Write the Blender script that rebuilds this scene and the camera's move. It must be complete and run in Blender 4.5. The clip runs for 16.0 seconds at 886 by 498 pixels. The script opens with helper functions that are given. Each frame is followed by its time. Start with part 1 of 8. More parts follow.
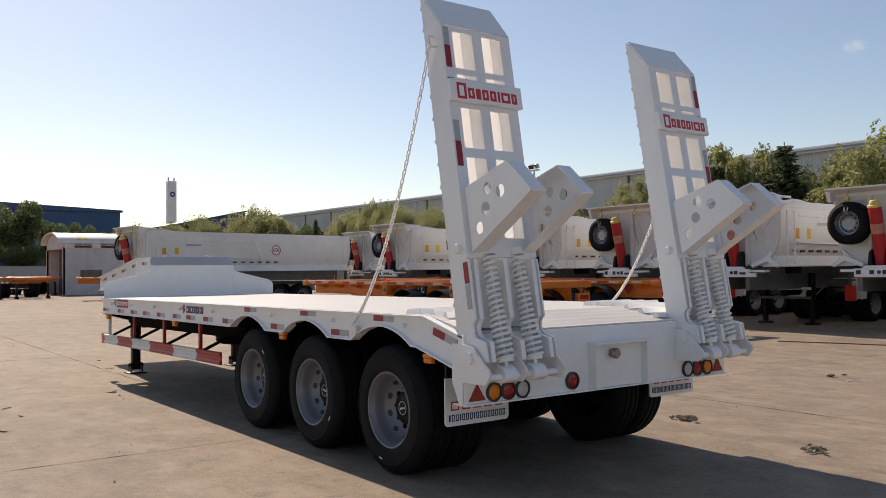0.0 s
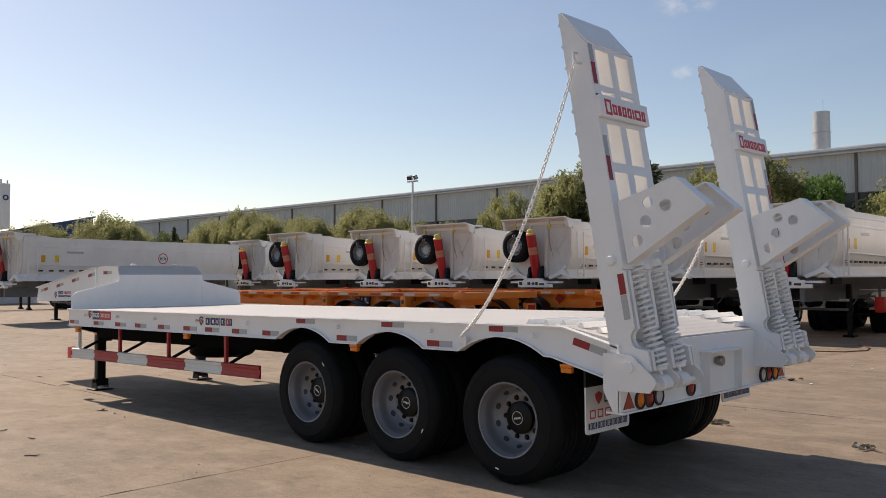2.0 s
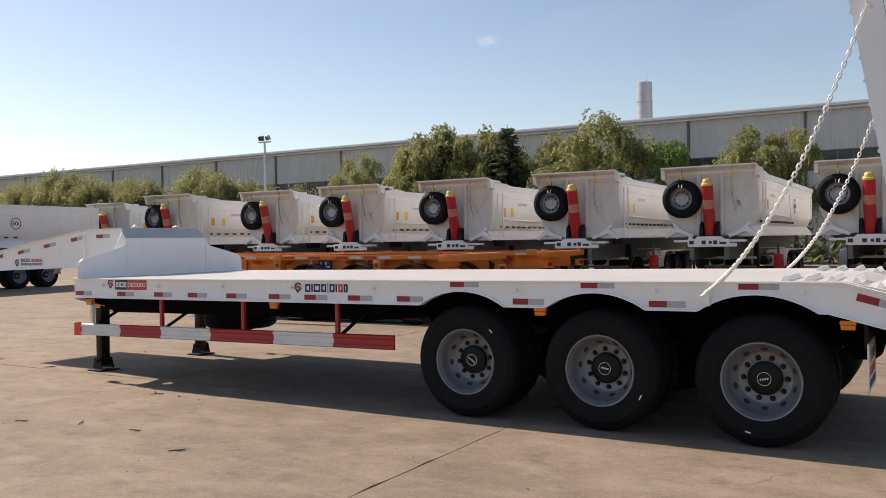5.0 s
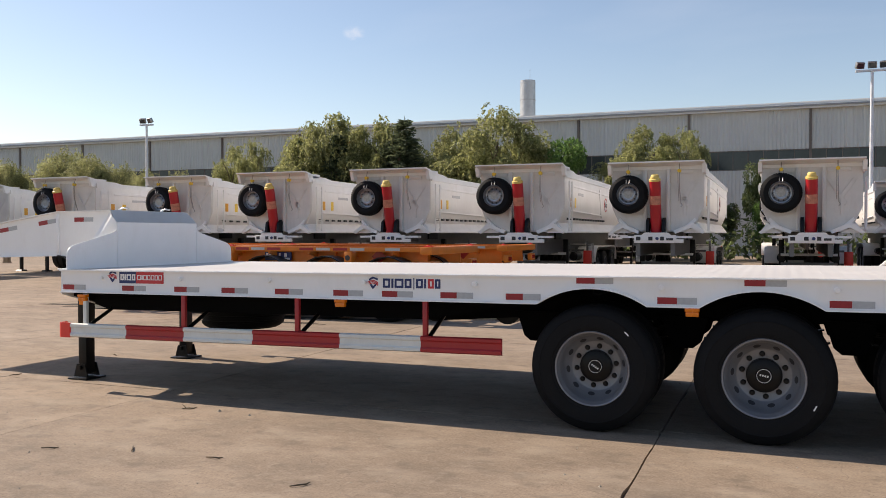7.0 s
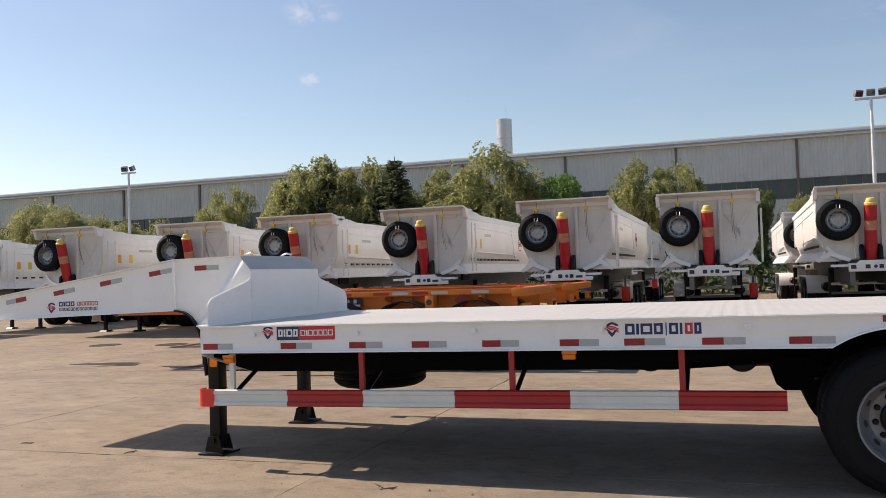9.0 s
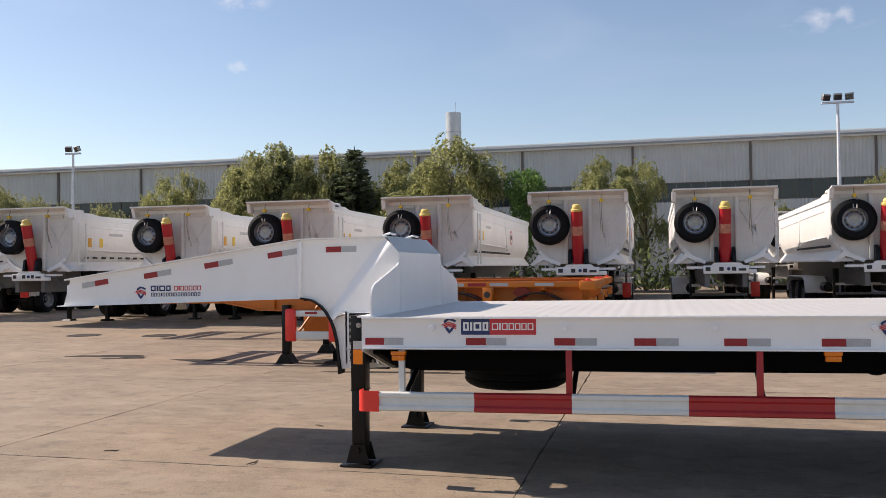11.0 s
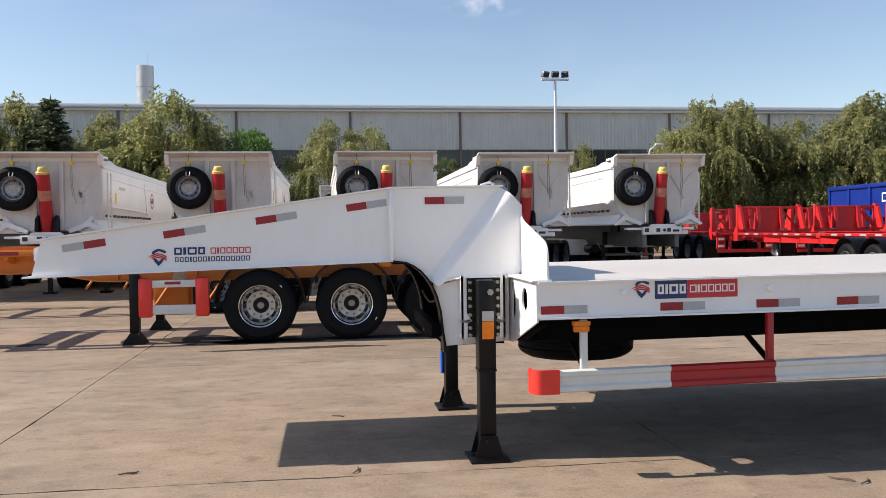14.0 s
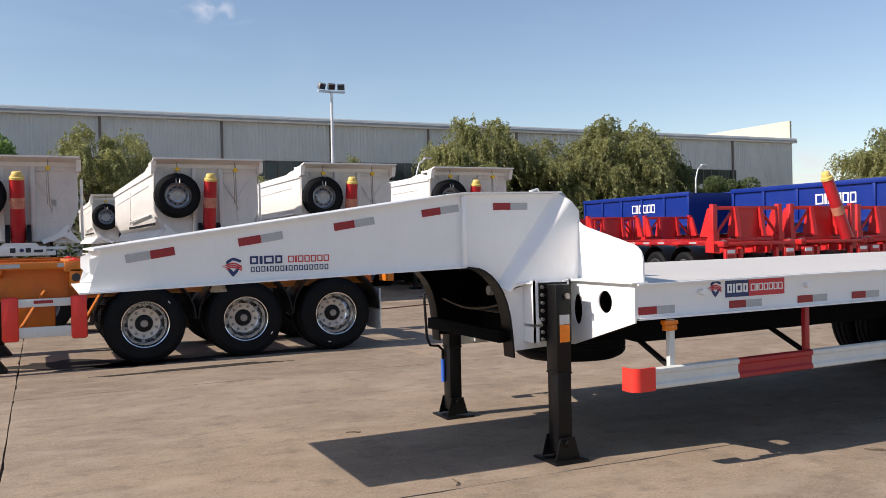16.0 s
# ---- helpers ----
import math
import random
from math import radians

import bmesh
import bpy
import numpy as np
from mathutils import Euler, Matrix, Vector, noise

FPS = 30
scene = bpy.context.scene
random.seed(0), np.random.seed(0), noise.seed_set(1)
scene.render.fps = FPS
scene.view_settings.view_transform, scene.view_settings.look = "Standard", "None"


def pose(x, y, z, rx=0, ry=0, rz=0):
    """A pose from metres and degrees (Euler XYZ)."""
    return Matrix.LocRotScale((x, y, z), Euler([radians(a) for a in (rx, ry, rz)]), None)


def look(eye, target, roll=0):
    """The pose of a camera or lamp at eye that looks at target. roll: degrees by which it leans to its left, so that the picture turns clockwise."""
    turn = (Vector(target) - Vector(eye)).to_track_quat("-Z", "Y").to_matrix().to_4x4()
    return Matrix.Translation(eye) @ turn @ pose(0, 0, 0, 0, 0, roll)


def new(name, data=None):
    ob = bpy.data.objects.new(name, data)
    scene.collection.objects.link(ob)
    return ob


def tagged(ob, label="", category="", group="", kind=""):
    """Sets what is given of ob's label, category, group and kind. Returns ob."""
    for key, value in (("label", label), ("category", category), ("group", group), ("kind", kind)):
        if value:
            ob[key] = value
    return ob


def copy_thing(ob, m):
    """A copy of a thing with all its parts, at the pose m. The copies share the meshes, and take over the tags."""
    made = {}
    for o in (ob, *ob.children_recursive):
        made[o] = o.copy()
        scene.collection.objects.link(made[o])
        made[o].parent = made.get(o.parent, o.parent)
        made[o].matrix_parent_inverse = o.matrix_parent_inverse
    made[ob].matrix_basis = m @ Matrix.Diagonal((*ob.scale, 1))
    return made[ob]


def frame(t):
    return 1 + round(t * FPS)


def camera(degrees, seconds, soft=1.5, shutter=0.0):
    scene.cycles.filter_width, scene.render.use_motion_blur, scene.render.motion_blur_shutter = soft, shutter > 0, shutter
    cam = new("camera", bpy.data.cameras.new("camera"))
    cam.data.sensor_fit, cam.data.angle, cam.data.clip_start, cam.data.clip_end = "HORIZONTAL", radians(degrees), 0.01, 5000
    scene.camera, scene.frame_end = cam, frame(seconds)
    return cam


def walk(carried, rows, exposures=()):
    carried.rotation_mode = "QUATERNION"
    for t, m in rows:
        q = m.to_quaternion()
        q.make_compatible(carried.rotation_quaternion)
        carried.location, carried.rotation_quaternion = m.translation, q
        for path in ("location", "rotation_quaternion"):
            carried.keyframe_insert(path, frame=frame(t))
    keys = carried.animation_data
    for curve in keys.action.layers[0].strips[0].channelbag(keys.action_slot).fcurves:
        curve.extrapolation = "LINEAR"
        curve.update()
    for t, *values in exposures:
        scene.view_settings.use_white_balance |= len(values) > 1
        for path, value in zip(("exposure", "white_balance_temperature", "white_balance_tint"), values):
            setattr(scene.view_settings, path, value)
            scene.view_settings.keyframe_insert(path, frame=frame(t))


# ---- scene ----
cam = camera(54.9, 16.0, soft=0.8)
PATH = [
    (0, (7.107, -3.809, 1.643), (5.499, -2.62, 1.691), -0.5),
    (0.5, (6.809, -4.297, 1.643), (5.229, -3.075, 1.725), 0.7),
    (1, (6.561, -4.702, 1.653), (5.067, -3.375, 1.744), -0.6),
    (1.5, (6.094, -5.039, 1.657), (4.686, -3.621, 1.729), -1.6),
    (2, (5.699, -5.468, 1.666), (4.326, -4.015, 1.735), -0.3),
    (2.5, (5.179, -5.772, 1.665), (3.833, -4.294, 1.734), 0.4),
    (3, (4.711, -6.13, 1.661), (3.414, -4.608, 1.701), -0.4),
    (3.5, (4.163, -6.385, 1.649), (2.92, -4.818, 1.664), -1.1),
    (4, (3.657, -6.701, 1.642), (2.496, -5.073, 1.644), -1.0),
    (4.2, (3.469, -6.777, 1.647), (2.347, -5.122, 1.637), -1.3),
    (6.3, (0.975, -7.096, 1.635), (0.113, -5.291, 1.618), 0.6),
    (6.5, (0.751, -7.047, 1.616), (-0.065, -5.222, 1.592), 0.4),
    (7, (0.112, -6.967, 1.621), (-0.624, -5.107, 1.585), -0.0),
    (7.5, (-0.496, -6.925, 1.617), (-1.204, -5.055, 1.57), -0.3),
    (8, (-1.131, -6.786, 1.63), (-1.82, -4.909, 1.577), -1.0),
    (8.5, (-1.748, -6.766, 1.637), (-2.418, -4.882, 1.636), -1.4),
    (9, (-2.357, -6.626, 1.637), (-3.007, -4.735, 1.697), -1.9),
    (9.2, (-2.607, -6.671, 1.632), (-3.254, -4.78, 1.704), -1.5),
    (11.3, (-5.106, -6.185, 1.608), (-5.538, -4.233, 1.638), -0.9),
    (11.5, (-5.362, -6.141, 1.586), (-5.749, -4.179, 1.6), -1.0),
    (12, (-5.894, -5.971, 1.578), (-6.111, -3.983, 1.557), -0.4),
    (12.5, (-6.485, -5.806, 1.584), (-6.548, -3.807, 1.554), -0.3),
    (13, (-7.016, -5.665, 1.573), (-6.901, -3.668, 1.534), 0.3),
    (13.5, (-7.614, -5.493, 1.567), (-7.401, -3.504, 1.527), 0.5),
    (14, (-8.19, -5.309, 1.577), (-7.923, -3.327, 1.532), -0.8),
    (14.5, (-8.746, -5.038, 1.578), (-8.392, -3.07, 1.525), -2.3),
    (15, (-9.344, -4.955, 1.564), (-8.88, -3.01, 1.519), -1.6),
    (15.5, (-9.844, -4.726, 1.574), (-9.203, -2.832, 1.536), -1.4),
    (16, (-10.397, -4.601, 1.57), (-9.542, -2.793, 1.544), -1.2),
]
walk(cam, [(t, look(e, g, r)) for t, e, g, r in PATH], exposures=[
    (0.0, 0.05, 7140, 16), (2.5, 0.06, 7220, 16), (3.5, 0.09, 7220, 16), (6.5, 0.4, 7040, 16), (8.4, 0.4, 7040, 15), (9.0, 0.34, 7040, 15), (11.5, 0.38, 6820, 16), (12.5, 0.47, 6800, 16), (13.5, 0.49, 6720, 14), (14.5, 0.49, 6660, 14), (15.3, 0.42, 6620, 13), (16.0, 0.33, 6580, 14)])

# ---------------------------------------------------------------- world, sun
SUN_TO = Vector((-1.275, 0.12, 1.0)).normalized()
world = bpy.data.worlds.new("sky")
scene.world = world
world.use_nodes = True
wnt = world.node_tree
sky = wnt.nodes.new("ShaderNodeTexSky")
sky.sky_type = 'NISHITA'
sky.sun_disc = False
sky.sun_elevation = math.asin(SUN_TO.z)
sky.sun_rotation = math.atan2(SUN_TO.x, SUN_TO.y)
sky.air_density, sky.dust_density, sky.ozone_density = 1.0, 0.38, 1.2
# faint haze wisps, and four small clouds where they stand in the sky
wtc = wnt.nodes.new("ShaderNodeTexCoord")


def sky_noise(scale, stretch, lo, hi, top):
    mp = wnt.nodes.new("ShaderNodeMapping")
    mp.inputs["Scale"].default_value = stretch
    mp.inputs["Rotation"].default_value = (0.25, 0.15, 0.4)
    ns = wnt.nodes.new("ShaderNodeTexNoise")
    ns.inputs["Scale"].default_value, ns.inputs["Detail"].default_value, ns.inputs["Distortion"].default_value = scale, 7, 0.4
    rm = wnt.nodes.new("ShaderNodeMapRange")
    rm.inputs["From Min"].default_value, rm.inputs["From Max"].default_value, rm.inputs["To Max"].default_value = lo, hi, top
    wnt.links.new(wtc.outputs["Generated"], mp.inputs[0])
    wnt.links.new(mp.outputs[0], ns.inputs["Vector"])
    wnt.links.new(ns.outputs["Fac"], rm.inputs["Value"])
    return rm.outputs["Result"]


def sky_mix(base, fac, colour):
    mx = wnt.nodes.new("ShaderNodeMix")
    mx.data_type = 'RGBA'
    mx.inputs[7].default_value = (*colour, 1)
    wnt.links.new(fac, mx.inputs[0])
    wnt.links.new(base, mx.inputs[6])
    return mx.outputs[2]


sky_out = sky_mix(sky.outputs[0], sky_noise(1.6, (2.2, 1.3, 7.0), 0.5, 0.85, 0.12), (6.2, 6.7, 7.4))
for way, size, scale, lo, hi, amount, colour in (
        ((0.178, 0.950, 0.252), (0.05, 0.05, 0.014), 34, 0.46, 0.7, 0.42, (7.0, 7.0, 7.4)),
        ((-0.44, 0.848, 0.297), (0.036, 0.036, 0.015), 30, 0.44, 0.68, 0.38, (7.4, 7.3, 7.4)),
        ((-0.45, 0.864, 0.227), (0.013, 0.013, 0.009), 60, 0.4, 0.62, 0.3, (7.2, 7.2, 7.3)),
        ((0.746, 0.662, 0.04), (0.055, 0.055, 0.06), 18, 0.34, 0.5, 0.6, (6.0, 5.8, 6.1))):
    sb = wnt.nodes.new("ShaderNodeVectorMath")
    sb.operation = 'SUBTRACT'
    sb.inputs[1].default_value = way
    dv = wnt.nodes.new("ShaderNodeVectorMath")
    dv.operation = 'DIVIDE'
    dv.inputs[1].default_value = size
    ln = wnt.nodes.new("ShaderNodeVectorMath")
    ln.operation = 'LENGTH'
    rm = wnt.nodes.new("ShaderNodeMapRange")
    rm.interpolation_type = 'SMOOTHSTEP'
    rm.inputs["From Min"].default_value, rm.inputs["From Max"].default_value = 0.35, 1.15
    rm.inputs["To Min"].default_value, rm.inputs["To Max"].default_value = amount, 0.0
    ml = wnt.nodes.new("ShaderNodeMath")
    ml.operation = 'MULTIPLY'
    wnt.links.new(wtc.outputs["Generated"], sb.inputs[0])
    wnt.links.new(sb.outputs[0], dv.inputs[0])
    wnt.links.new(dv.outputs[0], ln.inputs[0])
    wnt.links.new(ln.outputs["Value"], rm.inputs["Value"])
    wnt.links.new(rm.outputs["Result"], ml.inputs[0])
    wnt.links.new(sky_noise(scale, (1, 1, 1.6), lo, hi, 1.0), ml.inputs[1])
    sky_out = sky_mix(sky_out, ml.outputs[0], colour)
wnt.links.new(sky_out, wnt.nodes["Background"].inputs[0])
wnt.nodes["Background"].inputs[1].default_value = 0.11
sun = new("sun", bpy.data.lights.new("sun", 'SUN'))
sun.data.energy, sun.data.angle, sun.data.color = 4.9, radians(0.5), (1.0, 0.91, 0.78)
sun.matrix_basis = look(SUN_TO * 60, (0, 0, 0))

# ---------------------------------------------------------------- materials


def mat(name, col, rough=0.5, metal=0.0, var=0.1, scale=2.0, bump=0.0, bscale=60.0, dirt=None, dirt_amount=0.3,
        island=0.0, coat=0.0, rvar=0.1, spec=0.5):
    """Base colour varied at two scales, optional dirt in streaks, fine relief."""
    m = bpy.data.materials.new(name)
    m.use_nodes = True
    nt = m.node_tree
    p = nt.nodes["Principled BSDF"]
    p.inputs["Metallic"].default_value = metal
    p.inputs["Specular IOR Level"].default_value = spec
    if coat:
        p.inputs["Coat Weight"].default_value = coat
        p.inputs["Coat Roughness"].default_value = 0.15
    tc = nt.nodes.new("ShaderNodeTexCoord")
    n1 = nt.nodes.new("ShaderNodeTexNoise")
    n1.inputs["Scale"].default_value, n1.inputs["Detail"].default_value = scale, 6
    n1.inputs["Roughness"].default_value = 0.65
    nt.links.new(tc.outputs["Object"], n1.inputs["Vector"])
    r1 = nt.nodes.new("ShaderNodeMapRange")
    r1.inputs[1].default_value, r1.inputs[2].default_value = 0.3, 0.7
    r1.inputs[3].default_value, r1.inputs[4].default_value = 1 - var, 1 + var
    nt.links.new(n1.outputs["Fac"], r1.inputs[0])
    sc = nt.nodes.new("ShaderNodeVectorMath")
    sc.operation = 'SCALE'
    sc.inputs[0].default_value = col
    nt.links.new(r1.outputs[0], sc.inputs["Scale"])
    out = sc.outputs[0]
    if island:
        g = nt.nodes.new("ShaderNodeNewGeometry")
        r2 = nt.nodes.new("ShaderNodeMapRange")
        r2.inputs[3].default_value, r2.inputs[4].default_value = 1 - island, 1 + island
        nt.links.new(g.outputs["Random Per Island"], r2.inputs[0])
        s2 = nt.nodes.new("ShaderNodeVectorMath")
        s2.operation = 'SCALE'
        nt.links.new(out, s2.inputs[0])
        nt.links.new(r2.outputs[0], s2.inputs["Scale"])
        out = s2.outputs[0]
    if dirt:
        n2 = nt.nodes.new("ShaderNodeTexNoise")
        n2.inputs["Scale"].default_value, n2.inputs["Detail"].default_value = scale * 2.7, 8
        n2.inputs["Roughness"].default_value = 0.75
        mp = nt.nodes.new("ShaderNodeMapping")
        mp.inputs["Scale"].default_value = (1.0, 1.0, 0.35)
        nt.links.new(tc.outputs["Object"], mp.inputs[0])
        nt.links.new(mp.outputs[0], n2.inputs["Vector"])
        r3 = nt.nodes.new("ShaderNodeMapRange")
        r3.inputs[1].default_value, r3.inputs[2].default_value = 0.5, 0.8
        r3.inputs[4].default_value = dirt_amount
        nt.links.new(n2.outputs["Fac"], r3.inputs[0])
        mx = nt.nodes.new("ShaderNodeMix")
        mx.data_type = 'RGBA'
        nt.links.new(r3.outputs[0], mx.inputs["Factor"])
        nt.links.new(out, mx.inputs[6])
        mx.inputs[7].default_value = (*dirt, 1)
        out = mx.outputs[2]
    nt.links.new(out, p.inputs["Base Color"])
    rr = nt.nodes.new("ShaderNodeMapRange")
    rr.inputs[3].default_value, rr.inputs[4].default_value = max(0.02, rough - rvar), min(1.0, rough + rvar)
    nt.links.new(n1.outputs["Fac"], rr.inputs[0])
    nt.links.new(rr.outputs[0], p.inputs["Roughness"])
    if bump:
        n3 = nt.nodes.new("ShaderNodeTexNoise")
        n3.inputs["Scale"].default_value, n3.inputs["Detail"].default_value = bscale, 4
        nt.links.new(tc.outputs["Object"], n3.inputs["Vector"])
        b = nt.nodes.new("ShaderNodeBump")
        b.inputs["Strength"].default_value, b.inputs["Distance"].default_value = bump, 0.01
        nt.links.new(n3.outputs["Fac"], b.inputs["Height"])
        nt.links.new(b.outputs[0], p.inputs["Normal"])
    return m


def concrete_material():
    m = mat("concrete", (0.276, 0.214, 0.158), 0.85, var=0.12, scale=0.5, dirt=(0.15, 0.125, 0.1), dirt_amount=0.55, spec=0.3)
    nt = m.node_tree
    p = nt.nodes["Principled BSDF"]
    src = p.inputs["Base Color"].links[0].from_socket
    tc = [n for n in nt.nodes if n.type == 'TEX_COORD'][0]
    # broad tyre-swept streaks, fine grain, slab to slab differences
    mp = nt.nodes.new("ShaderNodeMapping")
    mp.inputs["Scale"].default_value = (0.8, 1.15, 1.0)
    mp.inputs["Rotation"].default_value = (0, 0, 0.5)
    nt.links.new(tc.outputs["Object"], mp.inputs[0])
    n1 = nt.nodes.new("ShaderNodeTexNoise")
    n1.inputs["Scale"].default_value, n1.inputs["Detail"].default_value = 0.9, 9
    n1.inputs["Roughness"].default_value = 0.7
    nt.links.new(mp.outputs[0], n1.inputs["Vector"])
    n2 = nt.nodes.new("ShaderNodeTexNoise")
    n2.inputs["Scale"].default_value, n2.inputs["Detail"].default_value = 55, 5
    nt.links.new(tc.outputs["Object"], n2.inputs["Vector"])
    oi = nt.nodes.new("ShaderNodeObjectInfo")
    acc = None
    for sock, a, b in ((n1.outputs["Fac"], 0.7, 1.26), (n2.outputs["Fac"], 0.8, 1.2), (oi.outputs["Random"], 0.9, 1.08)):
        r = nt.nodes.new("ShaderNodeMapRange")
        r.inputs[1].default_value, r.inputs[2].default_value = (0.25, 0.75) if sock.name == "Fac" else (0, 1)
        r.inputs[3].default_value, r.inputs[4].default_value = a, b
        nt.links.new(sock, r.inputs[0])
        if acc is None:
            acc = r.outputs[0]
        else:
            mu = nt.nodes.new("ShaderNodeMath")
            mu.operation = 'MULTIPLY'
            nt.links.new(acc, mu.inputs[0])
            nt.links.new(r.outputs[0], mu.inputs[1])
            acc = mu.outputs[0]
    s = nt.nodes.new("ShaderNodeVectorMath")
    s.operation = 'SCALE'
    nt.links.new(src, s.inputs[0])
    nt.links.new(acc, s.inputs["Scale"])
    # dark spots of oil and rubber, small specks, scuffed pale patches
    out = s.outputs[0]
    for scale_, detail, lo, hi, amount, tint, stretch in ((1.7, 3, 0.66, 0.76, 0.45, (0.12, 0.105, 0.09, 1), (1, 1, 1)), (5.0, 8, 0.53, 0.72, 0.6, (0.14, 0.113, 0.088, 1), (0.9, 1.1, 1)),
                                                          (48.0, 2, 0.69, 0.75, 0.75, (0.07, 0.06, 0.05, 1), (1, 1, 1)), (2.3, 9, 0.5, 0.7, 0.55, (0.36, 0.295, 0.225, 1), (0.8, 1.2, 1)), (13.0, 7, 0.54, 0.72, 0.35, (0.36, 0.3, 0.235, 1), (0.9, 1.1, 1)), (24.0, 5, 0.58, 0.72, 0.4, (0.12, 0.098, 0.078, 1), (1, 1, 1)), (150.0, 2, 0.72, 0.78, 0.7, (0.05, 0.042, 0.035, 1), (1, 1, 1)), (0.55, 5, 0.58, 0.72, 0.28, (0.15, 0.125, 0.1, 1), (0.6, 1.5, 1))):
        mp2 = nt.nodes.new("ShaderNodeMapping")
        mp2.inputs["Scale"].default_value = stretch
        mp2.inputs["Location"].default_value = (scale_, 3.1 * scale_, 0)
        nt.links.new(tc.outputs["Object"], mp2.inputs[0])
        v = nt.nodes.new("ShaderNodeTexNoise")
        v.inputs["Scale"].default_value, v.inputs["Detail"].default_value = scale_, detail
        nt.links.new(mp2.outputs[0], v.inputs["Vector"])
        r4 = nt.nodes.new("ShaderNodeMapRange")
        r4.inputs[1].default_value, r4.inputs[2].default_value, r4.inputs[4].default_value = lo, hi, amount
        nt.links.new(v.outputs["Fac"], r4.inputs[0])
        mx = nt.nodes.new("ShaderNodeMix")
        mx.data_type = 'RGBA'
        nt.links.new(r4.outputs[0], mx.inputs["Factor"])
        nt.links.new(out, mx.inputs[6])
        mx.inputs[7].default_value = tint
        out = mx.outputs[2]
    # hairline cracks wandering across some slabs
    wv = nt.nodes.new("ShaderNodeTexNoise")
    wv.inputs["Scale"].default_value, wv.inputs["Detail"].default_value = 2.2, 6
    nt.links.new(tc.outputs["Object"], wv.inputs["Vector"])
    ad = nt.nodes.new("ShaderNodeMix")
    ad.data_type = 'VECTOR'
    ad.inputs["Factor"].default_value = 0.22
    nt.links.new(tc.outputs["Object"], ad.inputs[4])
    nt.links.new(wv.outputs["Color"], ad.inputs[5])
    vo = nt.nodes.new("ShaderNodeTexVoronoi")
    vo.feature = 'DISTANCE_TO_EDGE'
    vo.inputs["Scale"].default_value = 0.42
    nt.links.new(ad.outputs[1], vo.inputs["Vector"])
    r5 = nt.nodes.new("ShaderNodeMapRange")
    r5.inputs[1].default_value, r5.inputs[2].default_value, r5.inputs[3].default_value, r5.inputs[4].default_value = 0.0, 0.0022, 0.45, 0.0
    nt.links.new(vo.outputs["Distance"], r5.inputs[0])
    pm = nt.nodes.new("ShaderNodeMath")
    pm.operation = 'MULTIPLY'
    r6 = nt.nodes.new("ShaderNodeMapRange")
    r6.inputs[1].default_value, r6.inputs[2].default_value = 0.5, 0.6
    nt.links.new(n1.outputs["Fac"], r6.inputs[0])
    nt.links.new(r5.outputs[0], pm.inputs[0])
    nt.links.new(r6.outputs[0], pm.inputs[1])
    mx = nt.nodes.new("ShaderNodeMix")
    mx.data_type = 'RGBA'
    nt.links.new(pm.outputs[0], mx.inputs["Factor"])
    nt.links.new(out, mx.inputs[6])
    mx.inputs[7].default_value = (0.07, 0.06, 0.05, 1)
    nt.links.new(mx.outputs[2], p.inputs["Base Color"])
    b = nt.nodes.new("ShaderNodeBump")
    b.inputs["Strength"].default_value, b.inputs["Distance"].default_value = 0.5, 0.004
    nt.links.new(n2.outputs["Fac"], b.inputs["Height"])
    nt.links.new(b.outputs[0], p.inputs["Normal"])
    geo = nt.nodes.new("ShaderNodeNewGeometry")
    for l in list(tc.outputs["Object"].links):
        nt.links.new(geo.outputs["Position"], l.to_socket)
    return m


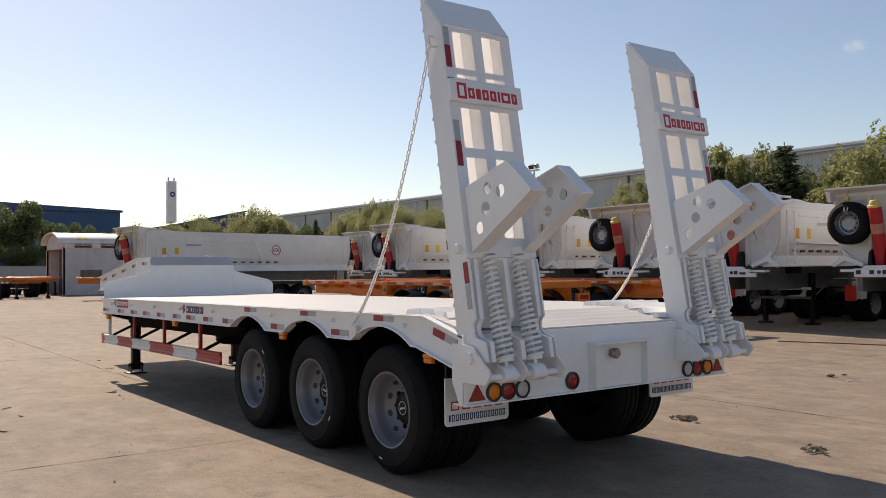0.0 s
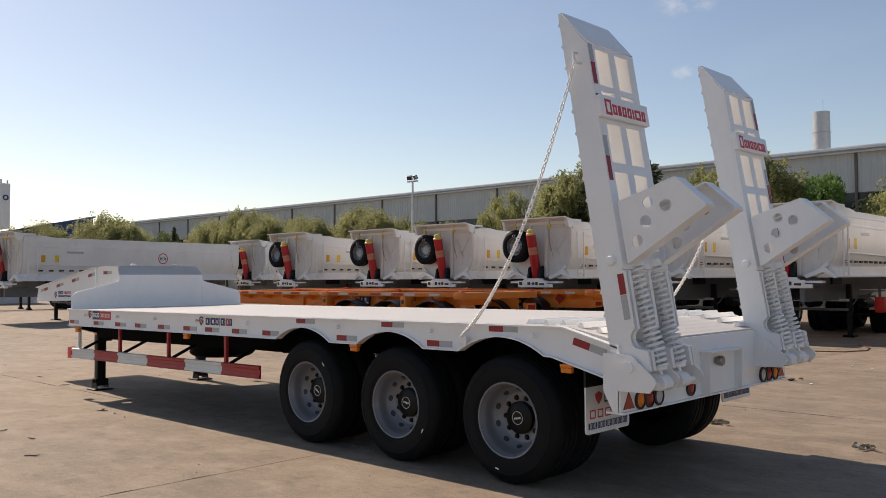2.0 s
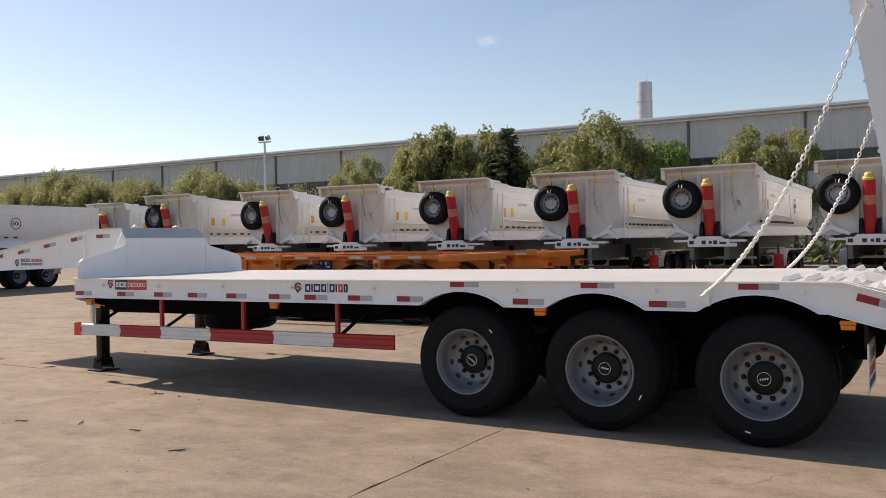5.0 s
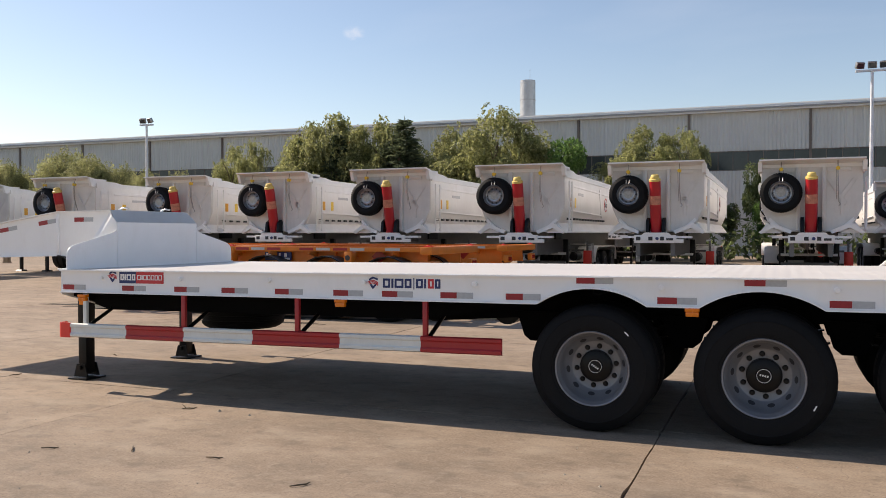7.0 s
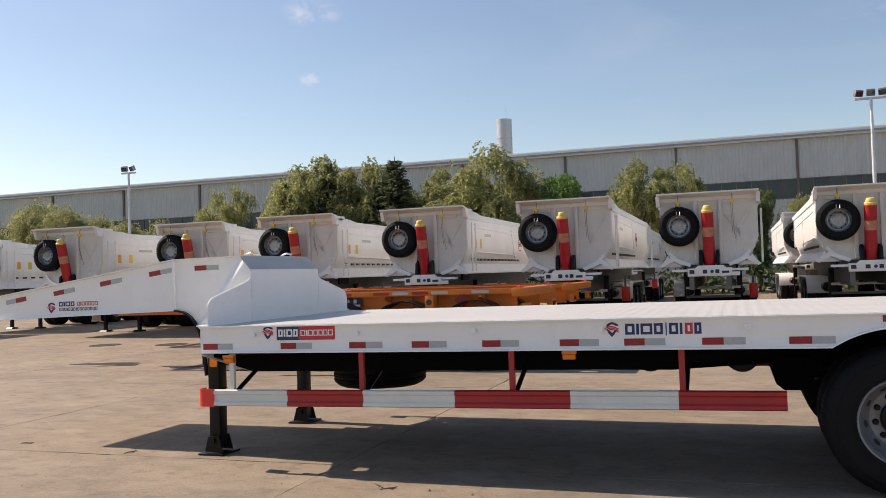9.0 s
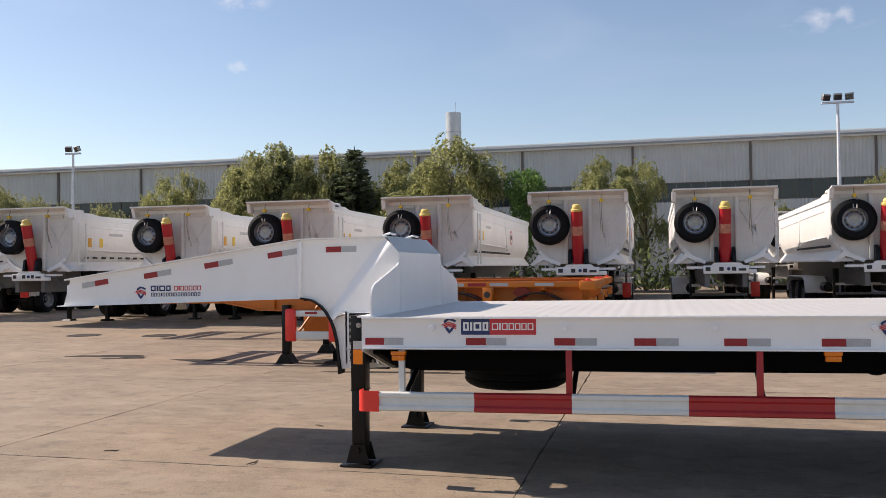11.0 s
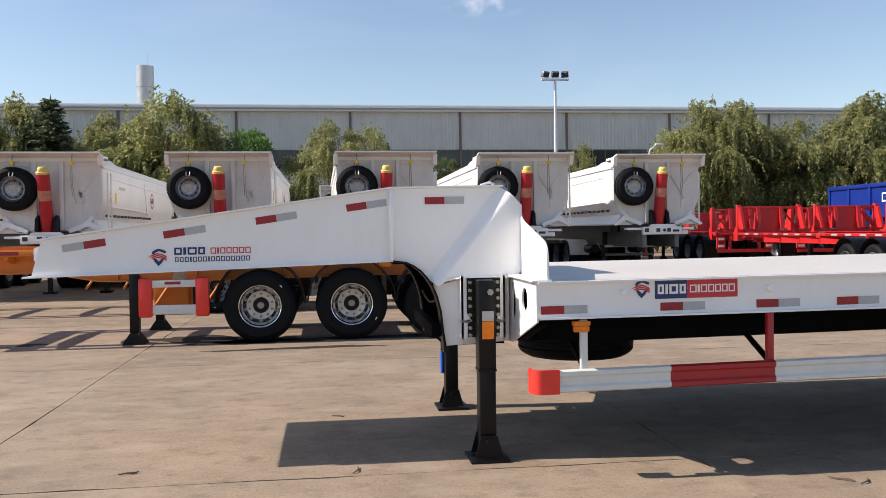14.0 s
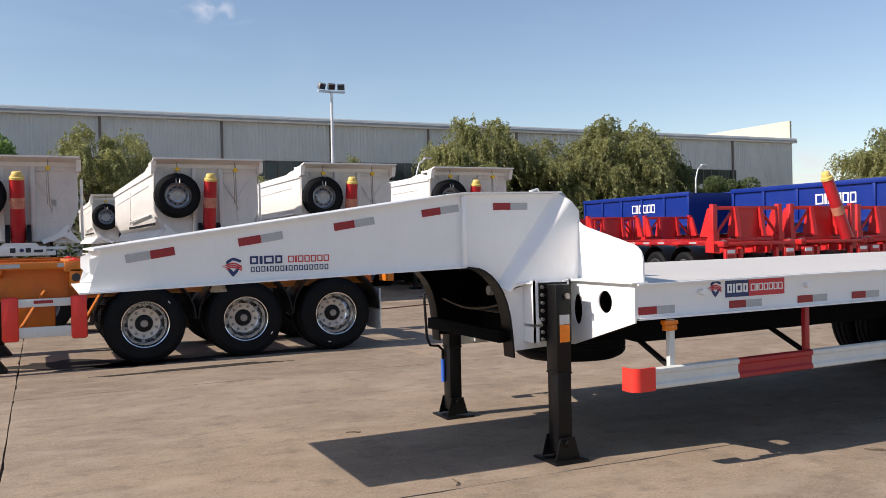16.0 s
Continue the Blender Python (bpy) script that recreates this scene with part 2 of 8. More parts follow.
def chequer_material():
    m = mat("chequer_plate_white", (0.56, 0.54, 0.515), 0.5, var=0.06, scale=1.2, dirt=(0.5, 0.46, 0.42), dirt_amount=0.25)
    nt = m.node_tree
    p = nt.nodes["Principled BSDF"]
    tc = [n for n in nt.nodes if n.type == 'TEX_COORD'][0]
    acc = None
    for rot in (0.785, -0.785):
        mp = nt.nodes.new("ShaderNodeMapping")
        mp.inputs["Rotation"].default_value = (0, 0, rot)
        mp.inputs["Scale"].default_value = (1, 0.4, 1)
        nt.links.new(tc.outputs["Object"], mp.inputs[0])
        v = nt.nodes.new("ShaderNodeTexVoronoi")
        v.inputs["Scale"].default_value, v.inputs["Randomness"].default_value = 30, 0.0
        nt.links.new(mp.outputs[0], v.inputs["Vector"])
        r = nt.nodes.new("ShaderNodeMapRange")
        r.inputs[1].default_value, r.inputs[2].default_value = 0.35, 0.2
        nt.links.new(v.outputs["Distance"], r.inputs[0])
        if acc is None:
            acc = r.outputs[0]
        else:
            mm = nt.nodes.new("ShaderNodeMath")
            mm.operation = 'MAXIMUM'
            nt.links.new(acc, mm.inputs[0])
            nt.links.new(r.outputs[0], mm.inputs[1])
            acc = mm.outputs[0]
    wv = nt.nodes.new("ShaderNodeTexWave")
    wv.bands_direction = 'X'
    wv.inputs["Scale"].default_value, wv.inputs["Distortion"].default_value = 3.2, 0.15
    nt.links.new(tc.outputs["Object"], wv.inputs["Vector"])
    mw = nt.nodes.new("ShaderNodeMath")
    mw.operation = 'MULTIPLY_ADD'
    mw.inputs[1].default_value = 1.6
    nt.links.new(wv.outputs["Fac"], mw.inputs[0])
    nt.links.new(acc, mw.inputs[2])
    acc = mw.outputs[0]
    b = nt.nodes.new("ShaderNodeBump")
    b.inputs["Strength"].default_value, b.inputs["Distance"].default_value = 0.35, 0.003
    nt.links.new(acc, b.inputs["Height"])
    nt.links.new(b.outputs[0], p.inputs["Normal"])
    return m


def leaf_material(name, col, var=0.35):
    m = mat(name, col, 0.55, var=0.25, scale=0.6, island=var)
    nt = m.node_tree
    p = nt.nodes["Principled BSDF"]
    src = p.inputs["Base Color"].links[0].from_socket
    t = nt.nodes.new("ShaderNodeBsdfTranslucent")
    nt.links.new(src, t.inputs["Color"])
    mx = nt.nodes.new("ShaderNodeMixShader")
    mx.inputs[0].default_value = 0.58
    nt.links.new(p.outputs[0], mx.inputs[1])
    nt.links.new(t.outputs[0], mx.inputs[2])
    o = [n for n in nt.nodes if n.type == 'OUTPUT_MATERIAL'][0]
    nt.links.new(mx.outputs[0], o.inputs["Surface"])
    return m


CONCRETE = concrete_material()
WET = mat("wet_stain", (0.035, 0.03, 0.025), 0.8, var=0.35, scale=3, rvar=0.15, spec=0.2)
HOSE = mat("rubber_hose", (0.16, 0.06, 0.04), 0.6, var=0.2, scale=8)
IRON = mat("cast_iron", (0.025, 0.022, 0.02), 0.9, metal=0.0, var=0.3, scale=12, bump=0.4, bscale=40)
JOINT = mat("joint_dirt", (0.06, 0.051, 0.043), 0.95, var=0.3, scale=3, bump=0.6, bscale=30)
WHITE = mat("white_paint", (0.84, 0.845, 0.85), 0.32, var=0.035, scale=1.6, bump=0.06, bscale=25, dirt=(0.6, 0.56, 0.5), dirt_amount=0.18, coat=0.2)
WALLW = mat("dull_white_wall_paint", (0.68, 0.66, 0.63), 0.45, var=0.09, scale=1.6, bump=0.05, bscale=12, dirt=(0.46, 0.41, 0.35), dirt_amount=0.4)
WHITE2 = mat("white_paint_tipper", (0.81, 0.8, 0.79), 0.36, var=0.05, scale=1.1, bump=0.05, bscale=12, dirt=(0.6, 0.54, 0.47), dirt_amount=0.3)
CHEQUER = chequer_material()
BLACK = mat("black_paint", (0.0045, 0.0045, 0.005), 0.4, var=0.3, scale=4, bump=0.08, bscale=50, dirt=(0.025, 0.022, 0.018), dirt_amount=0.12, spec=0.25)
# near-black for underbody parts, deep shade below the trailer put into the colour
UNDER = mat("underbody_shade_black", (0.003, 0.003, 0.0035), 0.8, var=0.3, scale=4, spec=0.08)
RUBBER = mat("tyre_rubber", (0.006, 0.0066, 0.008), 0.7, var=0.25, scale=5, bump=0.25, bscale=140, dirt=(0.022, 0.02, 0.018), dirt_amount=0.25, spec=0.18)
SILVER = mat("rim_silver_paint", (0.215, 0.22, 0.24), 0.42, metal=0.35, var=0.08, scale=8, bump=0.05, bscale=90)
ALLOY = mat("polished_alloy", (0.9, 0.9, 0.9), 0.15, metal=1.0, var=0.06, scale=9)
STEEL = mat("bare_steel", (0.32, 0.31, 0.3), 0.4, metal=0.9, var=0.2, scale=20)
ZINC = mat("galvanised_steel", (0.62, 0.64, 0.66), 0.5, metal=0.3, var=0.12, scale=6)
CHAIN = mat("chain_white_zinc", (0.78, 0.77, 0.76), 0.4, metal=0.2, var=0.1, scale=20)
RED = mat("red_paint", (0.52, 0.02, 0.022), 0.4, var=0.12, scale=3, bump=0.05, dirt=(0.25, 0.05, 0.04), dirt_amount=0.3)
REDBAND = mat("red_guard_paint", (0.36, 0.018, 0.022), 0.42, var=0.1, scale=6, dirt=(0.2, 0.06, 0.05), dirt_amount=0.3)
BRIGHTRED = mat("bright_red_plastic", (0.78, 0.04, 0.028), 0.4, var=0.08, scale=5)
ORANGE = mat("orange_paint", (0.6, 0.17, 0.012), 0.42, var=0.12, scale=2, bump=0.05, dirt=(0.3, 0.1, 0.03), dirt_amount=0.35)
BLUE = mat("blue_paint", (0.0035, 0.025, 0.22), 0.4, var=0.1, scale=1, dirt=(0.05, 0.06, 0.2), dirt_amount=0.25)
TAPE_RED = mat("reflective_red_tape", (0.3, 0.012, 0.02), 0.35, var=0.12, scale=30, rvar=0.05)
TAPE_SILVER = mat("reflective_silver_tape", (0.42, 0.43, 0.45), 0.38, metal=0.15, var=0.08, scale=30)
AMBER = mat("amber_lens", (0.75, 0.2, 0.01), 0.25, var=0.1, scale=30)
LENS_RED = mat("red_lens", (0.3, 0.02, 0.015), 0.2, var=0.15, scale=30)
LENS_WHITE = mat("clear_lens", (0.5, 0.5, 0.52), 0.15, var=0.1, scale=30)
YELLOW = mat("yellow_paint", (0.75, 0.48, 0.03), 0.45, var=0.1, scale=8)
NAVY = mat("navy_print", (0.014, 0.032, 0.13), 0.45, var=0.06, scale=20)
PRINT_RED = mat("red_print", (0.55, 0.035, 0.045), 0.45, var=0.06, scale=20)
PRINT_WHITE = mat("white_print", (0.8, 0.8, 0.8), 0.5, var=0.03, scale=20)
PRINT_BLACK = mat("black_print", (0.03, 0.03, 0.035), 0.5, var=0.1, scale=20)
BRIGHTBLUE = mat("blue_grip", (0.03, 0.13, 0.6), 0.4, var=0.05, scale=20)
CLAD = mat("hall_cladding", (0.6, 0.6, 0.57), 0.5, var=0.06, scale=0.25, dirt=(0.3, 0.28, 0.24), dirt_amount=0.3)
SHED_ROOF = mat("shed_roof_sheet", (0.72, 0.71, 0.68), 0.6, var=0.1, scale=0.6, dirt=(0.4, 0.36, 0.3), dirt_amount=0.4)
BOARD = mat("brown_board", (0.2, 0.15, 0.11), 0.8, var=0.2, scale=2)
SHED = mat("shed_plaster", (0.62, 0.57, 0.56), 0.8, var=0.12, scale=0.7, dirt=(0.25, 0.22, 0.2), dirt_amount=0.4)
GREY = mat("chassis_grey", (0.13, 0.13, 0.13), 0.55, var=0.2, scale=3, dirt=(0.06, 0.055, 0.05), dirt_amount=0.4)
EDGE = mat("roof_edge_grey", (0.34, 0.34, 0.34), 0.5, var=0.1, scale=1)
CLAD_TRIM = mat("hall_trim", (0.72, 0.71, 0.68), 0.5, var=0.05, scale=0.5)
PIPE = mat("downpipe_brown", (0.16, 0.13, 0.11), 0.6, var=0.1, scale=1)
GLASS = mat("dark_window_glass", (0.035, 0.045, 0.05), 0.12, var=0.3, scale=0.7)
ROOFB = mat("blue_cladding", (0.03, 0.085, 0.2), 0.5, var=0.08, scale=0.3)
BARK = mat("bark", (0.12, 0.09, 0.06), 0.9, var=0.3, scale=6, bump=0.8, bscale=25)
LEAF_WILLOW = leaf_material("willow_leaves", (0.31, 0.32, 0.135), 0.4)
LEAF_PALE = leaf_material("pale_willow_leaves", (0.34, 0.345, 0.16), 0.4)
# willow green darkened, shade put into the colour for crowns in the back row
LEAF_SHADE = leaf_material("shaded_willow_leaves", (0.15, 0.175, 0.075), 0.5)
LEAF_BRIGHT = leaf_material("bright_leaves", (0.13, 0.23, 0.06))
LEAF_DARK = leaf_material("conifer_needles", (0.1, 0.125, 0.068))
LEAF_BUSH = leaf_material("hedge_leaves", (0.13, 0.165, 0.065), 0.45)
DRY = mat("dry_leaves", (0.3, 0.27, 0.22), 0.9, var=0.4, scale=30)

# ---------------------------------------------------------------- mesh helpers


def mesh_of(name, bm, material, smooth=True):
    me = bpy.data.meshes.new(name)
    bmesh.ops.recalc_face_normals(bm, faces=bm.faces)
    bm.to_mesh(me)
    bm.free()
    me.materials.append(material)
    if smooth:
        me.shade_smooth()
        me.set_sharp_from_angle(angle=radians(32))
    return me


def part(name, bm, material, parent, label=""):
    ob = new(name, mesh_of(name, bm, material) if isinstance(bm, bmesh.types.BMesh) else bm)
    ob.parent = parent
    if label:
        tagged(ob, label)
    return ob


def thing(name, label, category, group="", at=None, kind=""):
    ob = new(name)
    ob.empty_display_size = 0.3
    if at is not None:
        ob.matrix_basis = at
    return tagged(ob, label, category, group, kind)


def B():
    return bmesh.new()


def box(bm, x0, x1, y0, y1, z0, z1, bevel=0.0):
    vs = [bm.verts.new((x, y, z)) for x in (x0, x1) for y in (y0, y1) for z in (z0, z1)]
    fs = [bm.faces.new([vs[i] for i in f]) for f in ((0, 1, 3, 2), (4, 6, 7, 5), (0, 4, 5, 1), (2, 3, 7, 6), (0, 2, 6, 4), (1, 5, 7, 3))]
    if bevel:
        es = list({e for f in fs for e in f.edges})
        bmesh.ops.bevel(bm, geom=es, offset=bevel, segments=2, affect='EDGES', profile=0.5)
    return bm


def put3(axis, a, p, q):
    return {"x": (a, p, q), "y": (p, a, q), "z": (p, q, a)}[axis]


def prism(bm, pts, axis, a, b, bevel=0.0):
    """A polygon, given in the two other axes, drawn out along axis from a to b."""
    lo = [bm.verts.new(put3(axis, a, *p)) for p in pts]
    hi = [bm.verts.new(put3(axis, b, *p)) for p in pts]
    fs = [bm.faces.new(lo), bm.faces.new(hi[::-1])]
    n = len(pts)
    for i in range(n):
        fs.append(bm.faces.new((lo[i], hi[i], hi[(i + 1) % n], lo[(i + 1) % n])))
    if bevel:
        es = list({e for f in fs for e in f.edges})
        bmesh.ops.bevel(bm, geom=es, offset=bevel, segments=1, affect='EDGES')
    return bm


def ring_pts(cx, cy, r, n=20, ry=None):
    return [(cx + r * math.cos(2 * math.pi * i / n), cy + (ry or r) * math.sin(2 * math.pi * i / n)) for i in range(n)]


def holed(bm, outer, holes, axis, a, b):
    """A plate with holes: outer and holes in the two other axes, thick from a to b along axis."""
    t = bmesh.new()
    loops = [outer, *holes]
    edges = []
    for loop in loops:
        vs = [t.verts.new(put3(axis, a, *p)) for p in loop]
        edges += [t.edges.new((vs[i], vs[(i + 1) % len(vs)])) for i in range(len(vs))]
    bmesh.ops.triangle_fill(t, edges=edges, use_beauty=True)
    t.verts.index_update()
    lo = [bm.verts.new(v.co) for v in t.verts]
    shift = Vector(put3(axis, b - a, 0, 0))
    hi = [bm.verts.new(v.co + shift) for v in t.verts]
    for f in t.faces:
        ix = [v.index for v in f.verts]
        bm.faces.new([lo[i] for i in ix])
        bm.faces.new([hi[i] for i in reversed(ix)])
    k = 0
    for loop in loops:
        n = len(loop)
        for i in range(n):
            p, q = k + i, k + (i + 1) % n
            bm.faces.new((lo[p], lo[q], hi[q], hi[p]))
        k += n
    t.free()
    return bm


def tube(bm, pts, r, n=10, closed=False):
    """A round bar along points; r a number or one for each point."""
    pts = [Vector(p) for p in pts]
    m = len(pts)
    rings, up = [], None
    for i, p in enumerate(pts):
        a = pts[(i - 1) % m] if closed or i else p
        b = pts[(i + 1) % m] if closed or i < m - 1 else p
        d = (b - a).normalized()
        if up is None:
            up = d.orthogonal().normalized()
        up = (up - d * up.dot(d)).normalized()
        side = d.cross(up)
        rr = r if isinstance(r, (int, float)) else r[i]
        rings.append([bm.verts.new(p + rr * (math.cos(t) * up + math.sin(t) * side)) for t in (2 * math.pi * k / n for k in range(n))])
    for i in range(m if closed else m - 1):
        a, b = rings[i], rings[(i + 1) % m]
        off = 0
        if closed and i == m - 1:
            off = min(range(n), key=lambda o: (a[0].co - b[o].co).length)
        for k in range(n):
            bm.faces.new((a[k], a[(k + 1) % n], b[(k + 1 + off) % n], b[(k + off) % n]))
    if not closed:
        bm.faces.new(rings[0][::-1])
        bm.faces.new(rings[-1])
    return bm


def rod(bm, p, q, r, n=12, r2=None):
    return tube(bm, [p, q], [r, r if r2 is None else r2], n)


def lathe(bm, prof, centre=(0, 0, 0), axis="y", n=32):
    """Profile of (radius, along) turned about an axis through centre; closed when its ends have no radius."""
    c = Vector(centre)
    rows = []
    for r, h in prof:
        row = []
        for k in range(n if r > 1e-6 else 1):
            t = 2 * math.pi * k / n
            row.append(bm.verts.new(c + Vector(put3(axis, h, r * math.cos(t), r * math.sin(t)))))
        rows.append(row)
    for a, b in zip(rows, rows[1:]):
        for k in range(n):
            f = [a[k % len(a)], a[(k + 1) % len(a)], b[(k + 1) % len(b)], b[k % len(b)]]
            f = list(dict.fromkeys(f))
            if len(f) > 2:
                bm.faces.new(f)
    return bm


def moved(bm, m):
    bmesh.ops.transform(bm, matrix=m, verts=bm.verts)
    return bm


def letters(bm, widths, x0, h, gap, axis="y", a=0.0, z0=0.0, depth=0.002, flip=1, weight=0.15):
    """A row of plain bars and frames, one for each character."""
    x = x0
    for w in widths:
        if w > 0:
            u0, u1 = sorted((x, x + flip * w))
            t = weight * h
            if w < 2.2 * t:
                prism(bm, [(u0, z0), (u1, z0), (u1, z0 + h), (u0, z0 + h)], axis, a, a - depth)
            else:
                # an open frame, so that the row is about as dense as print
                holed(bm, [(u0, z0), (u1, z0), (u1, z0 + h), (u0, z0 + h)], [[(u0 + t, z0 + t), (u1 - t, z0 + t), (u1 - t, z0 + h - t), (u0 + t, z0 + h - t)]], axis, a, a - depth)
        x += flip * (abs(w) + gap)
    return bm


def words(name, text, size, material, parent, m, label=""):
    cu = bpy.data.curves.new(name, 'FONT')
    cu.body, cu.size, cu.extrude, cu.align_x, cu.align_y = text, size, 0.002, 'CENTER', 'CENTER'
    tmp = new(name, cu)
    me = bpy.data.meshes.new_from_object(tmp)
    bpy.data.objects.remove(tmp)
    me.transform(m)
    me.materials.clear()
    me.materials.append(material)
    ob = new(name, me)
    ob.parent = parent
    if label:
        tagged(ob, label)
    return ob


# ---------------------------------------------------------------- ground
JX, JY, SLAB = -0.78, 0.18, 4.95
bm = B()
box(bm, -900, 900, -900, 900, -0.5, -0.026)
ground = new("ground", mesh_of("ground", bm, JOINT))
tagged(ground, "sandy grey concrete yard reaching to the horizon", "ground", kind="structure")
bm = B()
for x0, x1, y0, y1 in ((-900, JX - 7 * SLAB, -900, 900), (JX + 8 * SLAB, 900, -900, 900), (JX - 7 * SLAB, JX + 8 * SLAB, -900, JY - 2 * SLAB), (JX - 7 * SLAB, JX + 8 * SLAB, JY + 9 * SLAB, 900)):
    box(bm, x0, x1, y0, y1, -0.4, -0.002)
part("outer_paving", bm, CONCRETE, ground, "pale weathered concrete paving far across the yard")

# ---------------------------------------------------------------- wheels


def wheel_parts(rim_mat, dual=True, fine=True, lugs=False):
    """Meshes of a wheel about its axle, y towards the inside, outer rim edge at y = 0."""
    r = 0.52
    bm = B()
    prof = [(0.295, 0.012), (0.302, -0.004), (0.318, -0.008), (0.335, -0.012), (0.338, -0.016), (0.36, -0.019), (0.40, -0.021), (0.43, -0.019), (0.436, -0.0225), (0.444, -0.016), (0.462, -0.009), (0.485, 0.004), (0.502, 0.02), (0.514, 0.035)]
    for g in (0.075, 0.14, 0.205) if fine else ():
        prof += [(r, g - 0.012), (r - 0.014, g - 0.008), (r - 0.014, g + 0.008), (r, g + 0.012)]
    prof += [(0.514, 0.255), (0.502, 0.27), (0.46, 0.295), (0.40, 0.305), (0.33, 0.296), (0.295, 0.28), (0.295, 0.012)]
    lathe(bm, prof, n=64 if fine else 26)
    if dual:
        lathe(bm, [(a, b + 0.33) for a, b in prof], n=40 if fine else 26)
    if lugs:
        # chunky tread blocks that wrap over both shoulders
        for k in range(52):
            w = 2 * math.pi * k / 52
            for y0, y1, sk in ((-0.008, 0.115, 0.02), (0.165, 0.288, -0.02)):
                lo, hi = [], []
                for yv, rr in ((y0, 0.47 if sk > 0 else 0.524), ((y0 + 0.03) if sk > 0 else (y1 - 0.03), 0.523), (y1, 0.524 if sk > 0 else 0.47), (y1 if sk > 0 else y0, 0.49)):
                    for lst, dw in ((lo, -0.04), (hi, 0.04)):
                        ww = w + dw + sk * (yv - 0.14) * 3
                        lst.append(bm.verts.new((rr * math.cos(ww), yv, rr * math.sin(ww))))
                bm.faces.new(lo)
                bm.faces.new(hi[::-1])
                for i in range(4):
                    j = (i + 1) % 4
                    bm.faces.new((lo[i], hi[i], hi[j], lo[j]))
    tyre = mesh_of("tyre", bm, RUBBER)
    # rim: lip, barrel and cone, then the flat bolting face
    n = 56 if fine else 24
    bm = B()
    lathe(bm, [(0.3, 0.006), (0.308, -0.006), (0.303, -0.014), (0.293, -0.01), (0.288, 0.012), (0.276, 0.028), (0.272, 0.05), (0.266, 0.085), (0.262, 0.112), (0.25, 0.135), (0.215, 0.178), (0.205, 0.186)], n=n)
    rim = mesh_of("rim", bm, rim_mat)
    bm = B()
    lathe(bm, [(0.205, 0.186), (0.199, 0.189), (0.12, 0.189), (0.0, 0.189)], n=n)
    face = mesh_of("bolting_face", bm, rim_mat if rim_mat is not ALLOY else MACHINED)
    bm = B()
    if rim_mat is ALLOY:
        lathe(bm, [(0.0, 0.15), (0.06, 0.15), (0.098, 0.156), (0.112, 0.168), (0.116, 0.188)], n=32)
    else:
        lathe(bm, [(0.0, 0.13), (0.058, 0.13), (0.064, 0.135), (0.118, 0.142), (0.131, 0.15), (0.135, 0.188)], n=36)
    hub = mesh_of("hub_cap", bm, BLACK)
    bm = B()
    if rim_mat is ALLOY:
        lathe(bm, [(0.0, 0.12), (0.038, 0.121), (0.048, 0.128), (0.05, 0.151)], n=24)
        badge = mesh_of("centre_cap", bm, STEEL)
    else:
        lathe(bm, [(0.054, 0.1295), (0.054, 0.1265), (0.0505, 0.1265), (0.0505, 0.1295)], n=28)
        for k, a_ in enumerate((-0.032, -0.014, 0.004, 0.022)):
            box(bm, a_, a_ + 0.011, 0.1265, 0.1295, -0.012 + 0.004 * k, 0.004 + 0.004 * k)
        badge = mesh_of("badge", bm, PRINT_WHITE)
    bm = B()
    lathe(bm, [(0.0, -0.003), (0.019, -0.003), (0.0225, 0.001)], n=14)
    for v in bm.verts:
        v.co.z *= 1.45
    holes = mesh_of("hand_hole", bm, PRINT_BLACK)
    bm = B()
    if rim_mat is ALLOY:
        lathe(bm, [(0.0, 0.158), (0.013, 0.16), (0.019, 0.168), (0.02, 0.188)], n=10)
    else:
        lathe(bm, [(0.0, 0.168), (0.015, 0.17), (0.0215, 0.18), (0.0225, 0.188)], n=12)
    nut = mesh_of("wheel_nut", bm, STEEL if rim_mat is ALLOY else BLACK)
    return tyre, rim, face, hub, badge, holes, nut


MACHINED = mat("machined_alloy", (0.62, 0.58, 0.53), 0.45, metal=0.35, var=0.1, scale=9)
TYRE_MARK = mesh_of('tyre_mark', box(B(), -0.005, 0.005, 0, 0.001, -0.022, 0.022), PRINT_WHITE)
WHEEL_SILVER = wheel_parts(SILVER)
WHEEL_FAR = wheel_parts(SILVER, fine=False)
WHEEL_ALLOY = wheel_parts(ALLOY)
WHEEL_SINGLE = wheel_parts(SILVER, dual=False)
WHEEL_LUGS = wheel_parts(SILVER, dual=False, fine=False, lugs=True)


def wheel(parent, m, kind=WHEEL_SILVER, nuts=True, label="black dual truck tyre on a steel rim"):
    tyre, rim, face, hub, badge, holes, nut = kind
    t = new("wheel", tyre)
    t.parent = parent
    t.matrix_basis = m
    tagged(t, label)
    turn = 2.1 * m.translation.x + 0.4
    for nm, me in (("rim", rim), ("bolting_face", face), ("hub_cap", hub), (badge.name, badge)):
        part(nm, me, None, t).matrix_basis = Matrix.Rotation(turn if nm == "badge" else 0, 4, 'Y')
    if kind is not WHEEL_FAR:
        part("tyre_mark", TYRE_MARK, None, t).matrix_basis = Matrix.Rotation(0.5 + m.translation.x, 4, 'Y') @ Matrix.Translation((0.41, -0.0225, 0))
    if nuts:
        for k in range(10):
            a = 2 * math.pi * k / 10 + turn
            h = part("hand_hole", holes, None, t)
            h.matrix_basis = Matrix.Rotation(a + 0.31, 4, 'Y') @ Matrix.Translation((0.234, 0.155, 0)) @ Matrix.Rotation(-0.887, 4, 'Z')
            n = part("wheel_nut", nut, None, t)
            n.location = (0.166 * math.cos(a), 0, 0.166 * math.sin(a))
    return t


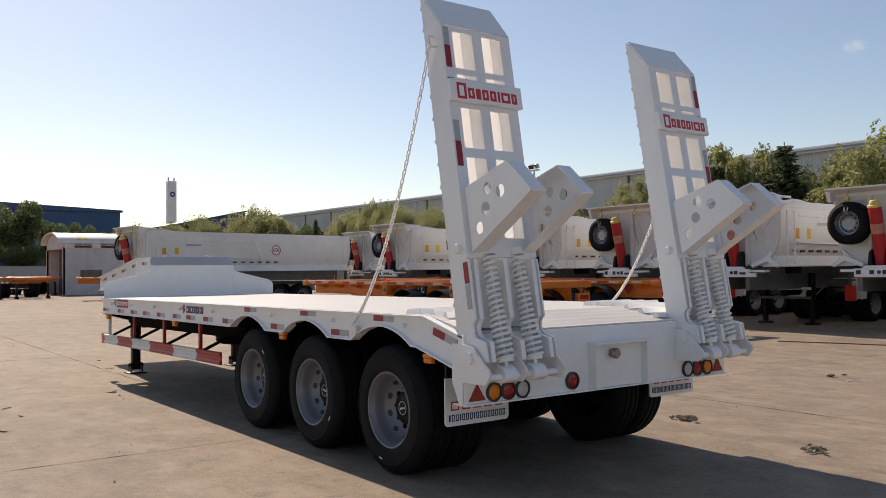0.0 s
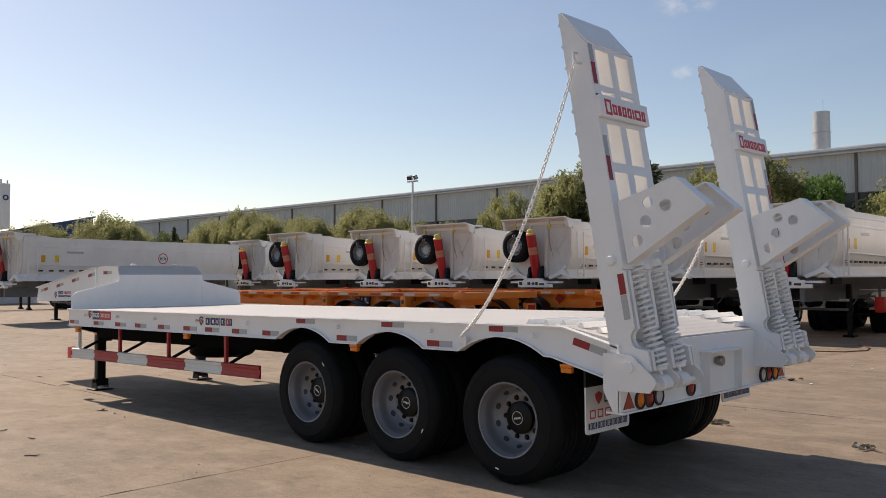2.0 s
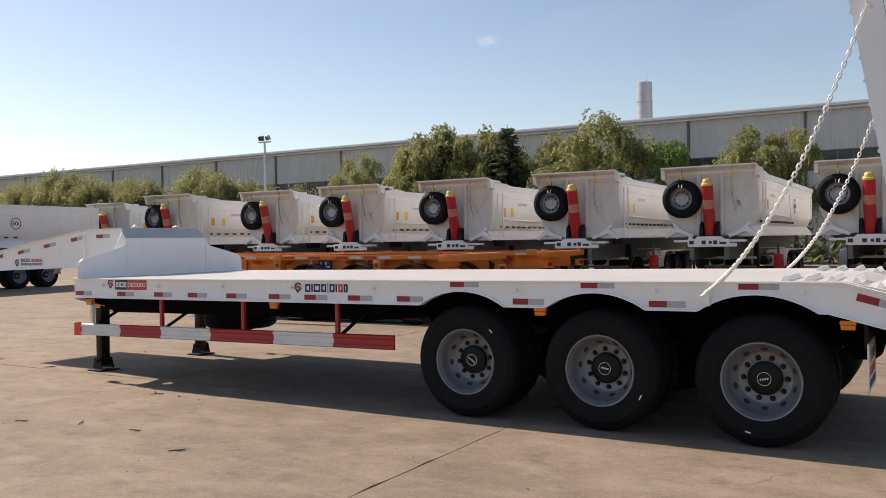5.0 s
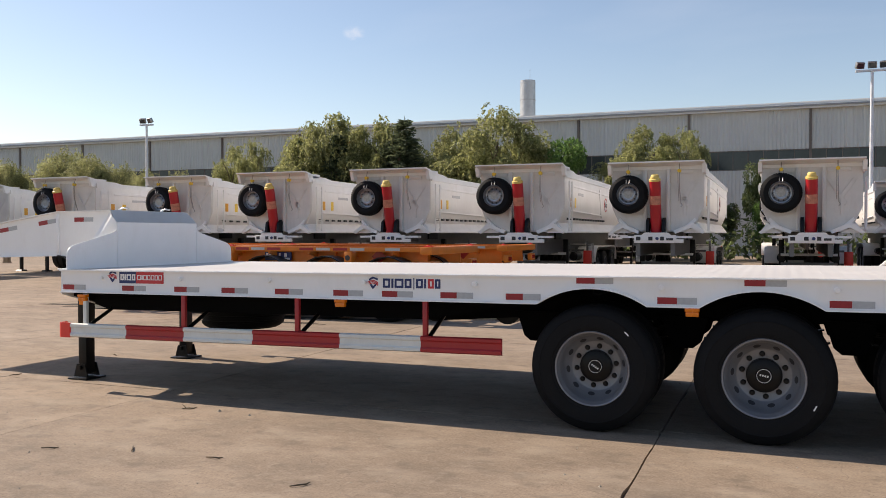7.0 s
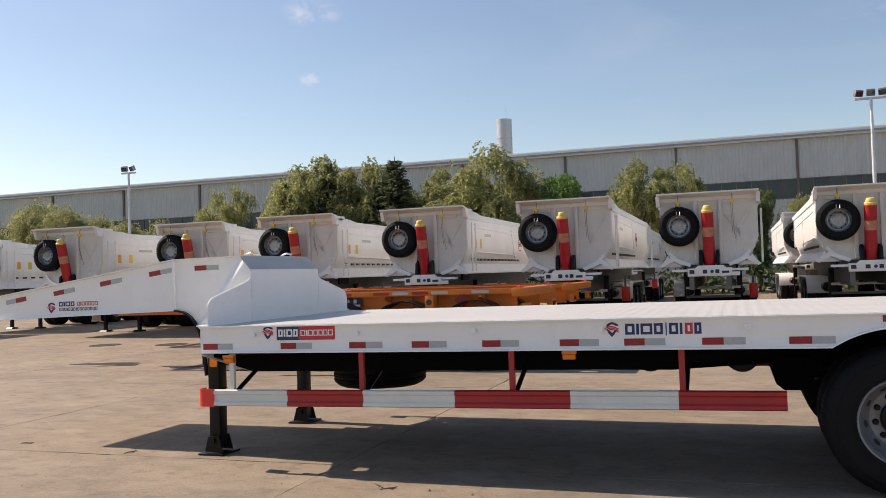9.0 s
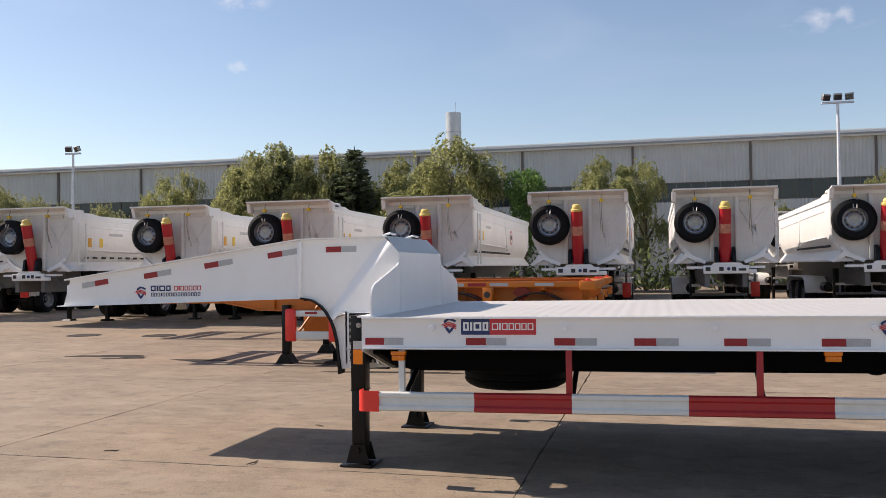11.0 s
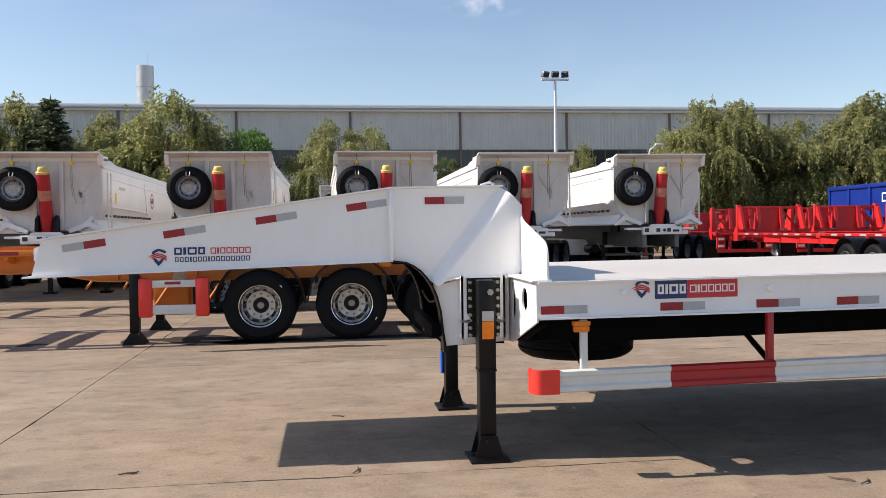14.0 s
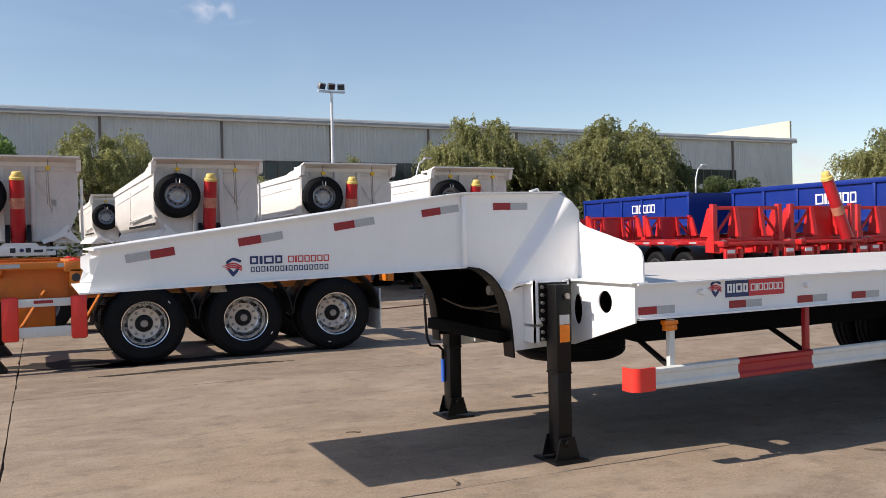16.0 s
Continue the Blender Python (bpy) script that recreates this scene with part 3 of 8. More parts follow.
# ---------------------------------------------------------------- the lowbed trailer
TR = thing("lowbed_trailer", "white three-axle lowbed semi-trailer with raised loading ramps", "trailer")
YC, YL, YR = 1.31, -0.12, 2.74


def sh(bm):
    """The bed leans a little towards its nose."""
    for v in bm.verts:
        v.co.z += 0.006 * v.co.x
    return bm


def arch_pts(cx, half=0.445, z0=1.06, top=1.195, n=14):
    """A segment of a circle, from one foot of the arch to the other."""
    sag = top - z0
    r = (half * half + sag * sag) / (2 * sag)
    w = math.asin(half / r)
    return [(cx + r * math.sin(a), top - r + r * math.cos(a)) for a in (w * (2 * i / n - 1) for i in range(n + 1))]


ZT, ZB = 1.285, 1.06
LOWER = [(-6.897, ZB)]
for cx in (-1.31, -0.02, 1.29):
    LOWER += arch_pts(cx)
LOWER += [(1.80, ZB), (2.40, 0.9)]
UPPER = [(2.40, 1.15), (1.9, ZT), (-6.897, ZT)]
for side, y, s in (("near", YL, 1), ("far", YR, -1)):
    bm = B()
    holed(bm, LOWER + UPPER, [], "y", y, y + s * 0.012)
    rail = part("side_rail", sh(bm), WHITE, TR, "white painted side rail with wheel arches")
    bm = B()
    prism(bm, [(-6.9, ZT - 0.012), (1.9, ZT - 0.012), (2.4, 1.138), (2.4, 1.15), (1.905, ZT), (-6.9, ZT)], "y", y - s * 0.035, y + s * 0.03)
    part("top_flange", sh(bm), WHITE, rail)
    bm = B()
    low = LOWER
    for (xa, za), (xb, zb) in zip(low, low[1:]):
        w = 0.035
        vs = [bm.verts.new(p) for p in ((xa, y - s * w, za - 0.012), (xb, y - s * w, zb - 0.012), (xb, y + s * 0.05, zb - 0.012), (xa, y + s * 0.05, za - 0.012),
                                        (xa, y - s * w, za), (xb, y - s * w, zb), (xb, y + s * 0.05, zb), (xa, y + s * 0.05, za))]
        for f in ((0, 3, 2, 1), (4, 5, 6, 7), (0, 1, 5, 4), (2, 3, 7, 6)):
            bm.faces.new([vs[i] for i in f])
    bmesh.ops.remove_doubles(bm, verts=bm.verts, dist=0.0004)
    part("bottom_flange", sh(bm), WHITE, rail)
    # tie-down studs
    for x in (-6.35, -5.37, -4.35, -3.35, -2.3, -0.75, 0.5, 1.62):
        bm = B()
        lathe(bm, [(0.0, -0.045), (0.02, -0.043), (0.024, -0.036), (0.019, -0.028), (0.019, 0.0)], n=12)
        if s < 0:
            moved(bm, Matrix.Scale(-1, 4, (0, 1, 0)))
        part("tie_stud", sh(moved(bm, Matrix.Translation((x, y, 1.205)))), WHITE, rail)
    # reflective strips: red half and silver half
    strips = [(x, 1.068 + 0.037) for x in (-6.73, -5.95, -5.3, -4.74, -4.14, -3.52, -3.03, -2.47, -1.88)]
    strips += [(x, 1.25) for x in (-1.28, 0.01, 1.31)] + [(x, 1.1) for x in (-0.635, 0.6)]
    for x, z in strips:
        for m_, a, b in ((TAPE_RED, -0.15, 0.0), (TAPE_SILVER, 0.001, 0.15)):
            bm = B()
            box(bm, x + a, x + b, min(y - s * 0.0015, y - s * 0.004), max(y - s * 0.0015, y - s * 0.004), z - 0.026, z + 0.026)
            part("reflector", sh(bm), m_, rail, "red reflective strip" if m_ is TAPE_RED else "silver reflective strip")
    for m_, a, b in ((TAPE_RED, -0.15, 0.0), (TAPE_SILVER, 0.001, 0.15)):
        bm = B()
        box(bm, a, b, min(y - s * 0.0015, y - s * 0.004), max(y - s * 0.0015, y - s * 0.004), -0.028, 0.028)
        moved(bm, Matrix.Translation((2.135, 0, 1.152)) @ Matrix.Rotation(0.265, 4, 'Y'))
        part("reflector", bm, m_, rail)
    # amber marker lamps under the rail
    for x, z in ((-6.62, 1.0), (-3.6, 1.015), (-0.52, 1.017), (1.93, 0.972)):
        bm = B()
        box(bm, x - 0.055, x + 0.055, y - 0.02, y + 0.03, z + 0.002, z + 0.03, 0.004)
        box(bm, x - 0.05, x + 0.05, y - 0.018, y + 0.025, z - 0.038, z + 0.001, 0.008)
        part("marker_lamp", sh(bm), AMBER, rail, "amber side marker lamp")

# printed panels on the near rail
ys = YL - 0.0015


def shield(xc, zc, w, y, parent, lift=None):
    """A plain navy cap and point with red stripes sweeping between them."""
    lift = lift or sh
    cap = [(-0.36, 0.17), (-0.34, 0.3), (-0.18, 0.4), (0.0, 0.47), (0.2, 0.42), (0.44, 0.32), (0.44, 0.2), (0.3, 0.22), (0.12, 0.3), (0.0, 0.32), (-0.14, 0.25), (-0.26, 0.14)]
    tip = [(-0.3, -0.12), (-0.2, -0.32), (0.0, -0.55), (0.2, -0.36), (0.36, -0.1), (0.4, 0.0), (0.24, -0.08), (0.12, -0.2), (0.02, -0.3), (-0.06, -0.18), (-0.18, -0.12)]
    for pts in (cap, tip):
        part("emblem", lift(holed(B(), [(xc + a * w, zc + b * w) for a, b in pts], [], "y", y, y - 0.002)), NAVY, parent, "plain navy emblem shape")
    for k in range(3):
        d = -0.105 * k
        pts = [(-0.62 + 0.13 * k, -0.02 + d * 0.5), (-0.3, 0.13 + d), (-0.05, 0.21 + d), (0.2, 0.16 + d), (0.48, 0.02 + d), (0.46, -0.05 + d), (0.2, 0.09 + d), (-0.05, 0.14 + d), (-0.3, 0.05 + d)]
        part("stripe", lift(holed(B(), [(xc + a * w, zc + b * w) for a, b in pts], [], "y", y - 0.001, y - 0.003)), PRINT_RED, parent)


bm = B(); box(bm, -6.135, -5.922, ys - 0.002, ys, 1.155, 1.275)
pan = part("sign_panel", sh(bm), NAVY, TR, "blue half of a printed maker panel")
bm = B(); box(bm, -5.92, -5.58, ys - 0.002, ys, 1.155, 1.275)
pan2 = part("sign_panel", sh(bm), PRINT_RED, TR, "red half of a printed maker panel")
bm = letters(B(), [0.042, 0.016, 0.058, 0.042], -6.118, 0.062, 0.01, a=ys - 0.002, z0=1.185, weight=0.23)
part("lettering", sh(bm), PRINT_WHITE, pan)
bm = letters(B(), [0.045, 0.015, 0.042, 0.04, 0.04, 0.038, 0.042], -5.903, 0.05, 0.007, a=ys - 0.002, z0=1.19)
part("lettering", sh(bm), PRINT_WHITE, pan2)
shield(-6.225, 1.225, 0.115, ys, TR)
shield(-3.27, 1.205, 0.11, ys, TR)
bm = letters(B(), [0.07, 0.02, 0.085, 0.065], -3.17, 0.082, 0.012, a=ys, z0=1.16, weight=0.23)
part("lettering", sh(bm), NAVY, TR, "navy maker lettering as bars")
bm = letters(B(), [0.008], -2.875, 0.1, 0.01, a=ys, z0=1.15)
part("lettering", sh(bm), NAVY, TR)
bm = letters(B(), [0.065, 0.018, -0.06, 0.05], -2.85, 0.082, 0.012, a=ys, z0=1.16, weight=0.23)
part("lettering", sh(bm), NAVY, TR)
bm = letters(B(), [0.055], -2.737, 0.082, 0.012, a=ys, z0=1.16, weight=0.23)
part("lettering", sh(bm), PRINT_RED, TR)

# deck: chequer plate in sheets, with a slope at the tail
for i in range(6):
    x0, x1 = -6.86 + i * 1.46, -6.86 + (i + 1) * 1.46 - 0.001
    bm = B(); box(bm, x0, x1, YL + 0.03, YR - 0.03, ZT - 0.008, ZT + 0.002)
    part("deck_plate", sh(bm), CHEQUER, TR, "white painted chequer plate deck")
bm = B(); prism(bm, [(1.9, ZT - 0.07), (2.398, 1.09), (2.398, 1.184), (1.9, ZT + 0.002)], "y", YL + 0.03, YR - 0.03)
part("tail_plate", sh(bm), CHEQUER, TR, "white sloping tail of the deck")
for y0, y1 in ((0.0, 0.62), (2.0, 2.62)):
    for k in range(6):
        x = 1.48 + 0.165 * k
        z = ZT if x < 1.9 else ZT - (x - 1.9) * 0.2
        bm = B(); prism(bm, [(x - 0.035, z), (x, z + 0.042), (x + 0.012, z + 0.04), (x + 0.035, z)], "y", y0, y1)
        part("grip_bar", sh(bm), WHITE, TR, "white angle-iron grip bar")
# near-black sheet added under the white deck to keep the shade there deep
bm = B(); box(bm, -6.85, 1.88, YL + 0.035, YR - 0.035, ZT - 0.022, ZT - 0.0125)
part("deck_shade_sheet", sh(bm), UNDER, TR)
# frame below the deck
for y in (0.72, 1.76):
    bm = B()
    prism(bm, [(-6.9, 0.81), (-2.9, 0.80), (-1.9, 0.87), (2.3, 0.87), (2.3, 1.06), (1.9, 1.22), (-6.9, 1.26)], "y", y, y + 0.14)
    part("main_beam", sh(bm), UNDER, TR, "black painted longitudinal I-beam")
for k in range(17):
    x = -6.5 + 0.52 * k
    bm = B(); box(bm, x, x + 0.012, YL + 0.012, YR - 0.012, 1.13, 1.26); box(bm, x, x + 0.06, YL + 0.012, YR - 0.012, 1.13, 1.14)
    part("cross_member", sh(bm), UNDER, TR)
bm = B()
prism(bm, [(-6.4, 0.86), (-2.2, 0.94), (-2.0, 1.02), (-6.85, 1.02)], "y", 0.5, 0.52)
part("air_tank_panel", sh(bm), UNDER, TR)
for x in (-3.1, -2.35):
    bm = B(); rod(bm, (x, 0.95, 0.88), (x, 1.65, 0.88), 0.14, 24)
    part("air_tank", bm, BLACK, TR, "black compressed air tank")
# spare tyre lying under the bed
t = new("spare_tyre", WHEEL_SINGLE[0]); t.parent = TR
t.matrix_basis = Matrix.Translation((-6.06, 1.92, 0.5)) @ Matrix.Rotation(radians(90), 4, 'X') @ Matrix.Scale(0.96, 4)
tagged(t, "black spare tyre carried flat under the bed")
part("rim", WHEEL_SINGLE[1], None, t)
for dx in (-0.3, 0.3):
    bm = B(); box(bm, -6.02 + dx - 0.02, -6.02 + dx + 0.02, 1.2, 2.3, 0.80, 0.825); box(bm, -6.02 + dx - 0.02, -6.02 + dx + 0.02, 1.2, 1.24, 0.74, 1.2); box(bm, -6.02 + dx - 0.02, -6.02 + dx + 0.02, 2.26, 2.3, 0.74, 1.2)
    part("spare_carrier", bm, BLACK, TR)

# wheels, axles and springs
for x in (-1.31, 0.0, 1.31):
    wheel(TR, pose(x, -0.075, 0.52))
    wheel(TR, pose(x, 2 * YC + 0.075, 0.52, 0, 0, 180))
    bm = B(); rod(bm, (x, 0.18, 0.52), (x, 2.44, 0.52), 0.065, 16); lathe(bm, [(0.0, 0.185), (0.2, 0.185), (0.21, 0.22), (0.21, 0.42), (0.0, 0.45)], (x, 0, 0.52), n=24); lathe(bm, [(0.0, 2.435), (0.2, 2.435), (0.21, 2.4), (0.21, 2.2), (0.0, 2.17)], (x, 0, 0.52), n=24)
    part("axle", bm, BLACK, TR, "black axle beam with brake drums")
    for y in (0.76, 1.8):
        bm = B()
        for k in range(6):
            h = 0.5 - 0.06 * k
            prism(bm, [(x - h, 0.66 - 0.014 * k + 0.05 * (h / 0.5) ** 2), (x, 0.655 - 0.014 * k), (x + h, 0.66 - 0.014 * k + 0.05 * (h / 0.5) ** 2),
                       (x + h, 0.67 - 0.014 * k + 0.05 * (h / 0.5) ** 2), (x, 0.668 - 0.014 * k), (x - h, 0.67 - 0.014 * k + 0.05 * (h / 0.5) ** 2)], "y", y - 0.045, y + 0.045)
        part("leaf_spring", bm, BLACK, TR, "black stack of leaf springs")
for x in (-1.97, -0.655, 0.655, 1.97):
    for y in (0.74, 1.78):
        bm = B(); prism(bm, [(x - 0.2, 0.9), (x + 0.2, 0.9), (x + 0.13, 0.68), (x + 0.07, 0.63), (x - 0.07, 0.63), (x - 0.13, 0.68)], "y", y - 0.06, y + 0.1)
        part("spring_hanger", bm, UNDER, TR)

# side guards


def shg(bm):
    for v in bm.verts:
        v.co.z += 0.0105 * v.co.x + 0.037
    return bm


SEG = [(-6.77, -6.04, 0), (-6.04, -5.33, 1), (-5.33, -4.53, 0), (-4.53, -3.6, 1), (-3.6, -2.8, 0), (-2.8, -2.06, 1)]
WGUARD = mat("white_guard_paint", (0.66, 0.68, 0.66), 0.45, var=0.05, scale=6, dirt=(0.4, 0.4, 0.36), dirt_amount=0.25)
for y, s in ((YL - 0.01, 1), (YR + 0.01, -1)):
    prof = [(0.0, 0.578), (-0.018, 0.588), (-0.018, 0.612), (-0.004, 0.626), (-0.004, 0.674), (-0.018, 0.688), (-0.018, 0.712), (0.0, 0.722), (0.012, 0.722), (0.012, 0.578)]
    rails = []
    for x0, x1, c in SEG:
        bm = B(); prism(bm, [(y + s * a, b) for a, b in prof], "x", x0, x1)
        rails.append(part("side_guard", shg(bm), REDBAND if c else WGUARD, TR, "red painted guard rail length" if c else "white painted guard rail length"))
    bm = B()
    arc = [(-6.88 - 0.062 * math.sin(t), y + s * (0.042 - 0.06 * math.cos(t))) for t in (math.pi / 2 * k / 7 for k in range(8))]
    inn = [(-6.88 - 0.048 * math.sin(t), y + s * (0.042 - 0.046 * math.cos(t))) for t in (math.pi / 2 * k / 7 for k in range(8))]
    cap = [(-6.77, y - s * 0.02)] + arc + [(-6.942, y + s * 0.11), (-6.928, y + s * 0.11)] + inn[::-1] + [(-6.77, y - s * 0.004)]
    prism(bm, cap, "z", 0.573, 0.727)
    part("guard_end", shg(bm), BRIGHTRED, TR, "bright red bent guard end")
    for x, m_ in ((-6.6, WGUARD), (-5.35, REDBAND), (-4.06, REDBAND), (-2.77, REDBAND)):
        bm = B(); box(bm, x - 0.022, x + 0.022, min(y + s * 0.013, y + s * 0.05), max(y + s * 0.013, y + s * 0.05), 0.6, 1.03, 0.003)
        part("guard_post", shg(bm), m_, TR)
        bm = B(); rod(bm, (x + 0.02, y + s * 0.06, 0.7), (x + 0.02, y + s * 0.72, 1.0), 0.02, 8)
        part("guard_brace", shg(bm), BLACK, TR, "black diagonal brace")

# ---------------------------------------------------------------- gooseneck
GBOT = [(-10.15, 1.362), (-7.74, 1.415)]
ARCH = [(-7.65, 1.402), (-7.60, 1.38), (-7.55, 1.345), (-7.50, 1.29), (-7.46, 1.225), (-7.43, 1.15), (-7.405, 1.05), (-7.39, 0.92), (-7.378, 0.757)]
Y1 = 0.67
for y, s in ((Y1, 1), (2 * YC - Y1, -1)):
    bm = B()
    P, Q = Vector((-6.965, y, 1.915)), Vector((-7.478, y, 1.262))
    n = Vector((-0.79, 0, 0.62)) * 0.022
    outline = GBOT + ARCH[:4] + [(Q.x + n.x, Q.z + n.z), (P.x + n.x - 0.01, 1.9185), (-7.75, 1.9155), (-10.08, 1.6028)]
    holed(bm, outline, [], "y", y, y + s * 0.012)
    web = part("gooseneck_web", sh(bm), WHITE, TR, "white gooseneck side web")
    # flared corner panel with a soft fold, down to the ledge
    yr = y - s * 0.085
    across = Vector((0.786, 0, -0.618))
    M_, C_, A_ = Vector((-7.36, y - s * 0.066, 1.27)), Vector((-6.832, y - s * 0.065, 1.287)), Vector((-6.832, y - s * 0.065, 1.79))
    bm = B()
    grid = []
    steps = 14
    for i in range(steps + 1):
        f = i / steps
        fold = P.lerp(Q, f)
        far = A_.lerp(C_, f / 0.62) if f < 0.62 else C_.lerp(M_, (f - 0.62) / 0.38)
        w_ = 0.125 - 0.03 * f
        row = []
        for k in range(9):
            t = k / 8
            row.append(fold + across * (w_ * t - 0.03) + Vector((0, -s * (0.0012 + 0.064 * (t * t * (3 - 2 * t))), 0)))
        row += [row[-1].lerp(far, 0.4), row[-1].lerp(far, 0.75), far]
        grid.append([bm.verts.new(p) for p in row] + [bm.verts.new(p + Vector((0, s * 0.008, 0))) for p in reversed(row)])
    n_ = len(grid[0])
    for ra, rb in zip(grid, grid[1:]):
        for k in range(n_):
            bm.faces.new((ra[k], ra[(k + 1) % n_], rb[(k + 1) % n_], rb[k]))
    bm.faces.new(grid[0][::-1])
    bm.faces.new(grid[-1])
    part("corner_panel", sh(bm), WHITE, TR, "white flared gooseneck corner panel")
    # leg box side plate, its front edge along the arch
    bm = B()
    edge = [(xa + 0.004, za) for xa, za in ARCH[4:]]
    prism(bm, [(-6.915, 0.82), (-6.915, 1.275), (-7.458, 1.275)] + edge[:-1] + [(-7.37, 0.80)], "y", y - s * 0.01, y + s * 0.002)
    part("leg_box_plate", sh(bm), WHITE, TR)
    bm = B(); prism(bm, [(-7.45, y + s * 0.0), (-7.29, yr - s * 0.045), (-6.9, yr - s * 0.045), (-6.9, y)], "z", 1.277, 1.287)
    part("ledge", sh(bm), WHITE, TR)
    # curved flange of the arch
    bm = B()
    pts = GBOT[1:] + ARCH
    for (xa, za), (xb, zb) in zip(pts, pts[1:]):
        d = Vector((xb - xa, zb - za)).normalized()
        nx, nz = d.y * 0.014, -d.x * 0.014
        ya, yb = y - s * 0.045, y + s * 0.09
        vs = [bm.verts.new(p) for p in ((xa, ya, za), (xb, ya, zb), (xb, yb, zb), (xa, yb, za), (xa + nx, ya, za + nz), (xb + nx, ya, zb + nz), (xb + nx, yb, zb + nz), (xa + nx, yb, za + nz))]
        for f in ((0, 1, 2, 3), (4, 7, 6, 5), (0, 4, 5, 1), (2, 6, 7, 3)):
            bm.faces.new([vs[i] for i in f])
    bmesh.ops.remove_doubles(bm, verts=bm.verts, dist=0.002)
    part("arch_flange", sh(bm), BLACK, TR, "black curved flange under the gooseneck")
    for m_, a, b in ((TAPE_RED, -0.14, 0.0), (TAPE_SILVER, 0.001, 0.14)):
        for i, (x, z, ang) in enumerate(((-7.37, 1.828, 0.0), (-7.92, 1.803, 0.13), (-8.54, 1.725, 0.14), (-9.155, 1.643, 0.14), (-9.81, 1.565, 0.14))):
            aa, bb = (-b, -a) if i == 4 else (a, b)
            bm = B(); box(bm, aa, bb, min(y - s * 0.0015, y - s * 0.004), max(y - s * 0.0015, y - s * 0.004), -0.025, 0.025)
            moved(bm, Matrix.Translation((x, 0, z)) @ Matrix.Rotation(-ang, 4, 'Y'))
            part("reflector", sh(bm), m_, web)
    bm = B(); box(bm, -7.765, -7.735, min(y - s * 0.03, y), max(y - s * 0.03, y), 1.42, 1.9, 0.003)
    part("stiffener", sh(bm), WHITE, web)
# top cover, bottom plate, nose plate
bm = B()
yo = (Y1 - 0.035, 2 * YC - Y1 + 0.035)
prism(bm, [(-10.12, 1.598), (-7.75, 1.916), (-6.953, 1.92), (-6.953, 1.932), (-7.75, 1.928), (-10.12, 1.61)], "y", *yo)
part("gooseneck_top", sh(bm), WHITE, TR, "white gooseneck top plate")
bm = B()
prism(bm, [(-10.2, 1.352), (-7.74, 1.405), (-7.74, 1.415), (-10.2, 1.362)], "y", *yo)
part("gooseneck_bottom", sh(bm), WHITE, TR)
bm = B(); box(bm, -10.07, -10.05, Y1 + 0.03, 2 * YC - Y1 - 0.03, 1.37, 1.6)
part("nose_plate", sh(bm), WHITE, TR)
for y in (Y1 + 0.03, 2 * YC - Y1 - 0.042):
    bm = B(); prism(bm, [(-10.06, 1.58), (-10.14, 1.55), (-10.14, 1.47), (-10.09, 1.43), (-10.15, 1.37), (-10.06, 1.37)], "y", y, y + 0.012)
    part("nose_cheek", sh(bm), WHITE, TR)
bm = B(); lathe(bm, [(0, 0.1), (0.045, 0.1), (0.045, 0.02), (0.055, 0.0), (0.055, -0.01)], (0, 0, 0), "z", 20); moved(bm, Matrix.Translation((-9.3, YC, 1.3)))
part("kingpin", sh(bm), STEEL, TR, "steel kingpin")
# tall bulkhead behind the neck, with wings
half = [(YL - 0.005, 1.297), (YL - 0.005, 1.42), (-0.122, 1.45), (-0.112, 1.478), (-0.095, 1.502), (-0.07, 1.522), (-0.03, 1.54), (0.5, 1.666), (0.56, 1.684), (0.595, 1.705), (0.61, 1.735), (0.61, 1.79)]
W_ = half + [(2 * YC - a, b) for a, b in reversed(half)]
bm = B(); prism(bm, W_, "x", -6.838, -6.826)
part("bulkhead", sh(bm), WHITE, TR, "white bulkhead with sloping wings")
low = [(YL - 0.004, 1.03), (YL - 0.004, 1.283), (2 * YC - YL + 0.004, 1.283), (2 * YC - YL + 0.004, 1.03), (2.03, 0.82), (0.59, 0.82)]
bm = B(); holed(bm, low, [ring_pts(0.2, 1.15, 0.078, 22), ring_pts(2.42, 1.15, 0.078, 22), ring_pts(0.53, 1.08, 0.055, 22, 0.11), ring_pts(2.09, 1.08, 0.055, 22, 0.11)], "x", -6.908, -6.896)
part("front_plate", sh(bm), WHITE, TR, "white front plate with round lightening holes")
# near-black panel added behind the front plate, standing in for shade
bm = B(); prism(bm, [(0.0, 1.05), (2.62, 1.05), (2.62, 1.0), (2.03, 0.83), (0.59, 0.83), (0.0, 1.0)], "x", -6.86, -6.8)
part("front_shade_backing", sh(bm), UNDER, TR, "near-black backing panel standing in for shade behind the front plate")
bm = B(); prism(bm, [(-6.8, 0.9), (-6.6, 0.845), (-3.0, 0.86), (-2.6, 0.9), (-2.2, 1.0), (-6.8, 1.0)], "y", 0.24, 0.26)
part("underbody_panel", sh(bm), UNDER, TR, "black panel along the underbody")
bm = B()
vs = [bm.verts.new(p) for p in ((-6.832, 0.60, 1.788), (-6.832, 2.02, 1.788), (-6.955, 2 * YC - Y1 + 0.03, 1.932), (-6.955, Y1 - 0.03, 1.932))]
bm.faces.new(vs)
bmesh.ops.solidify(bm, geom=bm.faces[:], thickness=0.01)
part("bulkhead_cap", sh(bm), WHITE, TR)
for y in (0.61, 2.01):
    bm = B(); box(bm, -6.826, -6.819, y - 0.005, y + 0.005, 1.29, 1.69)
    part("bulkhead_seam", sh(bm), WHITE, TR)
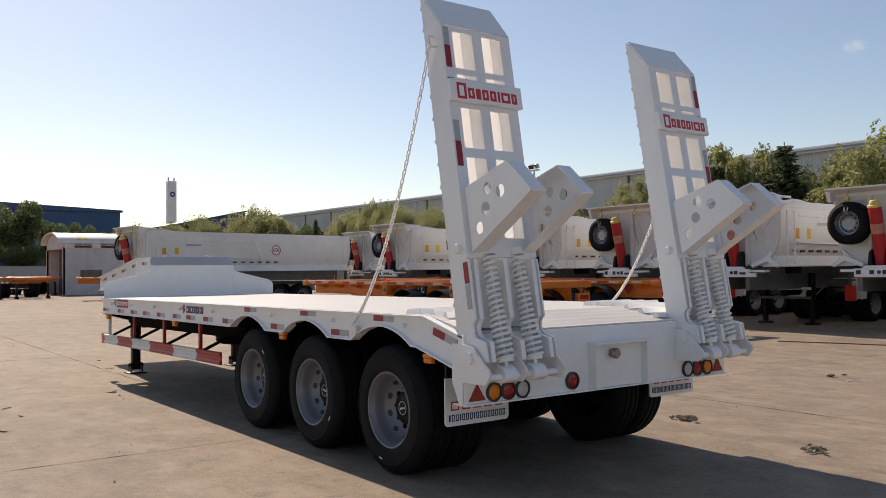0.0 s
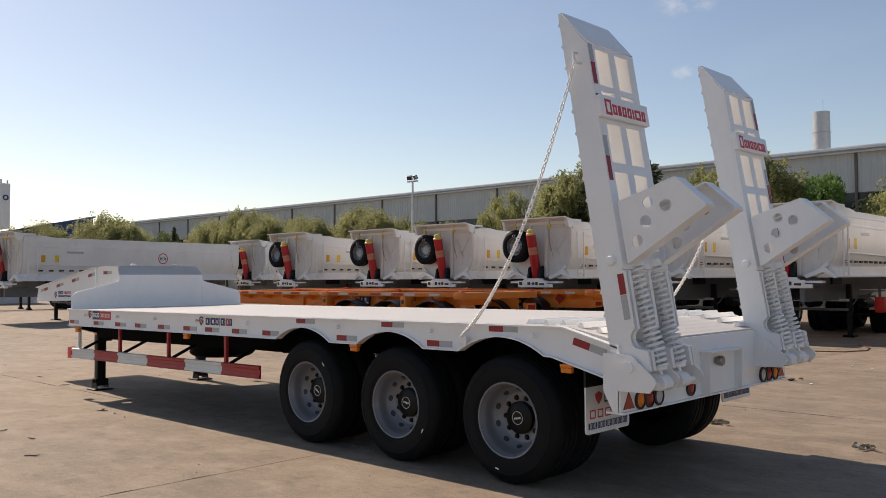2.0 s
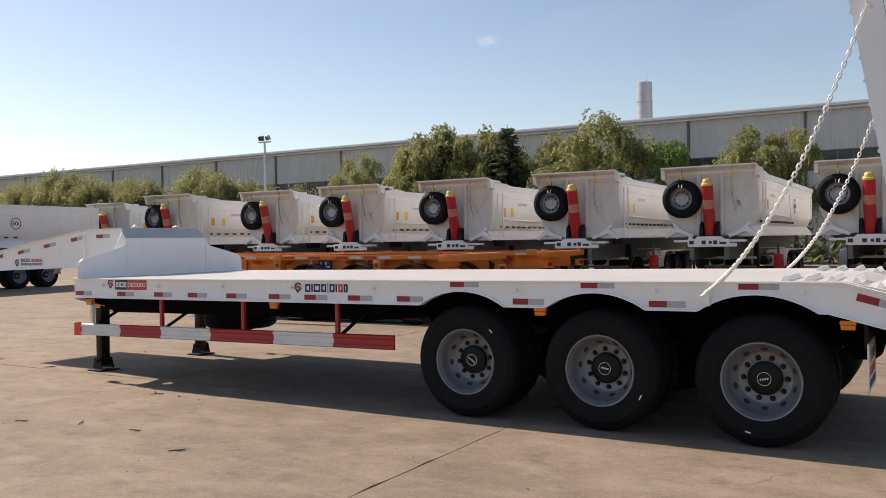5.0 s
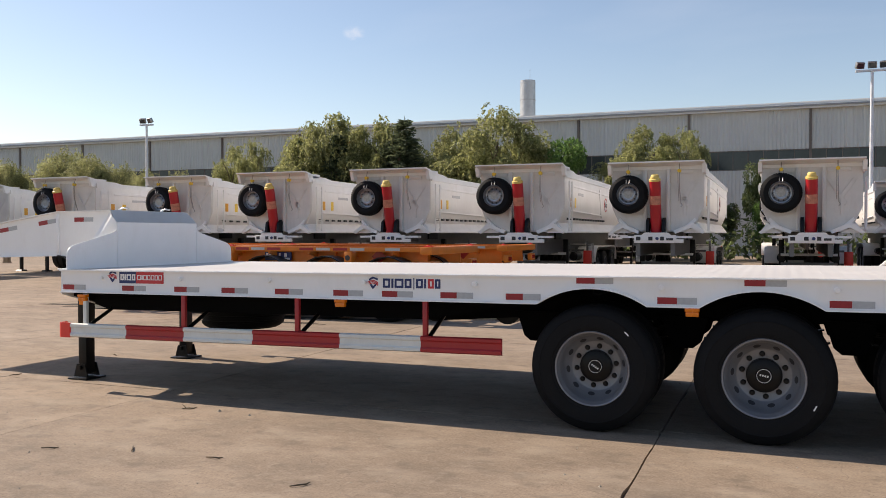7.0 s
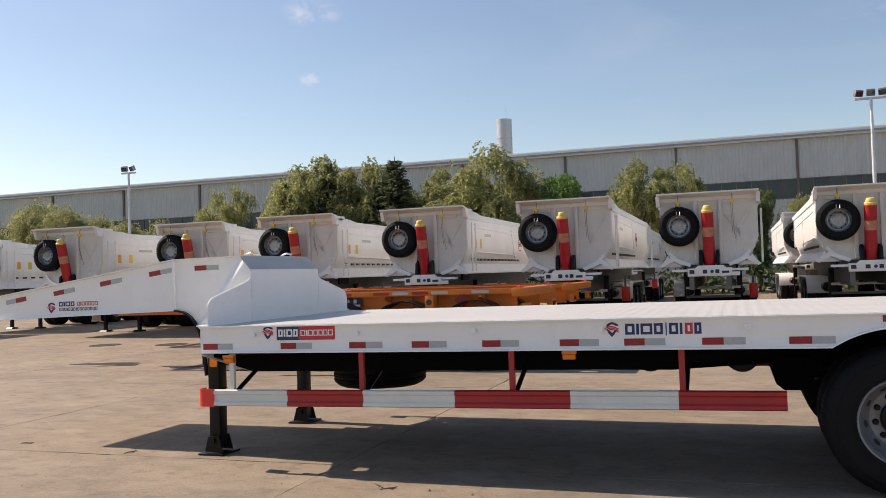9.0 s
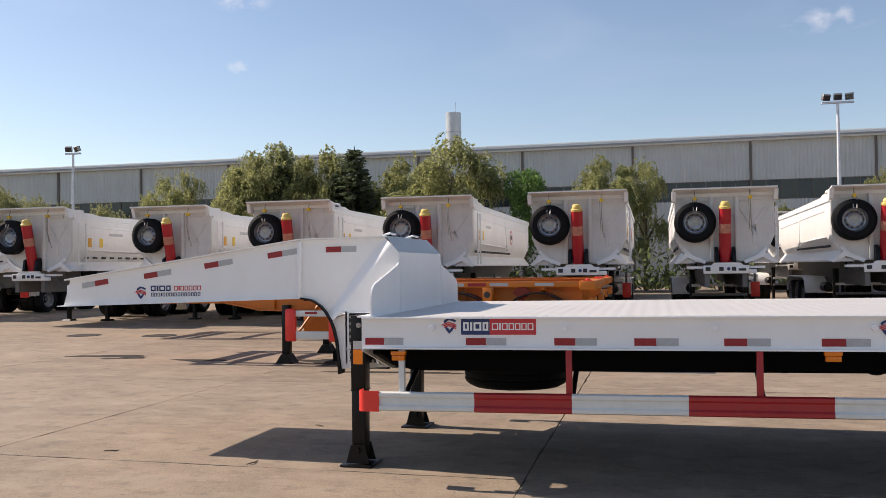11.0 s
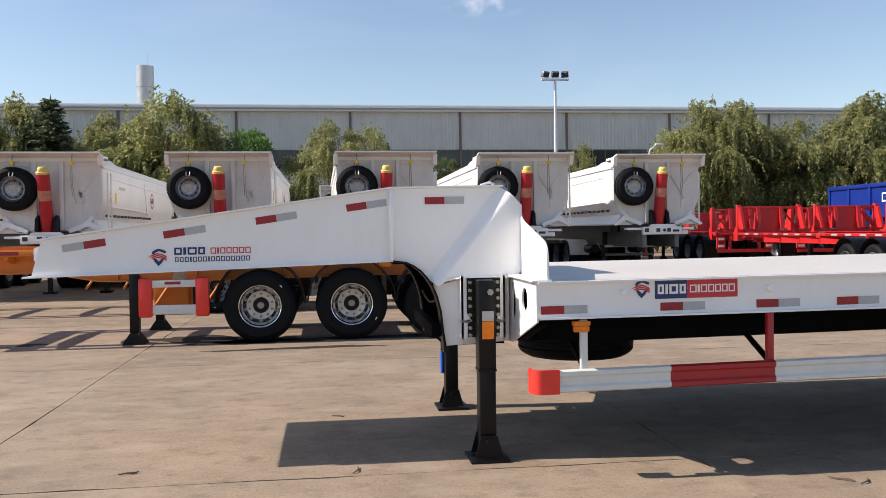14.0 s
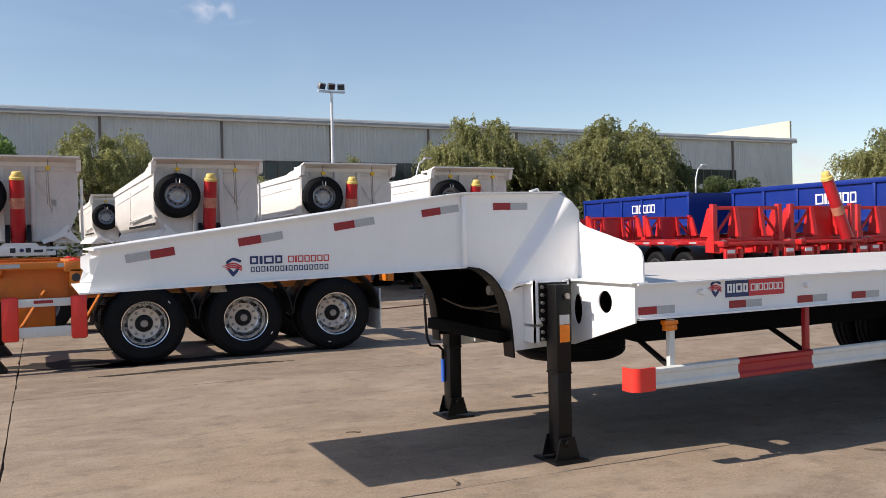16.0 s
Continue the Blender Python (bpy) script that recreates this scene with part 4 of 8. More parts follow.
bm = B(); box(bm, -6.94, -6.81, YL - 0.02, YR + 0.02, 1.285, 1.297, 0.002)
part("bulkhead_ledge", sh(bm), WHITE, TR)
# inside of the neck: near-black cheek and ceiling sheets stand in for its shade
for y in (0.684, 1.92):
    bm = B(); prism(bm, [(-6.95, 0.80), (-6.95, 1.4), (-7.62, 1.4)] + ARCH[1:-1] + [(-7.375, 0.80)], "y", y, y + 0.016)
    part("neck_cheek_shade", sh(bm), UNDER, TR)
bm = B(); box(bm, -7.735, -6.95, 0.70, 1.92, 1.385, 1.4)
part("neck_ceiling_shade", sh(bm), UNDER, TR)
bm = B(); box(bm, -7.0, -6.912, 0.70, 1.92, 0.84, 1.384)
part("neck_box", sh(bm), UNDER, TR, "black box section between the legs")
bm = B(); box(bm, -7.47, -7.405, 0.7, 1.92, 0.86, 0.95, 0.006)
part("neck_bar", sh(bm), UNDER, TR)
bm = B(); rod(bm, (-7.005, 1.62, 1.17), (-7.05, 1.62, 1.17), 0.04, 18)
part("air_coupling", sh(bm), CHAIN, TR, "bright steel coupling head")
bm = B(); tube(bm, [(-7.42, 0.8 + 0.13 * k, 1.12 - 0.05 * math.sin(math.pi * k / 7)) for k in range(8)], 0.008, 6)
part("air_hose", sh(bm), BARK, TR, "thin dull brown air hose")
for y in (0.9, 1.62):
    bm = B(); rod(bm, (-7.05, y, 1.925), (-7.05, y, 1.955), 0.02, 12); tube(bm, [(-7.05, y, 1.95), (-7.0, y, 1.965), (-6.96, y + 0.05, 1.955)], 0.01, 6)
    part("hose_hook", sh(bm), ZINC, TR)
# printed lettering on the neck
yg = Y1 - 0.0015
shield(-9.33, 1.478, 0.115, yg, TR)
bm = letters(B(), [0.05, 0.018, 0.06, 0.045], -9.225, 0.05, 0.01, a=yg, z0=1.487, weight=0.23)
part("lettering", sh(bm), NAVY, TR, "navy maker lettering as plain bars")
bm = letters(B(), [0.036, 0.012, 0.034, 0.034, 0.034, 0.034, 0.036], -8.985, 0.042, 0.008, a=yg, z0=1.49)
part("lettering", sh(bm), PRINT_RED, TR)
bm = letters(B(), [0.022, 0.024, 0.024, 0.01, 0.024, 0.024, 0.024, 0.01] + [0.024] * 8, -9.22, 0.034, 0.0095, a=yg, z0=1.438)
part("lettering", sh(bm), NAVY, TR, "small navy print as plain bars")

# landing legs
for y, s in ((0.45, 1), (2 * YC - 0.45, -1)):
    y0, y1 = sorted((y - s * 0.07, y + s * 0.07))
    bm = B(); box(bm, -7.187, -7.067, y0, y1, 0.62, 1.23, 0.01)
    leg = part("landing_leg", bm, BLACK, TR, "black square landing leg")
    bm = B(); box(bm, -7.183, -7.071, y0 + 0.004, y1 - 0.006, 0.06, 0.66, 0.006); box(bm, -7.19, -7.064, y0 - 0.002, y1 + 0.002, 0.608, 0.622, 0.003)
    part("inner_tube", bm, BLACK, leg)
    bm = B()
    prism(bm, [(-7.225, 0.025), (-7.029, 0.025), (-7.07, 0.17), (-7.184, 0.17)], "y", y - 0.092, y - 0.08)
    prism(bm, [(-7.225, 0.025), (-7.029, 0.025), (-7.07, 0.17), (-7.184, 0.17)], "y", y + 0.08, y + 0.092)
    box(bm, -7.262, -6.992, y - 0.15, y + 0.15, 0.0, 0.018, 0.005)
    rod(bm, (-7.127, y - 0.12, 0.13), (-7.127, y + 0.12, 0.13), 0.025, 12)
    part("foot", bm, BLACK, leg, "black flared leg foot")
    # bolted mounting
    ym = y + s * 0.18
    for z0, z1 in ((0.95, 1.255), (0.82, 0.93)):
        for xo, d in ((-7.282, 1), (-6.972, -1)):
            bm = B()
            box(bm, *sorted((xo, xo + d * 0.015)), *sorted((ym - s * 0.11, ym + s * 0.03)), z0, z1)
            box(bm, *sorted((xo, xo + d * 0.06)), *sorted((ym - s * 0.11, ym - s * 0.1)), z0, z1)
            part("mounting_angle", bm, WHITE, leg, "white mounting angle")
    bm = B(); prism(bm, [(-7.244, 1.24), (-7.010, 1.24), (-7.010, 1.0), (-7.047, 0.94), (-7.014, 0.925), (-7.014, 0.83), (-7.240, 0.83), (-7.240, 0.925), (-7.207, 0.94), (-7.244, 1.0)], "y", ym - s * 0.112, ym - s * 0.122)
    part("leg_flange", bm, BLACK, leg)
    for x in (-7.224, -7.030):
        for z in (0.845, 0.895, 0.985, 1.045, 1.1, 1.155, 1.21):
            bm = B(); rod(bm, (x, ym - s * 0.122, z), (x, ym - s * 0.142, z), 0.013, 6)
            part("bolt", bm, STEEL, leg, "steel bolt head")
    bm = B(); box(bm, -7.162, -7.082, y - s * 0.071 - 0.002, y - s * 0.071 + 0.002, 0.83, 0.95)
    part("caution_label", bm, AMBER, leg, "orange caution label")
    bm = B(); box(bm, -7.162, -7.082, y - s * 0.071 - 0.002, y - s * 0.071 + 0.002, 0.953, 1.02)
    part("rating_label", bm, TAPE_SILVER, leg)
    bm = B(); rod(bm, (-7.107, y - s * 0.08, 1.15), (-7.107, y - s * 0.1, 1.15), 0.022, 6)
    part("gear_cap", bm, STEEL, leg)
yq = 2.35
bm = B()
tube(bm, [(-7.3, yq - 0.1, 1.08), (-7.36, yq - 0.12, 1.08), (-7.365, yq - 0.14, 1.0), (-7.35, yq - 0.14, 0.7), (-7.32, yq - 0.14, 0.63), (-7.24, yq - 0.14, 0.62), (-7.2, yq - 0.14, 0.58), (-7.2, yq - 0.14, 0.46)], 0.012, 8)
crank = part("crank_handle", bm, BLACK, TR, "black bent crank handle hanging from the leg")
bm = B(); rod(bm, (-7.2, yq - 0.14, 0.5), (-7.2, yq - 0.14, 0.3), 0.017, 10)
part("grip", bm, BRIGHTBLUE, crank, "blue plastic grip")
bm = B(); rod(bm, (-7.15, 0.5, 0.99), (-7.15, 2.12, 0.99), 0.02, 8)
part("leg_cross_shaft", bm, BLACK, TR)

# ---------------------------------------------------------------- tail of the trailer
bm = B(); box(bm, 2.40, 2.42, -0.17, 2.79, 0.70, 1.185, 0.003)
tail = part("tail_beam", bm, WHITE, TR, "white tail beam carrying the lamps")
bm = B(); box(bm, 2.30, 2.45, -0.17, 2.79, 0.69, 0.702)
part("tail_lip", bm, WHITE, tail)
for y in (-0.17, 2.775):
    bm = B(); prism(bm, [(2.28, 1.12), (2.41, 1.12), (2.41, 0.70), (2.36, 0.70), (2.28, 0.85)], "y", y, y + 0.014)
    part("tail_cheek", bm, WHITE, tail)
bm = B(); box(bm, 2.421, 2.50, 1.06, 1.074, 0.705, 1.05); box(bm, 2.421, 2.50, 1.656, 1.67, 0.705, 1.05); box(bm, 2.421, 2.435, 1.074, 1.656, 0.705, 1.05); box(bm, 2.421, 2.53, 1.04, 1.69, 1.05, 1.062)
part("winch_pocket", bm, WHITE, tail, "white boxed pocket in the tail")
bm = B(); lathe(bm, [(0, 0.07), (0.035, 0.068), (0.042, 0.06), (0.042, 0.03), (0.03, 0.0)], (0, 0, 0), "x", 18); moved(bm, Matrix.Translation((2.435, 1.3, 0.97)))
part("tow_knob", bm, STEEL, tail, "dull grey steel towing knob")
for sgn in (1, -1):
    def yy(v):
        return v if sgn > 0 else 2 * YC - v
    bm = B(); prism(bm, [(yy(-0.135), 0.72), (yy(0.015), 0.72), (yy(-0.06), 0.84)], "x", 2.421, 2.428)
    part("warning_triangle", bm, LENS_RED, tail, "dark red reflective triangle")
    for y, m_ in ((0.09, AMBER), (0.225, LENS_RED), (0.36, LENS_WHITE)):
        bm = B(); lathe(bm, [(0.055, 0.0), (0.068, 0.0), (0.068, 0.018), (0.055, 0.02)], (2.421, yy(y), 0.77), "x", 24)
        lamp = part("tail_lamp", bm, PRINT_BLACK, tail, "round lamp in a black rubber ring")
        bm = B(); lathe(bm, [(0.0, 0.022), (0.03, 0.02), (0.055, 0.012), (0.055, 0.0)], (2.421, yy(y), 0.77), "x", 24)
        part("lens", bm, m_, lamp)
bm = B(); lathe(bm, [(0.055, 0.0), (0.068, 0.0), (0.068, 0.018), (0.055, 0.02)], (2.421, 0.87, 0.785), "x", 24)
lamp = part("tail_lamp", bm, PRINT_BLACK, tail, "single round fog lamp")
bm = B(); lathe(bm, [(0.0, 0.022), (0.03, 0.02), (0.055, 0.012), (0.055, 0.0)], (2.421, 0.87, 0.785), "x", 24)
part("lens", bm, LENS_RED, lamp)
# mudflap boards with print
for y0 in (-0.07, 2.2):
    bm = B(); prism(bm, [(y0, 0.84), (y0, 0.51), (y0 + 0.008, 0.493), (y0 + 0.025, 0.485), (y0 + 0.585, 0.485), (y0 + 0.602, 0.493), (y0 + 0.61, 0.51), (y0 + 0.61, 0.84)], "x", 2.05, 2.062)
    flap = part("mudflap", bm, PRINT_WHITE, TR, "white mudflap board with printed bars")
    bm = letters(B(), [0.016] + [0.026] * 2 + [0.012] + [0.026] * 3 + [0.012] + [0.026] * 8, 0, 0.05, 0.011, a=0, z0=0.52)
    moved(bm, Matrix.Translation((2.0635, y0 + 0.03, 0)) @ Matrix.Rotation(radians(90), 4, 'Z'))
    part("lettering", bm, NAVY, flap)
    bm = letters(B(), [0.075, 0.075, 0.075, 0.075, 0.075], 0, 0.065, 0.03, a=0, z0=0.6)
    moved(bm, Matrix.Translation((2.0635, y0 + 0.05, 0)) @ Matrix.Rotation(radians(90), 4, 'Z'))
    part("lettering", bm, PRINT_RED, flap)
    bm = letters(B(), [0.07, 0.025, 0.07, 0.06], 0, 0.075, 0.012, a=0, z0=0.71)
    moved(bm, Matrix.Translation((2.0635, y0 + 0.25, 0)) @ Matrix.Rotation(radians(90), 4, 'Z'))
    part("lettering", bm, NAVY, flap)
    bm = B(); prism(bm, [(y0 + 0.12, 0.78), (y0 + 0.17, 0.8), (y0 + 0.22, 0.78), (y0 + 0.21, 0.74), (y0 + 0.17, 0.7), (y0 + 0.13, 0.74)], "x", 2.0635, 2.065)
    part("emblem", bm, PRINT_RED, flap)
    bm = B(); box(bm, 2.03, 2.05, y0 + 0.02, y0 + 0.59, 0.8, 0.98)
    part("flap_hanger", bm, BLACK, flap)

# ---------------------------------------------------------------- loading ramps
UU, VV = Vector((-0.168, 0, 0.986)), Vector((0.986, 0, 0.168))
FRAME = Matrix(((VV.x, 0, UU.x, 2.342), (0, 1, 0, 0), (VV.z, 0, UU.z, 1.1), (0, 0, 0, 1)))  # x = v, y = y, z = u
RW, DEP = 0.65, 0.21
RAMP_PLATE = mat("translucent_panel", (0.8, 0.76, 0.7), 0.6, var=0.04, scale=3)
rnt = RAMP_PLATE.node_tree
rtr = rnt.nodes.new("ShaderNodeBsdfTranslucent")
rtr.inputs["Color"].default_value = (0.88, 0.88, 0.89, 1)
rmx = rnt.nodes.new("ShaderNodeMixShader")
rmx.inputs[0].default_value = 0.72
rnt.links.new(rnt.nodes["Principled BSDF"].outputs[0], rmx.inputs[1])
rnt.links.new(rtr.outputs[0], rmx.inputs[2])
rnt.links.new(rmx.outputs[0], [n for n in rnt.nodes if n.type == 'OUTPUT_MATERIAL'][0].inputs["Surface"])


def ramp(y0, outer):
    """outer: which side of the ramp lies at the trailer's outside, 0 or 1."""
    M_ = Matrix.Translation((0, y0, 0)) @ FRAME
    T = lambda bm: moved(bm, M_)
    # rear frame plate with its openings
    wins = []
    for u0, u1 in ((2.0, 2.285), (1.40, 1.70), (1.03, 1.33), (0.74, 0.94)):
        for a, b in ((0.095, 0.28), (0.37, 0.555)):
            wins.append([(a, u0), (b, u0), (b, u1), (a, u1)])
    for a, b in ((0.095, 0.28), (0.37, 0.555)):
        wins.append([(a, 1.925), (b, 1.925), (b, 1.955), (a, 1.955)])
    bm = B(); holed(bm, [(0, 0.6), (RW, 0.6), (RW, 2.32), (0, 2.32)], wins, "x", DEP - 0.012, DEP)
    r = part("loading_ramp", T(bm), WHITE, TR, "white steel loading ramp standing upright")
    bite = [(DEP + 0.012, 0.165), (DEP - 0.008, 0.155), (DEP - 0.028, 0.13), (DEP - 0.034, 0.095), (DEP - 0.026, 0.06), (DEP - 0.004, 0.036), (DEP + 0.025, 0.025), (DEP + 0.088, 0.0), (DEP + 0.09, -0.14)]
    web = [(0.0, -0.02), (0.0, 2.62), (0.02, 2.62), (DEP - 0.013, 2.325), (DEP - 0.013, 0.6), (DEP + 0.012, 0.58)] + bite + [(0.09, -0.15)]
    for a in (0.0, 0.3175, RW - 0.014):
        bm = B()
        prism(bm, web, "y", a + (0.02 if a == 0.3175 else 0), a + 0.014 + (0.02 if a == 0.3175 else 0))
        part("ramp_web", T(bm), WHITE, r)
    bm = B()
    for a, b in ((0.0, RW),):
        vs = [bm.verts.new(p) for p in ((0.023, a, 2.622), (0.023, b, 2.622), (DEP - 0.01, b, 2.326), (DEP - 0.01, a, 2.326), (0.035, a, 2.622), (0.035, b, 2.622), (DEP + 0.003, b, 2.326), (DEP + 0.003, a, 2.326))]
        for f in ((0, 1, 2, 3), (4, 7, 6, 5), (0, 4, 5, 1), (1, 5, 6, 2), (2, 6, 7, 3), (3, 7, 4, 0)):
            bm.faces.new([vs[i] for i in f])
    part("tip_plate", T(bm), WHITE, r)
    # treads across the driving face
    bm = B(); box(bm, 0.002, 0.01, 0.014, RW - 0.014, 0.64, 2.61)
    part("driving_plate", T(bm), RAMP_PLATE, r, "warm white translucent driving panel")
    bm = B(); box(bm, 0.002, 0.01, 0.014, RW - 0.014, 0.16, 0.638)
    part("lower_plate", T(bm), WHITE, r)
    for k in range(15):
        u = 0.12 + k * 0.172
        bm = B(); prism(bm, [(-0.012, u - 0.005), (0.0, u - 0.018), (0.0, u + 0.018), (-0.012, u + 0.005)], "y", -0.003, 0.012)
        prism(bm, [(-0.012, u - 0.005), (0.0, u - 0.018), (0.0, u + 0.018), (-0.012, u + 0.005)], "y", RW - 0.012, RW + 0.003)
        part("tread_bar", T(bm), WHITE, r)
    # sign board with red bars
    bm = B(); box(bm, DEP, DEP + 0.04, -0.004, RW + 0.02, 1.735, 1.90, 0.004)
    sign = part("sign_board", T(bm), WHITE, r, "white board with red maker print")
    bm = B()
    x = 0.05
    for w, h, z0 in ((0.085, 0.12, 1.752), (0.058, 0.08, 1.762), (0.045, 0.08, 1.762), (0.058, 0.08, 1.762), (0.058, 0.08, 1.762), (0.02, 0.08, 1.762), (0.085, 0.08, 1.762), (0.052, 0.08, 1.762)):
        t_ = 0.02
        if w > 0.05:
            holed(bm, [(x, z0), (x + w, z0), (x + w, z0 + h), (x, z0 + h)], [[(x + t_, z0 + t_), (x + w - t_, z0 + t_), (x + w - t_, z0 + h - t_), (x + t_, z0 + h - t_)]], "x", DEP + 0.04, DEP + 0.042)
        else:
            box(bm, DEP + 0.04, DEP + 0.042, x, x + w, z0, z0 + h)
        x += w + 0.015
    part("lettering", T(bm), PRINT_RED, sign, "red maker print as bars")
    # support brackets: channels with four holes
    pts = [(0.23, 1.08), (0.70, 1.15), (0.89, 0.915), (0.235, 0.64)]
    holes = [ring_pts(0.43, 0.9, 0.045, 16), ring_pts(0.6, 0.98, 0.045, 16), ring_pts(0.47, 1.03, 0.042, 16), ring_pts(0.34, 0.78, 0.045, 16)]
    for a, s in ((0.03, 1), (RW - 0.04, -1)):
        bm = B(); holed(bm, pts, holes, "y", a, a + 0.012)
        br = part("ramp_bracket", T(bm), WHITE, r, "white channel bracket with round holes")
        bm = B()
        for (va, ua), (vb, ub) in zip(pts, pts[1:]):
            d = Vector((vb - va, ub - ua)).normalized()
            nx, nz = -d.y * 0.01, d.x * 0.01
            y_a, y_b = a - 0.002, a + 0.13 * s + (0.012 if s < 0 else 0)
            vs = [bm.verts.new(p) for p in ((va, y_a, ua), (vb, y_a, ub), (vb, y_b, ub), (va, y_b, ua), (va + nx, y_a, ua + nz), (vb + nx, y_a, ub + nz), (vb + nx, y_b, ub + nz), (va + nx, y_b, ua + nz))]
            for f in ((0, 1, 2, 3), (4, 7, 6, 5), (0, 4, 5, 1), (1, 5, 6, 2), (2, 6, 7, 3), (3, 7, 4, 0)):
                bm.faces.new([vs[i] for i in f])
        part("bracket_flange", T(bm), WHITE, br)
    # round pin heads, side reflectors
    for a, s in ((0.0, -1), (RW, 1)):
        bm = B(); lathe(bm, [(0, 0.03), (0.03, 0.028), (0.038, 0.015), (0.038, 0.0)], (0, 0, 0), "y", 18)
        if s < 0:
            moved(bm, Matrix.Scale(-1, 4, (0, 1, 0)))
        part("pin_head", T(moved(bm, Matrix.Translation((0.125, a, 0.675)))), WHITE, r)
    ya = -0.004 if outer == 0 else RW + 0.001
    for m_, u0, u1 in ((TAPE_RED, 2.0, 2.17), (TAPE_SILVER, 2.175, 2.31), (PRINT_BLACK, 1.74, 1.92), (TAPE_SILVER, 1.45, 1.6), (TAPE_RED, 1.26, 1.445), (TAPE_RED, 0.42, 0.57), (TAPE_SILVER, 0.24, 0.415)):
        bm = B()
        if u0 > 1.0:
            box(bm, DEP + 0.0015, DEP + 0.004, 0.012 if outer == 0 else RW - 0.062, 0.062 if outer == 0 else RW - 0.012, u0, u1)
        else:
            box(bm, DEP - 0.055, DEP - 0.005, ya, ya + 0.003, u0, u1)
        part("reflector", T(bm), m_, r)
    # coil springs with their guide tubes
    for c in (0.19, 0.46):
        top, bot = Vector((0.205, c, 0.62)), Vector((0.262, c, -0.125))
        d = (bot - top)
        L = d.length
        d.normalize()
        e1 = d.orthogonal().normalized()
        e2 = d.cross(e1)
        bm = B()
        turns = 19
        N = turns * 12
        pts = []
        for i in range(N + 1):
            f = i / N
            R = 0.043 + 0.017 * min(1.0, max(0.0, (f - 0.58) / 0.12))
            w = 2 * math.pi * turns * f
            pts.append(top + d * (L * f) + R * (math.cos(w) * e1 + math.sin(w) * e2))
        tube(bm, pts, 0.012, 6)
        sp = part("coil_spring", T(bm), WHITE, r, "white painted coil spring")
        bm = B(); rod(bm, top - d * 0.06, bot + d * 0.05, 0.014, 12)
        part("guide_rod", T(bm), WHITE, sp)
        bm = B(); rod(bm, top - d * 0.05, top + d * 0.004, 0.058, 16); rod(bm, bot - d * 0.004, bot + d * 0.02, 0.058, 16)
        part("spring_seat", T(bm), WHITE, sp)
    # curved guard plates beside the springs
    for a in (0.04, 0.31, 0.58):
        bm = B()
        prism(bm, [(DEP - 0.05, 0.59), (DEP + 0.014, 0.585)] + [(p + 0.002, q) for p, q in bite] + [(DEP - 0.06, -0.13)], "y", a, a + 0.035)
        part("spring_cheek", T(bm), WHITE, r)
    # hinge: cheeks fixed to the tail, pin and foot blocks
    for a in (-0.03, 0.3, RW + 0.012):
        bm = B(); prism(bm, [(2.40, 1.125), (2.51, 1.115), (2.545, 1.1), (2.565, 1.075), (2.70, 0.965), (2.715, 0.935), (2.70, 0.905), (2.66, 0.862), (2.40, 0.858)], "y", y0 + a, y0 + a + 0.018)
        part("hinge_cheek", bm, WHITE, r, "white hinge cheek plate")
    bm = B(); rod(bm, (2.5, y0 - 0.045, 1.03), (2.5, y0 + RW + 0.045, 1.03), 0.042, 20)
    part("hinge_pin", bm, WHITE, r)
    bm = B(); rod(bm, (2.63, y0 - 0.02, 0.905), (2.63, y0 + RW + 0.02, 0.905), 0.026, 14)
    part("hinge_bar", bm, WHITE, r)
    for a in (0.12, 0.39):
        bm = B(); prism(bm, [(2.585, 0.985), (2.665, 0.97), (2.70, 0.93), (2.70, 0.885), (2.66, 0.862), (2.56, 0.862)], "y", y0 + a + 0.01, y0 + a + 0.13, 0.008)
        part("spring_block", bm, WHITE, r)
    return r


ramp(-0.155, 0)
ramp(2 * YC - RW + 0.155, 1)

